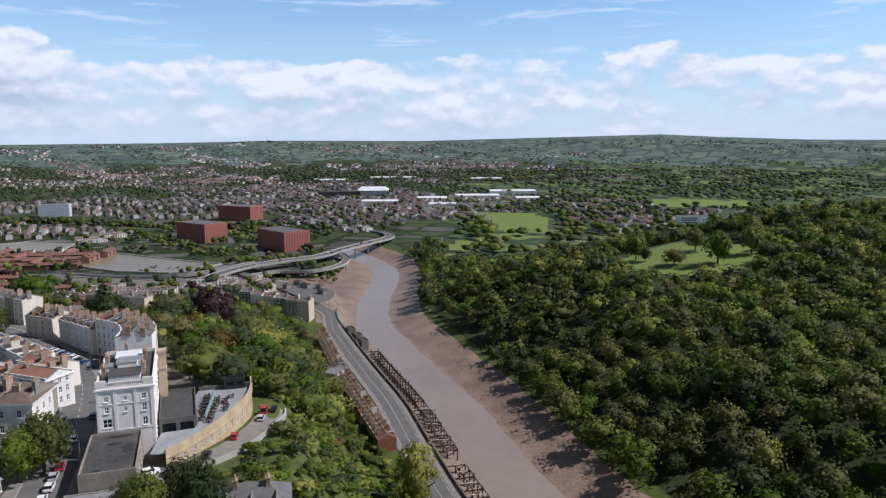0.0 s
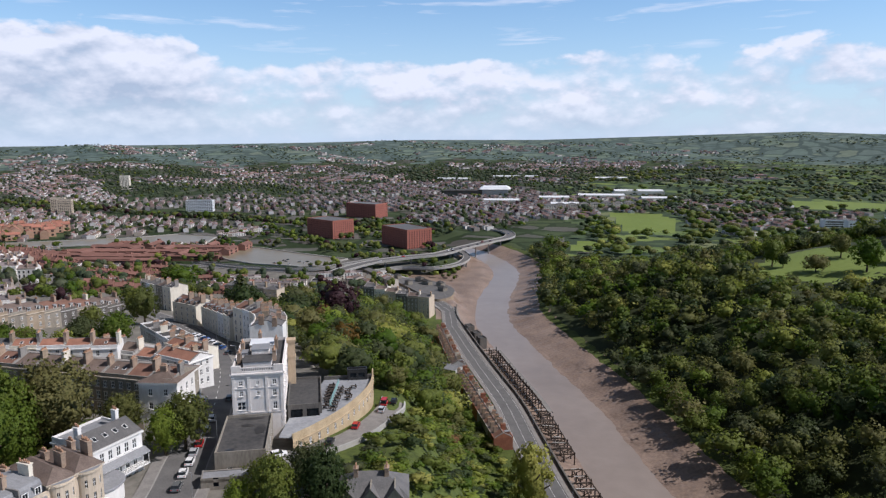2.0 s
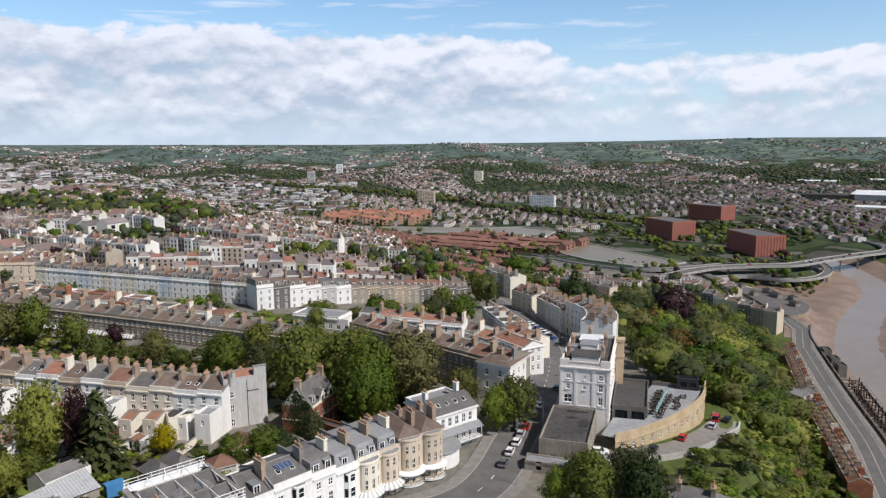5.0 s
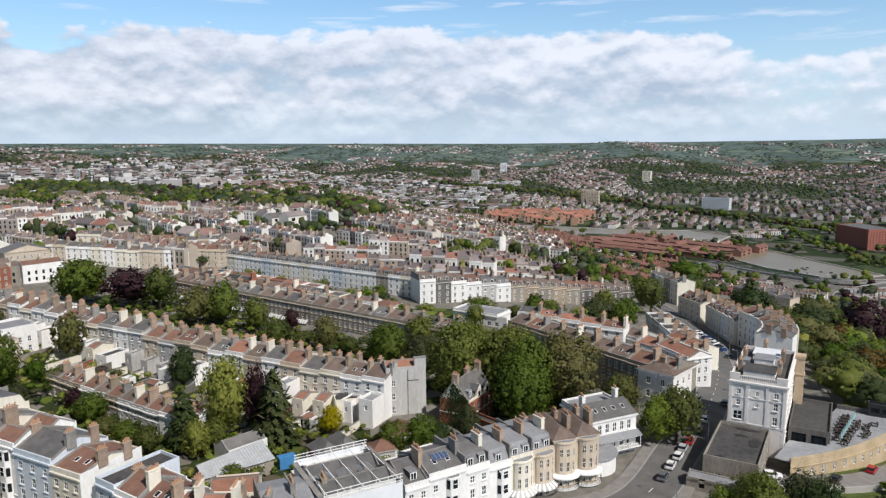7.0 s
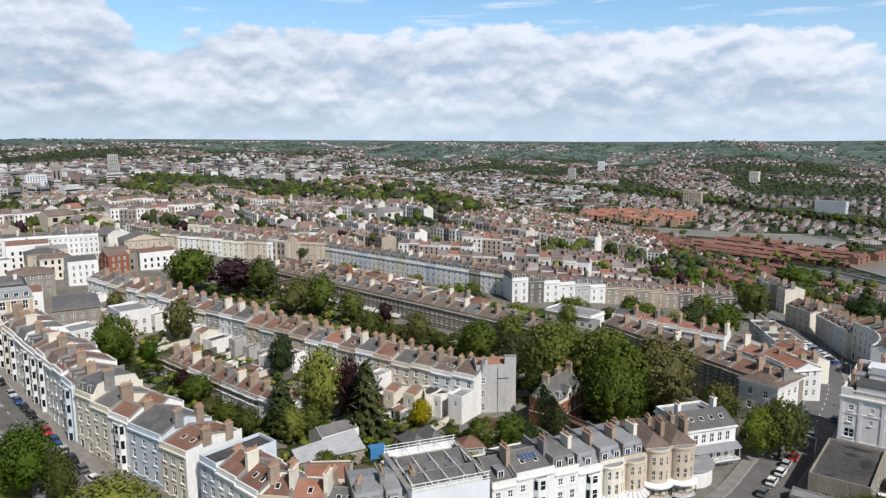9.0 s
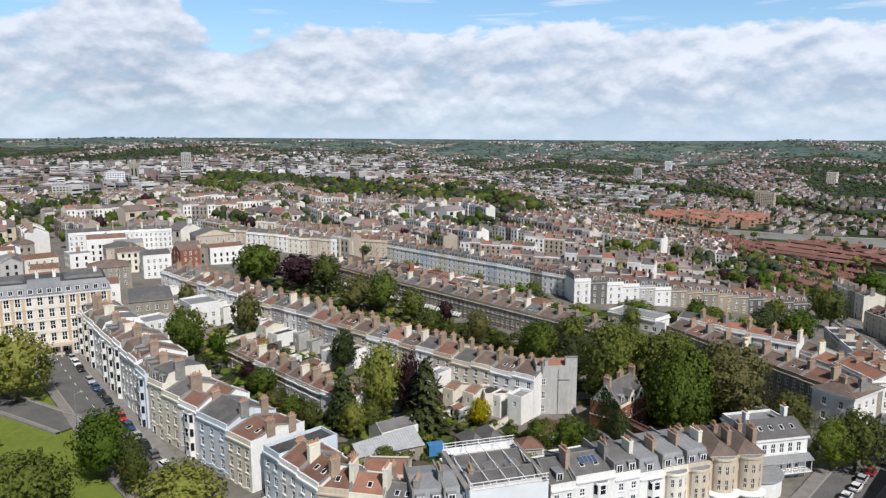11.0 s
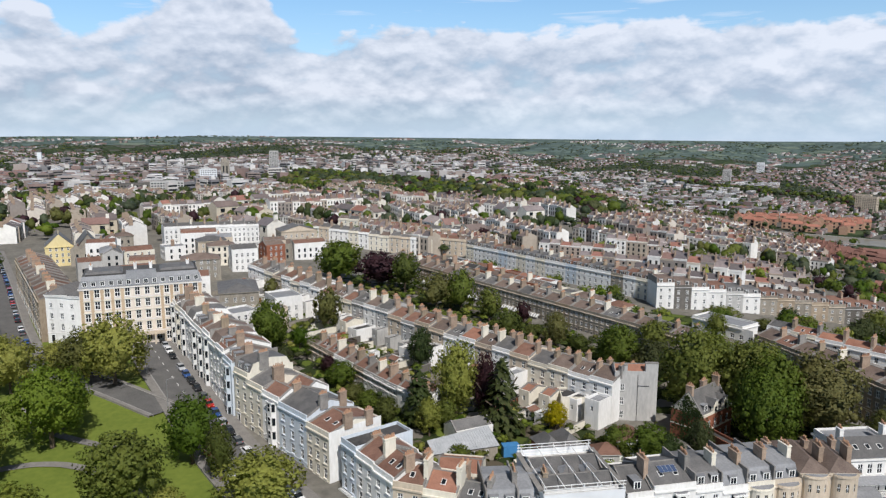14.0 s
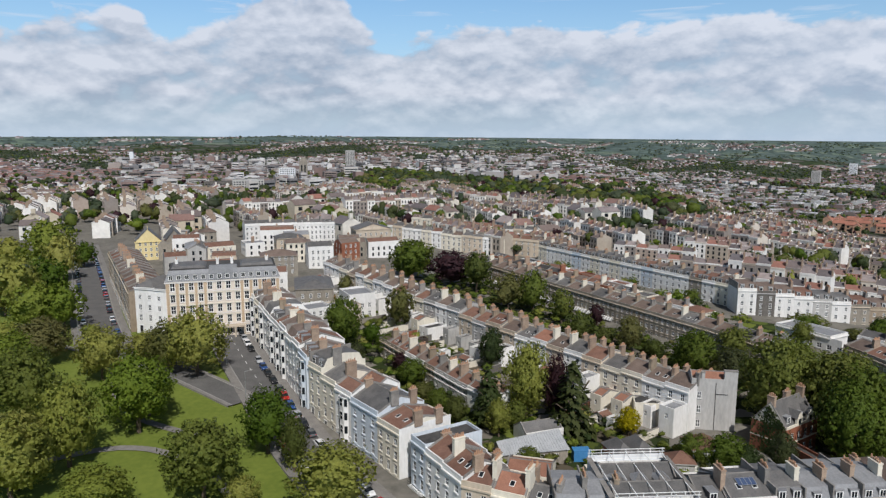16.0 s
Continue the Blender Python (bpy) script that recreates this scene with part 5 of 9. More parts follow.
# ---------------------------------------------------------------- the terraces
ROOFS = ["slate", "slate_brown", "slate_brown", "slate_brown", "tile_brown", "tile_brown", "clay_tile"]
EXT = [(3.8, 6.0, 5.6, "stucco_white", "felt"), (3.4, 7.5, 4.8, "stucco_cream", "clay_tile"), (4.0, 5.5, 6.2, "stucco_white", "lead"), (4.8, 8.0, 3.4, "stucco_white", "felt"), (3.2, 5.0, 5.2, "stucco_white", "felt"), (2.8, 4.5, 4.0, "render_grey", "felt")]
terrace((-302, 26), (-139, 96.5), 6.5, 12, ["stucco_white", "stucco_white", "stucco_white", "stucco_cream", "render_grey", "stucco_white", "bath_stone", "stucco_white"], ROOFS, 1, "garden terrace",
        "terraced house with party-wall chimneys beside gardens", vary=0.8, storeys=3, bays=2, top=0.7, rh=2.0, chimneys=2, extension=EXT, door=False, step=3.15)
terrace((-336, 97), (-172, 147), 7.2, 12, ["grey_stone", "grey_stone", "weathered_stone"], ["slate_brown", "slate", "slate_brown"], 2, "stone terrace",
        "Georgian terraced house facing the gardens", eave=(89.4, 87.2), storeys=4, bays=3, top=0.6, step=3.05, rh=1.9, balcony=True, awning=[True, False, False], dormers=0, chimneys=1)
terrace((-234, 182), (-199, 285), 7.2, 12, ("stucco_white", "dark_stone", "stucco_white", "stucco_white", "render_grey", "stucco_white", "grey_stone", "weathered_stone", "grey_stone", "weathered_stone", "grey_stone", "dark_stone", "grey_stone", "dark_stone", "dark_stone"), ["slate", "slate_brown", "slate_brown", "tile_brown"], 3, "upper terrace",
        "tall terraced house with attic dormers", eave=(90.4, 76.0), storeys=4, bays=2, top=0.8, roof="mansard", rh=2.2, dormers=2, door=False, chimneys=1)
terrace((-362, 150), (-246, 187), 6.8, 12, ("stucco_cream", "stucco_white", "stucco_white", "stucco_white", "stucco_blue", "stucco_white", "stucco_cream", "stucco_white", "stucco_cream", "stucco_white", "stucco_white", "stucco_blue", "stucco_white", "stucco_white", "stucco_white", "grey_stone", "stucco_white"), ["slate", "slate_brown", "tile_brown"], 4, "white terrace",
        "terraced house in a long row", eave=(89.2, 88.6), storeys=4, bays=2, step=2.95, top=0.6, roof="mansard", rh=2.0, dormers=2, door=False, chimneys=1)
terrace((-232, -4), (-166, 9.5), 6.8, 12, ["stucco_white", "stucco_white", "stucco_blue", "stucco_cream"], ["slate", "slate_brown", "tile_brown"], 5, "street terrace",
        "town house along the street by the green", storeys=4, bays=2, top=0.9, roof=["ridge", "mansard", "ridge"], rh=2.2, chimneys=1, vary=1.0, dormers=[0, 2], bay=[True, False, True])
def uneven(p0, p1, group, specs):
    """Neighbours of different width, height and make along a line: share of the length, eaves, depth, wall, cover, words, options."""
    (ax, ay), (bx, by) = p0, p1
    total = sum(q[0] for q in specs)
    L_ = math.hypot(bx - ax, by - ay)
    yaw, t = math.degrees(math.atan2(by - ay, bx - ax)), 0.0
    for share, eave, d, wall, cover, words, kw in specs:
        ww = round(L_ * share / total, 2)
        h = kw.get("storeys", 4) * kw.get("step", 3.1) + kw.get("top", 0.8)
        house(ax + (bx - ax) * t, ay + (by - ay) * t, round(eave - h, 2), yaw, ww, d, wall=wall, cover=cover, label=words, group=group, **{"storeys": 4, "step": 3.1, "top": 0.8, **kw})
        t += share / total


uneven((-165, 10), (-129.5, 25), "street terrace", [
    (6.0, 96.0, 12, "stucco_cream", "slate", "tall cream end house with slate roof", dict(side="stucco_cream", bays=2, roof="mansard", rh=2.4, dormers=2, chimneys=1)),
    (6.2, 94.6, 12, "stucco_cream", "slate", "cream rendered town house with dark slate roof", dict(bays=2, roof="ridge", rh=2.0, chimneys=1, back=2)),
    (6.6, 94.0, 13, "stucco_white", "tile_brown", "white town house with a canted bay", dict(bays=2, roof="valley", rh=1.8, chimneys=1, bay=True)),
    (10.2, 93.2, 12, "stucco_blue", "slate", "wide pale blue town house with slate roof", dict(bays=3, roof="ridge", rh=2.4, chimneys=2)),
    (7.6, 92.0, 13, "stucco_cream", "tile_brown", "cream corner house with white blank side wall", dict(side="stucco_white", bays=3, roof="ridge", rh=1.7, chimneys=2))])

# the row that bends round the hill street, with bow fronts at its end
uneven((-127.5, 27), (-110, 32.2), "hill terrace", [
    (5.6, 91.6, 13, "stucco_blue", "felt", "pale blue town house with flat brown roof", dict(bays=2, roof="flat", rh=1.0, step=3.05, chimneys=1, balcony=True)),
    (6.2, 91.2, 10, "stucco_white", "tile_brown", "white town house with brown tiled roof", dict(bays=2, roof="ridge", rh=2.2, step=3.05, chimneys=1, balcony=True)),
    (6.4, 90.8, 10, "stucco_white", "tile_brown", "white town house with iron balcony", dict(bays=2, roof="ridge", rh=2.2, step=3.05, chimneys=2, balcony=True))])
uneven((-110, 32.2), (-99.2, 45.2), "hill terrace", [
    (5.4, 90.2, 9, "bath_stone", "tile_brown", "honey stone town house with brown tiles", dict(bays=2, roof="ridge", rh=2.1, step=3.0, top=0.6, chimneys=1, balcony=True)),
    (5.8, 89.8, 9, "stucco_cream", "clay_tile", "cream town house with red tiled roof", dict(bays=2, roof="ridge", rh=2.1, step=3.0, top=0.6, chimneys=2, balcony=True, awning=True)),
    (5.2, 89.0, 9, "bath_stone", "slate", "stone town house with blue-grey slates", dict(bays=2, roof="ridge", rh=1.7, step=3.0, top=0.6, chimneys=1))])
terrace((-99.2, 45.2), (-96.2, 55.5), 5.3, 12, ["stucco_cream", "stucco_white"], ["lead"], 29, "hill terrace", "town house with grey mansard", eave=(88.6, 88.4), storeys=4, bays=2, top=0.5, step=3.0, roof="mansard", rh=2.6, dormers=2, chimneys=1)
uneven((-93.6, 69), (-90.2, 92), "hill terrace", [
    (4.9, 89.2, 12, "stucco_white", "slate", "white town house with slate roof and a dormer", dict(bays=2, step=3.05, top=0.5, roof="ridge", rh=2.6, dormers=1, chimneys=1)),
    (7.9, 90.0, 12, "stucco_white", "slate", "white town house with canted bay and slate roof", dict(bays=3, step=3.1, top=0.9, roof="ridge", rh=2.0, chimneys=1, bay=True)),
    (5.2, 89.2, 12, "stucco_white", "slate", "white town house with two small dormers", dict(bays=2, step=3.05, top=0.5, roof="mansard", rh=2.2, dormers=2, chimneys=1)),
    (5.0, 88.4, 12, "stucco_white", "lead", "narrow white town house with grey mansard", dict(bays=1, step=3.05, top=0.4, roof="mansard", rh=2.6, dormers=1, chimneys=1, bay=True))])
uneven((-90.2, 92), (-88.55, 102.4), "hill terrace", [
    (5.3, 88.6, 13, "stucco_cream", "lead", "bow-fronted cream house with striped balcony hood", dict(step=3.0, top=0.5, roof="mansard", rh=2.6, dormers=2, chimneys=1, bow="striped")),
    (5.1, 88.6, 13, "bath_stone", "lead", "bow-fronted stone house with striped balcony hood", dict(step=3.0, top=0.5, roof="mansard", rh=2.6, dormers=2, chimneys=2, bow="striped"))])
uneven((-88.55, 102.4), (-84.6, 111.8), "hill terrace", [
    (5.0, 90.2, 13, "bath_stone", "slate_brown", "tall bow-fronted stone house with white veranda", dict(step=3.1, top=0.9, roof="hip", rh=1.7, chimneys=2, bow="veranda")),
    (5.0, 90.4, 13, "bath_stone", "slate_brown", "tall bow-fronted corner house with white veranda", dict(step=3.1, top=0.9, roof="hip", rh=1.7, chimneys=2, bow="veranda"))])
solar = tagged(new("solar_panel", Build().box(0, 0, 0, 3.4, 1.7, 0.08, 1).box(0.06, 0.06, 0.081, 0.80, 1.64, 0.09).box(0.90, 0.06, 0.081, 1.64, 1.64, 0.09).box(1.74, 0.06, 0.081, 2.48, 1.64, 0.09).box(2.58, 0.06, 0.081, 3.32, 1.64, 0.09).mesh("solar_panel", "solar_blue", "steel")), "row of blue solar panels on a slate roof", "solar panels")
solar.matrix_world = pose(-92.2, 76.6, 91.15, 0, 0, 81.6) @ pose(0, 3.4, 0, math.degrees(math.atan2(2.0, 5.7)), 0, 0)
villa = building("villa", -91.5, 118.5, 77.2, 75, 12, 12, 11.6, "stucco_white", None, front=grid(12, 3, 5, 0.9, 3.7, 1.1, 2.1), right=grid(12, 3, 4, 0.9, 3.7), left=grid(12, 3, 3, 0.9, 3.7),
                 label="white stucco corner villa with verandas and slate roof", category="house", bands=(4.0, 7.7))
for cx, cy in ((1.0, 5.4), (11.0, 6.5)):
    part("chimney", chimney_mesh(1.3, 1.9, 3, "stucco_white"), villa, pose(cx, cy, 13.4))
b = Build()
b.quad([(-0.1, -0.2, 11.62), (12.1, -0.2, 11.62), (12.1, 4.6, 14.0), (-0.1, 4.6, 14.0)], 0)
b.quad([(-0.1, 4.6, 14.0), (12.1, 4.6, 14.0), (12.1, 5.2, 12.4), (-0.1, 5.2, 12.4)], 0)
for x_ in (-0.1, 12.1):
    b.quad([(x_, -0.2, 11.62), (x_, 4.6, 14.0), (x_, 5.2, 11.62)], 2)
b.quad([(0, 5.2, 12.0), (12, 5.2, 12.0), (12, 12, 12.2), (0, 12, 12.2)], 1)
b.box(0, 11.7, 11.6, 12, 12, 12.6, 2).box(0, 5.2, 11.6, 0.3, 11.7, 12.6, 2).box(11.7, 5.2, 11.6, 12, 11.7, 12.6, 2)
part("roof", b.mesh("roof", "slate", "lead", "stucco_white"), villa)
for k in range(4):
    part("skylight", skylight_mesh(), villa, pose(2.2 + k * 2.5, 2.2, 12.84, math.degrees(math.atan2(2.38, 4.8)), 0, 0))
v_ = Build()
v_.box(-0.3, -1.7, 4.3, 12.3, -0.13, 4.5, 0)
v_.quad([(-0.4, -2.0, 7.0), (12.4, -2.0, 7.0), (12.4, -0.13, 7.9), (-0.4, -0.13, 7.9)], 1)
v_.quad([(-0.4, -2.0, 6.96), (-0.4, -0.13, 7.86), (12.4, -0.13, 7.86), (12.4, -2.0, 6.96)], 0)
for k in range(9):
    v_.box(-0.2 + k * 1.53, -1.65, 4.5, -0.1 + k * 1.53, -1.55, 7.15, 0)
for k in range(42):
    v_.box(-0.2 + k * 0.297, -1.63, 4.5, -0.17 + k * 0.297, -1.59, 5.4, 2)
v_.box(-0.3, -1.66, 5.4, 12.3, -1.58, 5.47, 2)
part("veranda", v_.mesh("veranda", "white_paint", "lead", "black_paint"), villa)
part("curved_room", Build().cyl(-1.9, -2.6, -7, 6.4, 5.0, 5.0, 28, 0).cyl(-1.9, -2.6, 6.4, 6.75, 5.4, 5.3, 28, 1).mesh("curved_room", "stucco_white", "lead"), villa, None, "round white room with lead roof")
# a white block under scaffolding among them
wb = building("white_block", -96.6, 54.6, 79.6, 79, 13, 14, 11.2, "stucco_white", "valley", 1.5, "slate", front=grid(13, 3, 4), left=grid(14, 3, 3), label="white house with its roof under repair in scaffolding", category="house", cornice=False)
for k in range(7):
    for y_ in (-1.2, 14.9):
        part("scaffold_pole", once("pole", lambda: Build().cyl(0, 0, -4, 13.3, 0.06, 0.06, 6).mesh("scaffold_pole", "white_paint")), wb, pose(-0.4 + k * 2.3, y_, 0))
for k in range(4):
    for y_ in (-1.2, 14.9):
        part("scaffold_rail", once("rail", lambda: Build().box(-0.6, -0.05, -0.05, 13.8, 0.05, 0.05).mesh("scaffold_rail", "white_paint")), wb, pose(0, y_, 11.4 + k * 0.6))
for k in range(5):
    part("scaffold_beam", once("beam", lambda: Build().box(-0.06, -1.3, -0.06, 0.06, 15.0, 0.06).mesh("scaffold_beam", "white_paint")), wb, pose(k * 3.2, 0, 12.7))
for y_ in (-1.5, 14.2):
    part("scaffold_board", once("s_board", lambda: Build().box(-0.6, 0, 11.0, 13.6, 1.05, 11.1).mesh("scaffold_board", "roof_white")), wb, pose(0, y_, 0))
part("sheeting", Build().box(-0.6, -1.56, 2.0, 13.6, -1.50, 11.9).mesh("sheeting", "roof_white"), wb, None, "white scaffold sheeting")
for x_ in (-0.66, 13.6):
    part("sheeting", once("side_sheet", lambda: Build().box(0, -1.4, 9.4, 0.06, 15.0, 12.0).mesh("sheeting", "roof_white")), wb, pose(x_, 0, 0), "white scaffold sheeting")
    part("scaffold_board", once("side_board", lambda: Build().box(-0.5, -0.4, 12.0, 0.5, 14.2, 12.1).mesh("scaffold_board", "cement")), wb, pose(x_, 0, 0))
part("sheeting", Build().box(-0.6, 14.9, 10.0, 13.6, 14.96, 12.2).mesh("sheeting", "roof_white"), wb, None, "white scaffold sheeting")
for k in range(3):
    part("roof_lantern", once("lantern", lambda: Build().quad([(0, 0, 0), (3.0, 0, 0), (1.5, 1.8, 1.3)]).quad([(3.0, 0, 0), (3.0, 3.6, 0), (1.5, 1.8, 1.3)], 1).quad([(3.0, 3.6, 0), (0, 3.6, 0), (1.5, 1.8, 1.3)]).quad([(0, 3.6, 0), (0, 0, 0), (1.5, 1.8, 1.3)], 1).mesh("roof_lantern", "slate", "lead")), wb, pose(0.9 + k * 3.9, 5.2, 11.5))

# corner terrace beyond the trees, and rows behind it
terrace((-160, 161), (-97.5, 157.5), 7.0, 12, ["grey_stone", "weathered_stone", "grey_stone"], ["slate_brown", "slate_brown", "tile_brown"], 12, "corner terrace", "Georgian terraced house facing the gardens",
        storeys=3, bays=3, top=0.8, step=3.3, rh=1.9, chimneys=1)
building("corner_house", -95.8, 156.8, 77.8, 96, 14, 10, 11.6, "stucco_white", "hip", 2.0, "slate_brown", front=grid(15, 3, 4, 0.9, 3.6), left=grid(10, 3, 2, 0.9, 3.6),
         label="white stucco corner house with brown hipped roof", category="house", chimneys=[(4, 5, 1.0, 1.6, 2.0, 4, 0)])
terrace((-172, 178), (-136, 191), 7.5, 9, ["stucco_white", "stucco_white", "stucco_cream"], ["tile_brown", "slate", "clay_tile"], 13, "back row", "house behind the corner terrace", storeys=3, bays=2, top=0.5, step=3.0, rh=1.6, door=False, chimneys=1)
terrace((-153, 197), (-112, 190), 7, 10, ["stucco_white", "render_grey", "stucco_blue"], ["tile_brown", "clay_tile", "slate_brown"], 14, "back row", "house behind the corner terrace", storeys=2, bays=2, top=0.8, step=3.0, rh=1.9, door=False, chimneys=1, vary=0.8)
terrace((-159, 238), (-132.5, 215.6), 8.7, 9, ["stucco_white", "render_grey", "render_grey"], ["felt", "lead", "felt"], 15, "hill street row", "flat-fronted town house on the bending street", eave=(80.3, 80.8), storeys=3, bays=3, top=0.8, step=3.0, roof="flat", rh=1.2, door=False, chimneys=2)
terrace((-133, 211.5), (-116.5, 204.5), 8.2, 8, ["stucco_white", "stucco_cream"], ["tile_brown", "clay_tile"], 16, "hill street row", "town house on the bending street", eave=(81.6, 81.8), storeys=3, bays=2, top=0.4, step=3.0, rh=1.6, door=False, chimneys=1)
building("street_house", -121, 187, 77.5, -20, 15, 9, 8.5, "stucco_white", "ridge", 1.8, "clay_tile", front=grid(15, 3, 4, 0.8, 2.8), right=grid(9, 3, 3, 0.8, 2.8), label="white stucco house with orange tiled roof", category="house", chimneys=[(4, 4, 1.2, 1.4, 1.0, 4, 0)])
building("mews_roof", -205, 176, 78.8, 15, 20, 10, 5.0, "stucco_white", "flat", 1, "lead", front=grid(26, 1, 7, 1.0, 3.2, 1.6, 1.6), label="low modern white building behind the terrace", category="building")

# the crescent that bends down the hill
terrace((-186, 305.5), (-169.8, 298), 8.5, 12, ["stucco_cream"], ["tile_brown", "slate_brown"], 3, "crescent", "terraced house of the bending crescent", eave=(72.6, 72.8), storeys=4, bays=2, top=0.4, step=3.0, rh=2.8, chimneys=2, dormers=2, back=2)
terrace((-164.8, 294), (-136.5, 265.5), 8, 12, ["stucco_white", "stucco_white", "stucco_cream"], ["tile_brown", "slate_brown", "slate_brown"], 19, "crescent", "terraced house of the bending crescent", eave=(73.6, 77.2), storeys=4, bays=2, top=0.4, step=2.8, rh=2.6, chimneys=2, dormers=2)
terrace((-135, 266), (-112.5, 234), 6.6, 12, ["stucco_white", "stucco_white", "stucco_cream"], ["slate_brown", "slate", "tile_brown"], 20, "crescent", "terraced house of the bending crescent", curve=-5, eave=(81, 83), storeys=4, bays=2, top=0.9, step=3.2, rh=2.2, chimneys=2)
terrace((-262, 398), (-214, 350), 7.5, 11, ["stucco_cream", "grey_stone", "stucco_white"], ["slate", "slate_brown"], 21, "lower crescent", "terraced house further down the hill", curve=6, storeys=4, bays=2, top=0.6, step=3.1, rh=2.0, chimneys=1)
terrace((-236, 455), (-196, 452), 9, 12, ["grey_stone", "bath_stone"], ["slate"], 22, "hillside villas", "tall stone house among trees", storeys=4, bays=3, top=1, roof="hip", rh=2.4, chimneys=1)
# tall grey row at the foot of the slope
terrace((-160, 541), (-104, 533), 9.0, 13, ["stucco_cream", "grey_stone", "dark_stone", "bath_stone"], ["slate", "slate_brown"], 23, "riverside terrace", "riverside terraced house below the cliff", storeys=5, bays=3, top=1.0, step=3.1, rh=2.0, chimneys=1)

# houses along the upper street and round the old hotel
terrace((-318, -62), (-236, -41), 7.0, 12, ["dark_stone", "grey_stone", "grey_stone", "weathered_stone"], ["tile_brown", "slate_brown", "slate_brown"], 24, "upper street terrace", "terraced house along the upper street",
        storeys=4, bays=2, top=0.7, step=3.1, rh=2.2, chimneys=1)
terrace((-235, -39), (-229, -27), 6.5, 14, ["stucco_white"], ["slate"], 25, "upper street terrace", "white corner house with parapet", storeys=4, bays=2, top=1.2, step=3.5, roof="hip", rh=2.0, chimneys=0)
terrace((-401, -8), (-408, 42), 7.2, 11, ["stucco_white"], ["slate"], 26, "white parade", "white terraced house with regular sash windows", storeys=4, bays=3, top=0.8, step=3.0, rh=1.8, chimneys=1, door=False)
building("assembly_rooms", -390, 52, 85.6, 95, 20, 14, 12, "bath_stone", "gable", 3.0, "slate", front=grid(20, 3, 6, 1, 3.6), left=grid(14, 3, 4, 1, 3.6), label="pale stone classical building with a pediment", category="building")
building("school_house", -372, -60, 88.5, 98, 12, 14, 9, "stucco_yellow", "gable", 6.0, "slate", front=grid(12, 3, 4, 1, 2.9), left=grid(14, 3, 3, 1, 2.9), label="yellow painted building with steep slate roof", category="building")
building("chapel", -371, -46, 88.0, 98, 9, 22, 9, "grey_stone", "gable", 6.0, "slate", front=[(4.5, 4, 3.0, 4.2)], label="grey stone chapel gable with a round window", category="chapel", panes=True)
for i, (bx, by, ww, dd, hh, wl, rf, cv) in enumerate([(-262, 12, 14, 22, 7.5, "grey_stone", "hip", "slate"), (-247, 30, 10, 12, 8.5, "stucco_white", "flat", "lead"), (-285, -8, 18, 10, 8, "stucco_white", "ridge", "tile_brown"),
                                                     (-300, -30, 20, 9, 8, "stucco_white", "ridge", "tile_brown"), (-320, 0, 16, 12, 9, "grey_stone", "hip", "slate_brown"), (-345, -25, 14, 10, 9, "stucco_cream", "ridge", "tile_brown"),
                                                     (-338, 22, 12, 11, 10, "stucco_white", "ridge", "slate"), (-356, 40, 10, 10, 9, "red_brick", "ridge", "slate_brown"), (-366, 8, 14, 11, 10, "bath_stone", "hip", "slate"),
                                                     (-236, 22, 12, 9, 6.5, "bath_stone", "flat", "lead"), (-270, 40, 9, 10, 7, "stucco_white", "ridge", "tile_brown"), (-225, 14, 9, 9, 9, "stucco_white", "flat", "lead")]):
    building("town_house", bx, by, round(ground_at(bx, by), 1), 100 + (i * 37) % 24 - 12, ww, dd, hh, wl, rf, 2.2, cv, front=grid(ww, int(hh / 3), max(2, int(ww / 3)), 0.9, 3.0), left=grid(dd, int(hh / 3), 2, 0.9, 3.0),
             label=f"low {'white' if 'white' in wl else 'stone'} town building with {'flat' if rf == 'flat' else 'pitched'} roof", category="house", cornice=False, group="back lane buildings")

terrace((-428, 74), (-374, 134), 7.0, 11, ["stucco_white", "stucco_cream", "bath_stone", "render_grey", "stucco_white"], ["slate_brown", "slate", "tile_brown"], 61, "hilltop rows", "terraced house near the hilltop", vary=0.5, storeys=3, bays=2, top=0.6, step=3.0, rh=2.0, chimneys=1, door=False)
terrace((-466, 100), (-412, 168), 7.0, 11, ["stucco_white", "stucco_cream", "bath_stone", "stucco_white"], ["slate_brown", "slate", "tile_brown"], 62, "hilltop rows", "terraced house near the hilltop", vary=0.5, storeys=3, bays=2, top=0.6, step=3.0, rh=2.0, chimneys=1, door=False)
terrace((-385, 140), (-362, 168), 7.0, 10, ["stucco_white", "bath_stone"], ["slate_brown", "tile_brown"], 63, "hilltop rows", "terraced house near the hilltop", storeys=3, bays=2, top=0.6, step=3.0, rh=2.0, chimneys=1, door=False)

# cottages in the middle of the gardens
terrace((-206, 34), (-163, 49), 5.2, 8, ["render_grey", "stucco_white", "grey_stone"], ["tile_brown", "slate_brown"], 30, "garden cottages", "small cottage in a row between gardens", storeys=2, bays=2, top=0.3, step=2.7, rh=1.7, chimneys=1, door=False)
building("cottage", -162.5, 49, 80.8, 19, 9, 9, 6.5, "stucco_white", "valley", 1.5, "tile_brown", front=grid(9, 2, 3, 0.8, 2.9, 0.9, 1.4), right=grid(9, 2, 2, 0.8, 2.9, 0.9, 1.4), label="white cottage with red valley roof", category="house",
         chimneys=[(2, 4, 0.8, 1.6, 1.2, 4, 0), (7, 4, 0.8, 1.6, 1.2, 4, 0)])
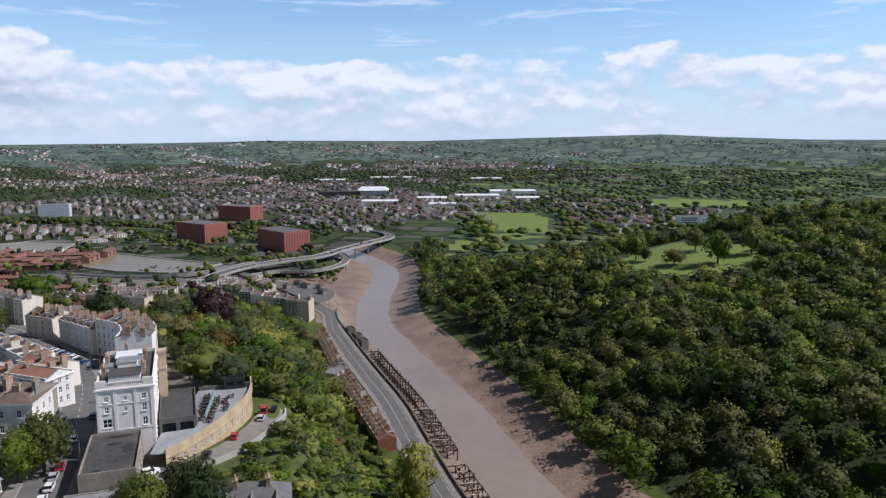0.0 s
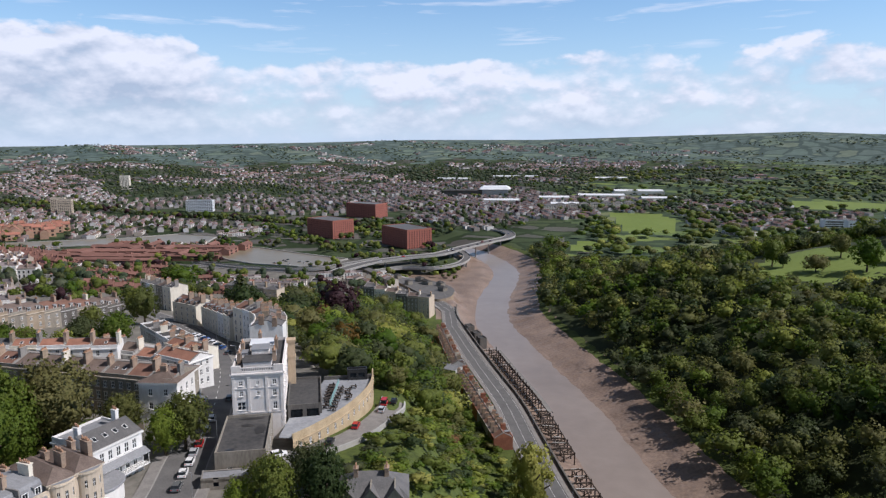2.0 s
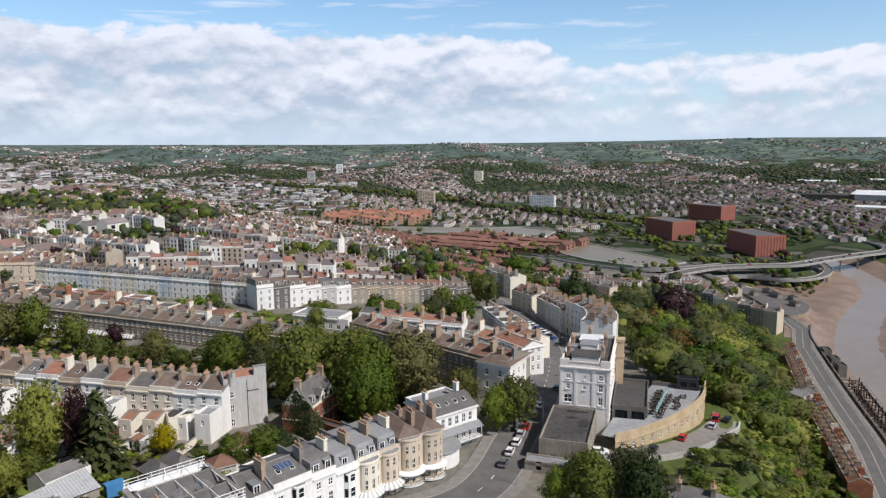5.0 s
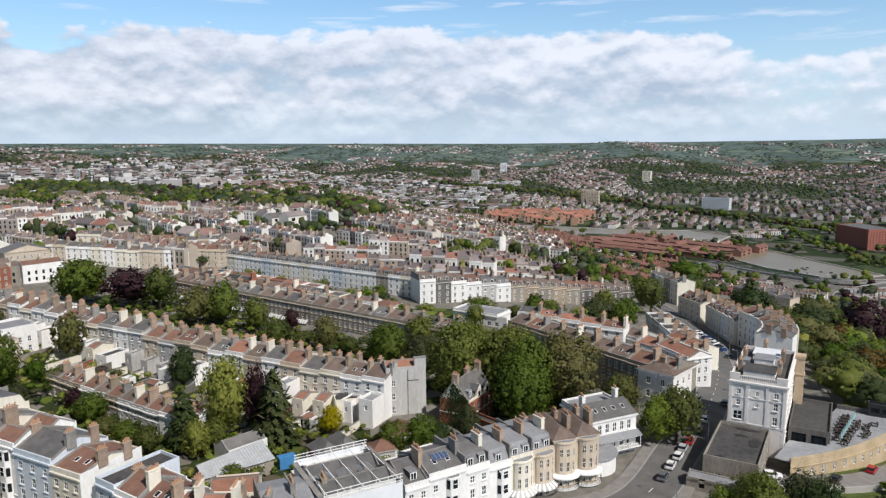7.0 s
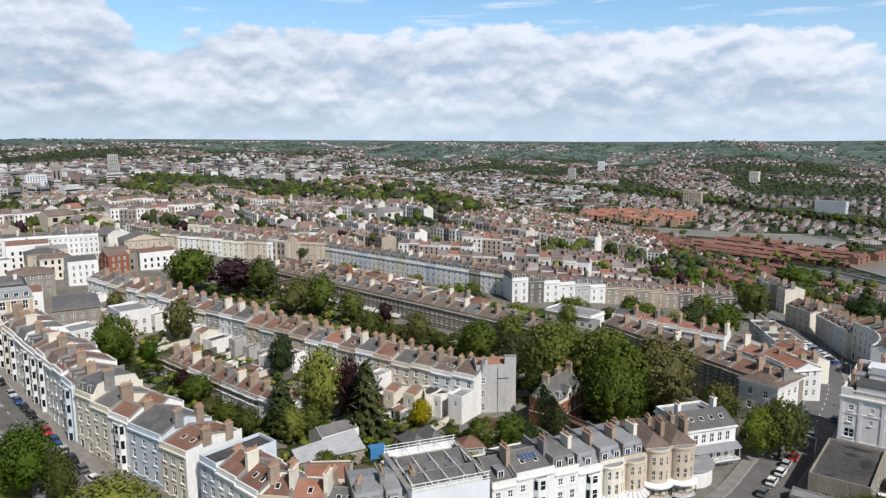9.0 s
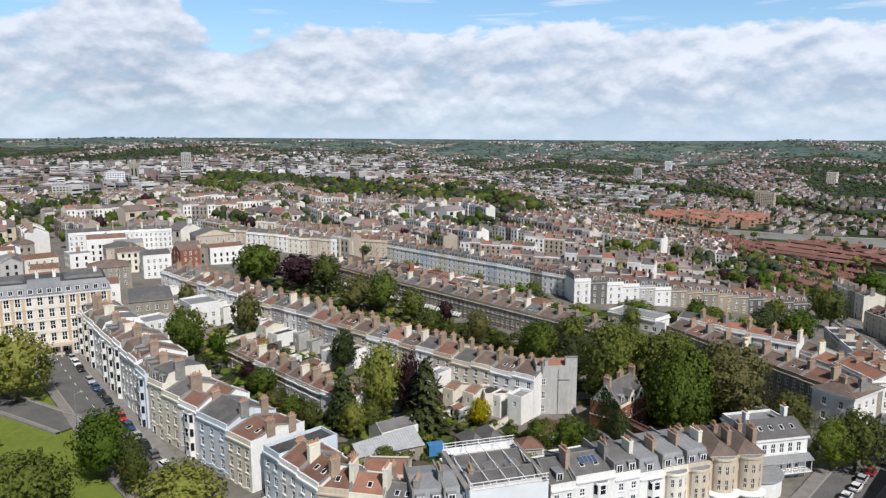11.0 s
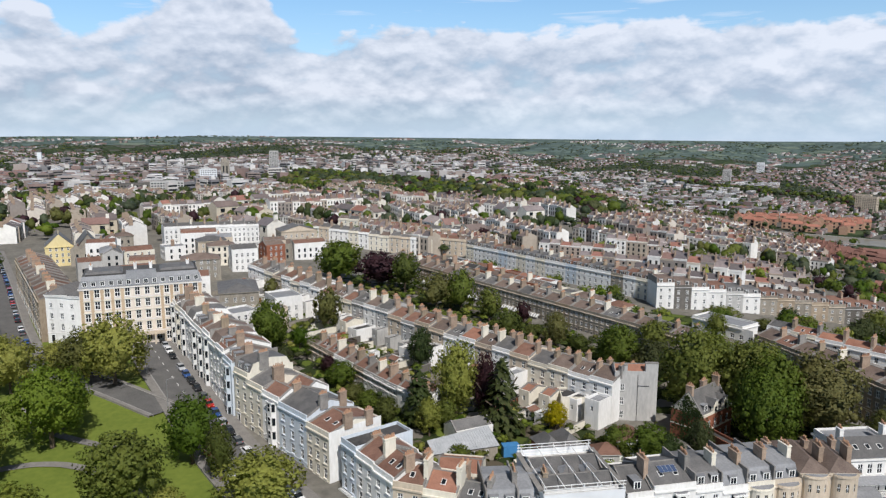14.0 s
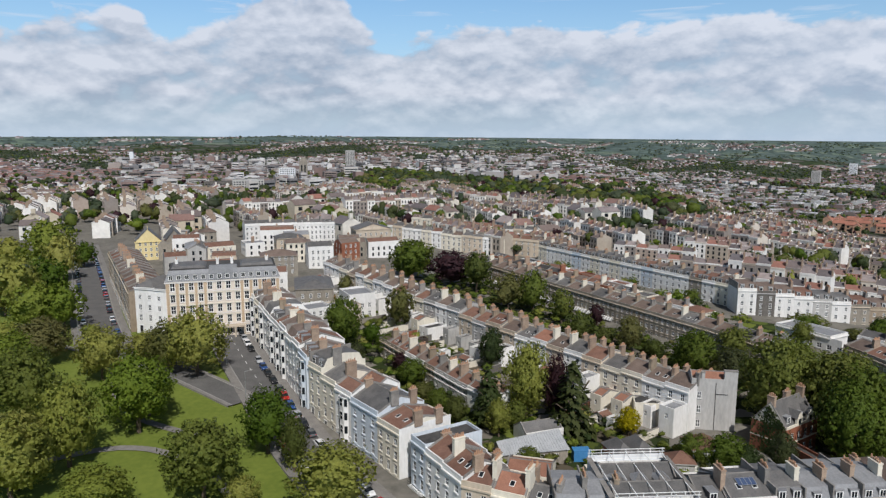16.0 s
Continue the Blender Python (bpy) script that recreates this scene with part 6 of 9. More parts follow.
# end house of the garden terrace with its blank wall
eh = building("end_house", -141, 98.5, 79.6, 66, 10.4, 6, 12.6, "render_grey", "ridge", 1.6, "clay_tile", front=[(1.9, 1.0, 1.0, 1.9), (1.9, 4.6, 1.0, 1.9), (1.9, 8.2, 1.0, 1.7)], label="end house with tall grey rendered wall and orange roof", category="house",
              cornice=False)
part("stack", Build().box(7.4, -0.02, 12.4, 10.42, 0.9, 15.2).box(7.3, -0.12, 15.2, 10.5, 1.0, 15.4, 1).box(2.2, 0.02, 12.5, 3.0, 1.6, 14.6).box(2.1, -0.06, 14.6, 3.1, 1.7, 14.8, 1).mesh("stack", "render_grey", "cement"), eh)
part("downpipe", Build().cyl(5.6, -0.1, 0.0, 12.2, 0.06, 0.06, 6).box(5.5, -0.14, 9.4, 8.4, -0.03, 9.52).mesh("downpipe", "black_paint"), eh, None, "black downpipe")
building("rear_wing", -146, 86.5, 79.8, 66, 9, 7, 5.4, "stucco_cream", "flat", 1, "felt", front=[(4, 1.8, 0.9, 1.5)], label="flat-roofed cream rear wing with parapet", category="house", cornice=False)
bh = building("brick_house", -120.8, 108.7, 79.7, 109, 12.4, 8.4, 7.2, "red_brick", "ridge", 4.9, "slate", front=grid(12.4, 2, 4, 0.9, 3.3, 1.1, 1.8), label="red brick house with cream surrounds and slate roof", category="house",
              trim="stucco_cream", bands=(3.7,), cornice=False, chimneys=[(0.5, 4.2, 4.7, 1.6, 1.6, 4, 0), (7.0, 4.6, 4.5, 1.8, 1.5, 4, 90), (11.8, 4.2, 4.7, 1.6, 1.6, 4, 0)])
for x_ in (4.0, 8.4):
    part("gablet", once("gablet", lambda: Build().box(0, -0.06, -0.2, 2.0, 0.5, 1.7).quad([(-0.15, -0.1, 1.7), (2.15, -0.1, 1.7), (1.0, -0.1, 3.3)]).quad([(-0.15, -0.1, 1.7), (1.0, -0.1, 3.3), (1.0, 3.0, 3.3), (-0.15, 1.6, 1.7)], 1)
                        .quad([(2.15, 1.6, 1.7), (1.0, 3.0, 3.3), (1.0, -0.1, 3.3), (2.15, -0.1, 1.7)], 1).box(0.55, -0.1, 0.1, 1.45, -0.065, 1.5, 2).mesh("gablet", "stucco_cream", "slate", "glass")), bh, pose(x_, 0.1, 7.2), "cream stone gablet")
for x_ in (2.2, 6.9, 11.2):
    part("dormer", dormer_mesh("slate"), bh, pose(x_, 1.0, 7.9))
g = random.Random(90)
iv = Build()
for k in range(1500):      # ivy over the whole gable end
    y_, z_ = g.uniform(0.0, 8.4), g.uniform(-0.5, 11.6)
    if z_ > 7.2 + 4.6 * (1 - abs(y_ - 4.2) / 4.2) or (y_ > 5.4 and g.random() < 0.75):
        continue
    o, r, a = g.uniform(0.05, 0.40), g.uniform(0.18, 0.34), g.uniform(0, 6.28)
    c_, s_ = math.cos(a) * r, math.sin(a) * r
    iv.quad([(-o, y_ - c_, z_ - s_), (-o - g.uniform(-0.15, 0.15), y_ + s_, z_ - c_), (-o, y_ + c_, z_ + s_), (-o - g.uniform(-0.15, 0.15), y_ - s_, z_ + c_)])
part("ivy", iv.mesh("ivy", "leaves_dark"), bh, None, "dark ivy over the gable end")
pz = round(ground_at(-113, 108), 1)
building("garden_passage", -120.2, 106.6, pz, 2, 17, 2.6, 84.6 - pz, "red_brick", "flat", 1, "felt", label="long brick garden passage with a felt roof", category="outbuilding", cornice=False)


def yard(x, y, yaw, w, d, eave, wall, roof, rh, cover, label):
    z = round(ground_at(x, y), 1)
    return building("outbuilding", x, y, z, yaw, w, d, round(eave - z, 2), wall, roof, rh, cover, front=grid(w, 1, max(2, int(w / 3.5)), 0.8, 3, 0.9, 1.3), right=grid(d, 1, 2, 0.8, 3, 0.9, 1.3), label=label, category="outbuilding", cornice=False)


ws = yard(-131.4, 47.5, 87, 14.5, 6.4, 83.6, "grey_stone", None, 1, "lead", "stone workshop under a ribbed pale metal roof")
wz = 83.6 - round(ground_at(-131.4, 47.5), 1)
b = Build()
b.quad([(-0.3, -0.4, wz + 0.1), (14.8, -0.4, wz + 0.1), (14.8, 6.7, wz + 1.9), (-0.3, 4.2, wz + 1.3)], 0)
for k in range(25):
    t_ = k / 24
    part("rib", Build().beam((-0.25 + 15.0 * t_, -0.4, wz + 0.14), (-0.25 + 15.0 * t_, 4.2 + 2.5 * t_, wz + 1.34 + 0.6 * t_), 0.07, 0.07).mesh("rib", "zinc"), ws)
b.quad([(14.5, 0, wz), (14.5, 6.4, wz), (14.5, 6.4, wz + 1.8)], 1).quad([(0, 6.4, wz), (0, 0, wz), (0, 4.0, wz + 1.2)], 1)
part("roof", b.mesh("roof", "zinc", "grey_stone"), ws, None, "ribbed pale metal roof")
yard(-139.6, 56.0, 96, 9.5, 6.5, 83.4, "stucco_white", "ridge", 1.8, "slate", "white store with a dark slate roof")
for k, lab in enumerate(("brick coach house with blue slate roof", "brick coach house with hipped slate roof and skylight")):
    yard(-122.6 - 0.3 * k, 69.4 + 4.7 * k, 88, 4.2, 7.2, 84.6, "red_brick", "hip", 2.1, "slate", lab)
yard(-121.4, 86.2, 80, 6.4, 6.2, 84.8, "stucco_white", "hip", 2.3, "tile_brown", "small white cottage with steep brown tiles")
yard(-120.6, 80.4, 70, 5.0, 4.6, 83.0, "render_grey", "hip", 1.8, "tile_brown", "low outbuilding with brown tiled roof")
yard(-122.0, 44.5, 60, 9.0, 9.0, 84.2, "stucco_cream", "ridge", 1.6, "clay_tile", "low rear building with red tiles")
yard(-119.5, 62.0, 84, 6.0, 4.5, 82.6, "stucco_cream", "flat", 1.0, "lead", "small flat-roofed yard building")
cz = round(ground_at(-133, 66), 1)
tagged(new("storage_container", Build().box(-1.8, -1.1, 0, 1.8, 1.1, 2.4, 0).box(-1.85, -1.15, 2.4, 1.85, 1.15, 2.5, 0).box(-1.2, -1.14, 0.1, -0.05, -1.1, 2.2, 0).box(0.05, -1.14, 0.1, 1.2, -1.1, 2.2, 0).mesh("storage_container", "blue_paint")), "blue painted steel store in a yard", "container").matrix_world = pose(-131.8, 65.6, cz, 0, 0, 80)

# mixed buildings round the top of the terraces
g = random.Random(44)
for k in range(34):
    bx, by = g.uniform(-436, -318), g.uniform(-52, 118)
    if by > 0.30 * (bx + 302) + 52 + 30 or (bx > -345 and by > 20) or (-412 < bx < -386 and -20 < by < 75):
        continue
    ww, dd, hh = g.uniform(9, 18), g.uniform(8, 12), g.choice((6.5, 8, 9.5, 11))
    wl = g.choice(["stucco_white", "stucco_white", "stucco_cream", "grey_stone", "bath_stone", "render_grey"])
    building("town_house", bx, by, round(ground_at(bx, by), 1), 95 + g.choice((0, 90)) + g.uniform(-8, 8), ww, dd, hh, wl, g.choice(["ridge", "ridge", "hip", "flat", "valley"]), 2.0, g.choice(["slate", "slate_brown", "tile_brown", "lead"]),
             front=grid(ww, int(hh / 3), max(2, int(ww / 3)), 0.9, 3.0), left=grid(dd, int(hh / 3), 2, 0.9, 3.0), right=grid(dd, int(hh / 3), 2, 0.9, 3.0), back=grid(ww, int(hh / 3), max(2, int(ww / 3)), 0.9, 3.0),
             label=f"mixed {'white' if 'white' in wl else 'stone'} building near the top of the town", category="house", cornice=False, panes=True, group="upper town buildings", chimneys=[(ww * 0.5, dd * 0.5, 1.2, 1.6, 1.4, 4, 0)])

# walls between the back gardens, and sheds against them
g = random.Random(71)
for k in range(26):
    t_ = (k + 0.5) / 26
    x0, y0 = -302 + 163 * t_, 26 + 70.5 * t_
    ln = g.uniform(11, 19)
    if x0 > -176 and ln > 12:
        ln = 11
    b = Build().box(-0.15, -6.5 - ln, -3, 0.15, -6.4, 1.9).box(-0.2, -6.5 - ln, 1.9, 0.2, -6.4, 2.0, 1)
    w_ = new("garden_wall", b.mesh("garden_wall", g.choice(["grey_stone", "red_brick", "stucco_cream", "dark_stone"]), "cement"))
    w_.matrix_world = pose(x0, y0, round(ground_at(x0 + 5, y0 - 12), 2), 0, 0, 23.4)
    tagged(w_, "old masonry wall between back gardens", kind="structure")
    if g.random() < 0.55:
        ww, dd = g.uniform(2.2, 3.6), g.uniform(2.0, 3.2)
        sx, sy = x0 + 4.5, y0 - 8 - g.uniform(3, 9)
        building("garden_shed", round(sx, 1), round(sy, 1), round(ground_at(sx, sy), 1), 23 + g.choice((0, 90)), round(ww, 1), round(dd, 1), 2.3, g.choice(["timber_dark", "render_grey", "stucco_white"]), g.choice(["gable", "flat"]), 0.7,
                 g.choice(["felt", "tile_brown", "lead"]), front=[(ww / 2, 0.3, 0.8, 1.7)], label="small shed standing in a back garden", category="shed", cornice=False, panes=True, group="garden sheds", found=1.5)

# low buildings and yards behind the stone terrace
terrace((-338, 114.5), (-214, 152), 8.5, 7, ["stucco_white", "red_brick", "render_grey", "stucco_cream", "grey_stone"], ["tile_brown", "slate", "felt", "slate_brown"], 51, "mews row", "mews house behind the stone terrace", eave=(88.8, 87.0),
        storeys=3, bays=2, top=0.3, step=2.7, roof=["ridge", "flat", "hip"], rh=1.6, chimneys=[0, 1], door=False)
terrace((-330, 127), (-262, 148), 9.5, 6, ["stucco_white", "render_grey", "red_brick"], ["tile_brown", "clay_tile", "felt"], 52, "mews row", "mews house behind the stone terrace", eave=(87.6, 87.0),
        storeys=2, bays=2, top=0.6, step=3.0, roof=["ridge", "flat"], rh=1.4, chimneys=0, door=False)

# ---------------------------------------------------------------- the white hotel on the cliff, with its terrace
HZ = 78.0
hotel = building("hotel", -77.0, 149.3, HZ, 20.3, 12.0, 27, 17.4, "stucco_warm", None, front=[(2.1, 8.2, 1.9, 2.0), (2.1, 11.6, 0.9, 1.3), (2.1, 14.2, 0.9, 1.2), (6.0, 11.6, 0.7, 1.0), (6.0, 14.2, 0.7, 1.0), (9.9, 8.0, 1.0, 1.9), (9.9, 11.4, 1.0, 1.7), (9.9, 14.2, 1.0, 1.3)],
                 right=grid(27, 5, 7, 1.6, 3.3, 1.0, 1.8, 1.2), label="tall white stucco hotel on the cliff edge", category="hotel", quoins=True, bands=(7.3, 13.4), trim="stucco_warm")
b = Build()
b.quad([(0.3, 0.3, 0.05), (11.7, 0.3, 0.05), (11.7, 26.7, 0.05), (0.3, 26.7, 0.05)], 1)
for a in ((0, 26.7, 12.0, 27), (0, 0.3, 0.3, 26.7), (11.7, 0.3, 12.0, 26.7)):
    b.box(a[0], a[1], 0, a[2], a[3], 0.9, 0)
# front parapet: corner blocks and a low balustrade between
b.box(0, 0, 0, 12.0, 0.3, 0.35, 0).box(2.2, 0, 1.0, 9.8, 0.3, 1.25, 0)
for k in range(18):
    b.box(2.35 + k * 0.42, 0.06, 0.35, 2.55 + k * 0.42, 0.24, 1.0, 0)
b.box(0.0, -0.04, 0.35, 2.2, 0.5, 1.7, 0).box(9.8, -0.04, 0.35, 12.0, 0.5, 1.7, 0)
part("roof", b.mesh("roof", "stucco_warm", "felt"), hotel, pose(0, 0, 17.4))
for x0, y0, x1, y1, hh, m_ in ((2.0, 3, 8.6, 9, 1.5, "felt"), (3.4, 11, 7.6, 16, 2.2, "lead"), (2.4, 18, 8.4, 24, 1.4, "roof_white"), (8.0, 11, 9.4, 14, 1.0, "steel"), (0.9, 12, 2.4, 15, 1.2, "lead"), (4.4, 9.4, 6.4, 10.6, 0.9, "steel")):
    part("roof_housing", Build().box(x0, y0, 0, x1, y1, hh, 0).box(x0 - 0.15, y0 - 0.15, hh, x1 + 0.15, y1 + 0.15, hh + 0.12, 1).mesh("roof_housing", "stucco_warm", m_), hotel, pose(0.5, 0, 17.44))
for cx, cy in ((1.2, 8), (9.6, 9), (1.2, 17), (9.6, 19), (5, 25.8)):
    part("chimney", chimney_mesh(2.0, 1.6, 5, "chimney_stone"), hotel, pose(cx, cy, 18.4))
for px_ in (0.4, 3.9, 8.1, 11.6):
    part("pilaster", once("pilaster", lambda: Build().box(-0.33, -0.14, 7.6, 0.33, -0.002, 17.0).box(-0.42, -0.2, 16.2, 0.42, -0.002, 16.6).mesh("pilaster", "stucco_warm")), hotel, pose(px_, 0, 0))
shaft = Build()
shaft.box(-1.0, -1.2, -16, 1.0, 1.2, 12.5).box(-1.2, -1.4, 12.5, 1.2, 1.4, 13.2).box(-1.15, -1.35, 8.2, 1.15, 1.35, 8.6)
part("chimney_shaft", shaft.mesh("chimney_shaft", "honey_stone"), hotel, pose(13.2, 25, 5.0), "tall honey stone chimney shaft")

ball = building("ballroom", -71.4, 129.3, 77.5, 19.5, 10.6, 20.4, 7.0, "grey_stone", "flat", 1, "felt", right=grid(20, 1, 4, 3.0, 3, 1.3, 2.4), front=[(3, 2, 1.2, 2.2), (8, 2, 1.2, 2.2)],
                label="flat black-roofed hall with stained puddled felt", category="building", cornice=False)
g = random.Random(12)
for x_, y_, rx, ry in ((8.2, 12.0, 1.5, 2.6), (5.4, 15.0, 1.6, 0.9), (6.0, 18.9, 3.6, 0.8), (3.0, 2.0, 1.2, 0.6)):
    rim_ = [(x_ + rx * g.uniform(0.65, 1.1) * math.cos(k * 0.393), y_ + ry * g.uniform(0.6, 1.1) * math.sin(k * 0.393), 0.137) for k in range(16)]
    part("puddle", Build().quad(rim_).mesh("puddle", "wet_felt"), ball, pose(0, 0, 7.0), "dark wet stain")
lz = round(ground_at(-68, 124), 1)
building("yard_store", -71.4, 123.2, lz, 19.5, 10.4, 5.3, 81.4 - lz, "grey_stone", "ridge", 1.2, "lead", front=[(3, 0.6, 1.1, 2.0), (7, 0.8, 1.4, 1.2)], label="low stone store with a patched grey roof", category="outbuilding", cornice=False, panes=True)
building("glazed_hall", -67.5, 159.5, 77.0, 20.3, 8.5, 21, 6.6, "dark_stone", "flat", 1, "felt", front=[(2.2, 3.4, 3.0, 2.6), (6.2, 3.4, 3.0, 2.6)], right=grid(21, 1, 5, 3.4, 3, 3.2, 2.6), label="grey flat-roofed dining hall with glass sides", category="building",
         cornice=False, panes=True)

# the curved terrace: a stone front with windows below, tables above
TERR = smooth_line([(-61, 146.5), (-58, 153), (-54.8, 163), (-52.8, 175), (-53, 186), (-55.8, 197.5)], 6)
tp, ts_ = fill(TERR, 1.6)
tn = normals(tp)
TZ = 81.6
terr = tagged(new("terrace_building"), "curved honey stone terrace building with roof deck", "terrace")
terr.matrix_world = pose(0, 0, 0)
w_, deck, par = Build(), Build(), Build()
for i in range(len(tp) - 1):
    (x0, y0), (x1, y1) = tp[i], tp[i + 1]
    q = Build()
    L_ = math.hypot(x1 - x0, y1 - y0)
    holed(q, L_, -14, 0, [(L_ / 2, -3.3, 0.85, 1.7)] if i % 2 else [])
    q.box(0, -0.18, -1.2, L_, -0.002, -0.95, 0)
    M = pose(x0, y0, TZ, 0, 0, math.degrees(math.atan2(y1 - y0, x1 - x0)))
    n = len(w_.v)
    w_.v += [tuple(M @ Vector(v)) for v in q.v]
    w_.f += [tuple(n + k for k in f) for f in q.f]
    w_.m += q.m
    if i % 2:
        part("window", window_mesh(0.85, 1.7), terr, M @ pose(L_ / 2, 0.1, -3.3))
    a0, a1 = tp[i] - tn[i] * 0.0, tp[i + 1]
    p0, p1 = tp[i] - tn[i] * 0.35, tp[i + 1] - tn[i + 1] * 0.35
    par.quad([(*a0, TZ + 1.0), (*a1, TZ + 1.0), (*p1, TZ + 1.0), (*p0, TZ + 1.0)])
    par.quad([(*a0, TZ), (*a1, TZ), (*a1, TZ + 1.0), (*a0, TZ + 1.0)])
    par.quad([(*p1, TZ), (*p0, TZ), (*p0, TZ + 1.0), (*p1, TZ + 1.0)])
deck.v = [(*p, TZ) for p in tp[::-1] if p[1] < 191] + [(-64.5, 146.5, TZ), (-66.5, 158, TZ), (-59.5, 161, TZ), (-66.8, 181, TZ), (-67.4, 186.4, TZ)]
deck.f, deck.m = [tuple(range(len(deck.v)))[::-1]], [0]
part("wall", w_.mesh("wall", "terrace_stone"), terr)
part("parapet", par.mesh("parapet", "terrace_stone"), terr)
part("deck", deck.mesh("deck", "deck_lead"), terr, None, "grey lead-coloured roof deck")
back_wall = Build()
for (ax, ay), (bx, by) in (((-54.0, 191.0), (-67.4, 186.4)),):
    back_wall.beam((ax, ay, TZ - 1.5), (bx, by, TZ - 1.5), 0.5, 5)
part("end_wall", back_wall.mesh("end_wall", "dark_stone"), terr)
building("bar_pavilion", -60.5, 187.0, TZ, 19.5, 5.6, 2.4, 2.5, "black_paint", "flat", 1, "felt", front=[(1.6, 0.8, 1.8, 1.3), (4.0, 0.8, 1.8, 1.3)], label="low dark bar hut on the roof terrace", category="pavilion", cornice=False, panes=True, found=0.2)


def table_mesh():
    b = Build()
    b.box(-0.9, -0.4, 0.70, 0.9, 0.4, 0.76, 0)
    for x in (-0.7, 0.62):
        b.box(x, -0.35, 0, x + 0.08, 0.35, 0.70, 0)
    return b.mesh("tabletop", "timber_dark")


def chair_mesh():
    b = Build()
    b.box(-0.22, -0.22, 0.40, 0.22, 0.22, 0.46).box(-0.22, 0.18, 0.46, 0.22, 0.23, 0.88)
    for x in (-0.2, 0.16):
        for y in (-0.2, 0.16):
            b.box(x, y, 0, x + 0.04, y + 0.04, 0.40)
    return b.mesh("chair", "black_paint")


def parasol(x, y, z):
    root = tagged(new("parasol"), "closed pale blue-green parasol", "parasol", "terrace parasols")
    root.matrix_world = pose(x, y, z)
    part("pole", once("pp", lambda: Build().cyl(0, 0, 0.1, 2.6, 0.03, 0.03).mesh("pole", "white_paint")), root)
    part("canopy", once("pc", lambda: Build().cyl(0, 0, 1.1, 2.5, 0.32, 0.06, 8).mesh("canopy", "parasol_cloth")), root)
    part("base", once("pb", lambda: Build().cyl(0, 0, 0, 0.1, 0.3, 0.28, 8).mesh("base", "black_paint")), root)


mat("parasol_cloth", (0.28, 0.46, 0.46), (0.36, 0.55, 0.54), 2.0)
g = random.Random(77)
for row, (x0, y0, n) in enumerate(((-61.4, 171.0, 6), (-59.6, 165.5, 8), (-57.2, 164.5, 8), (-55.6, 172.5, 5))):
    for k in range(n):
        x, y = x0 - 0.19 * k * 2.1 + g.uniform(-0.2, 0.2) + (g.uniform(-1.2, 0.4) if row == 3 else 0), y0 + k * 2.1 + g.uniform(-0.3, 0.3)
        t = tagged(new("picnic_table", once("tb", table_mesh)), "dark wooden table on the roof terrace", "table", "terrace tables")
        t.matrix_world = pose(x, y, TZ, 0, 0, g.uniform(0, 30))
        for s_ in (-1, 1):
            c = tagged(new("chair", once("ch", chair_mesh)), "black terrace chair beside a table", "chair", "terrace chairs")
            c.matrix_world = pose(x + g.uniform(-0.3, 0.3), y + s_ * 0.85, TZ, 0, 0, (90 - 90 * s_) + g.uniform(-20, 20))
for k in range(9):
    parasol(-58.4 - k * 0.37, 165.5 + k * 1.95, TZ)


# ---------------------------------------------------------------- the former grand hotel on the green
GX, GY = -228.5, -29.0
gh = building("grand_hotel", GX, GY, 86.3, 92, 34.5, 16, 18.5, "hotel_stone", None, front=grid(34.5, 5, 12, 0.9, 3.65, 1.45, 2.5, 0.6), right=grid(16, 5, 5, 0.9, 3.65, 1.3, 2.4), left=grid(16, 4, 4, 4.6, 3.65, 1.3, 2.4),
              label="grand pale stone hotel with grey mansard roof", category="hotel", bands=(3.9, 7.6, 14.9), trim="stucco_warm", group="")
b = Build()
w, d = 34.5, 16
b.quad([(-0.2, -0.2, 0), (w + 0.2, -0.2, 0), (w - 1.0, 1.0, 3.4), (1.0, 1.0, 3.4)], 0)
b.quad([(w + 0.2, -0.2, 0), (w + 0.2, d + 0.2, 0), (w - 1.0, d - 1.0, 3.4), (w - 1.0, 1.0, 3.4)], 0)
b.quad([(w + 0.2, d + 0.2, 0), (-0.2, d + 0.2, 0), (1.0, d - 1.0, 3.4), (w - 1.0, d - 1.0, 3.4)], 0)
b.quad([(-0.2, d + 0.2, 0), (-0.2, -0.2, 0), (1.0, 1.0, 3.4), (1.0, d - 1.0, 3.4)], 0)
b.box(1.0, 1.0, 3.4, w - 1.0, d - 1.0, 3.55, 1)
b.box(1.6, 3.0, 3.55, 12.0, d - 3, 4.2, 2, 0.8).box(w - 12.0, 3.0, 3.55, w - 1.6, d - 3, 4.2, 2, 0.8)
b.box(12.6, -0.3, 0.0, 21.9, 3, 4.4, 0, 0.5)
part("roof", b.mesh("roof", "lead", "felt", "slate"), gh, pose(0, 0, 18.5), "grey-blue leaded mansard")
for i in range(14):
    part("dormer", dormer_mesh("lead"), gh, pose(1.6 + (w - 3.2) * i / 13, -0.42 if 4 < i < 9 else -0.1, 19.0))
for k in range(13):
    if k not in (5, 6, 7):
        part("pilaster", once("gh_pilaster", lambda: Build().box(-0.42, -0.16, 4.2, 0.42, -0.002, 17.9).box(-0.55, -0.24, 17.0, 0.55, -0.002, 17.5).mesh("pilaster", "honey_stone")), gh, pose(0.6 + (w - 1.2) * k / 12, 0, 0))
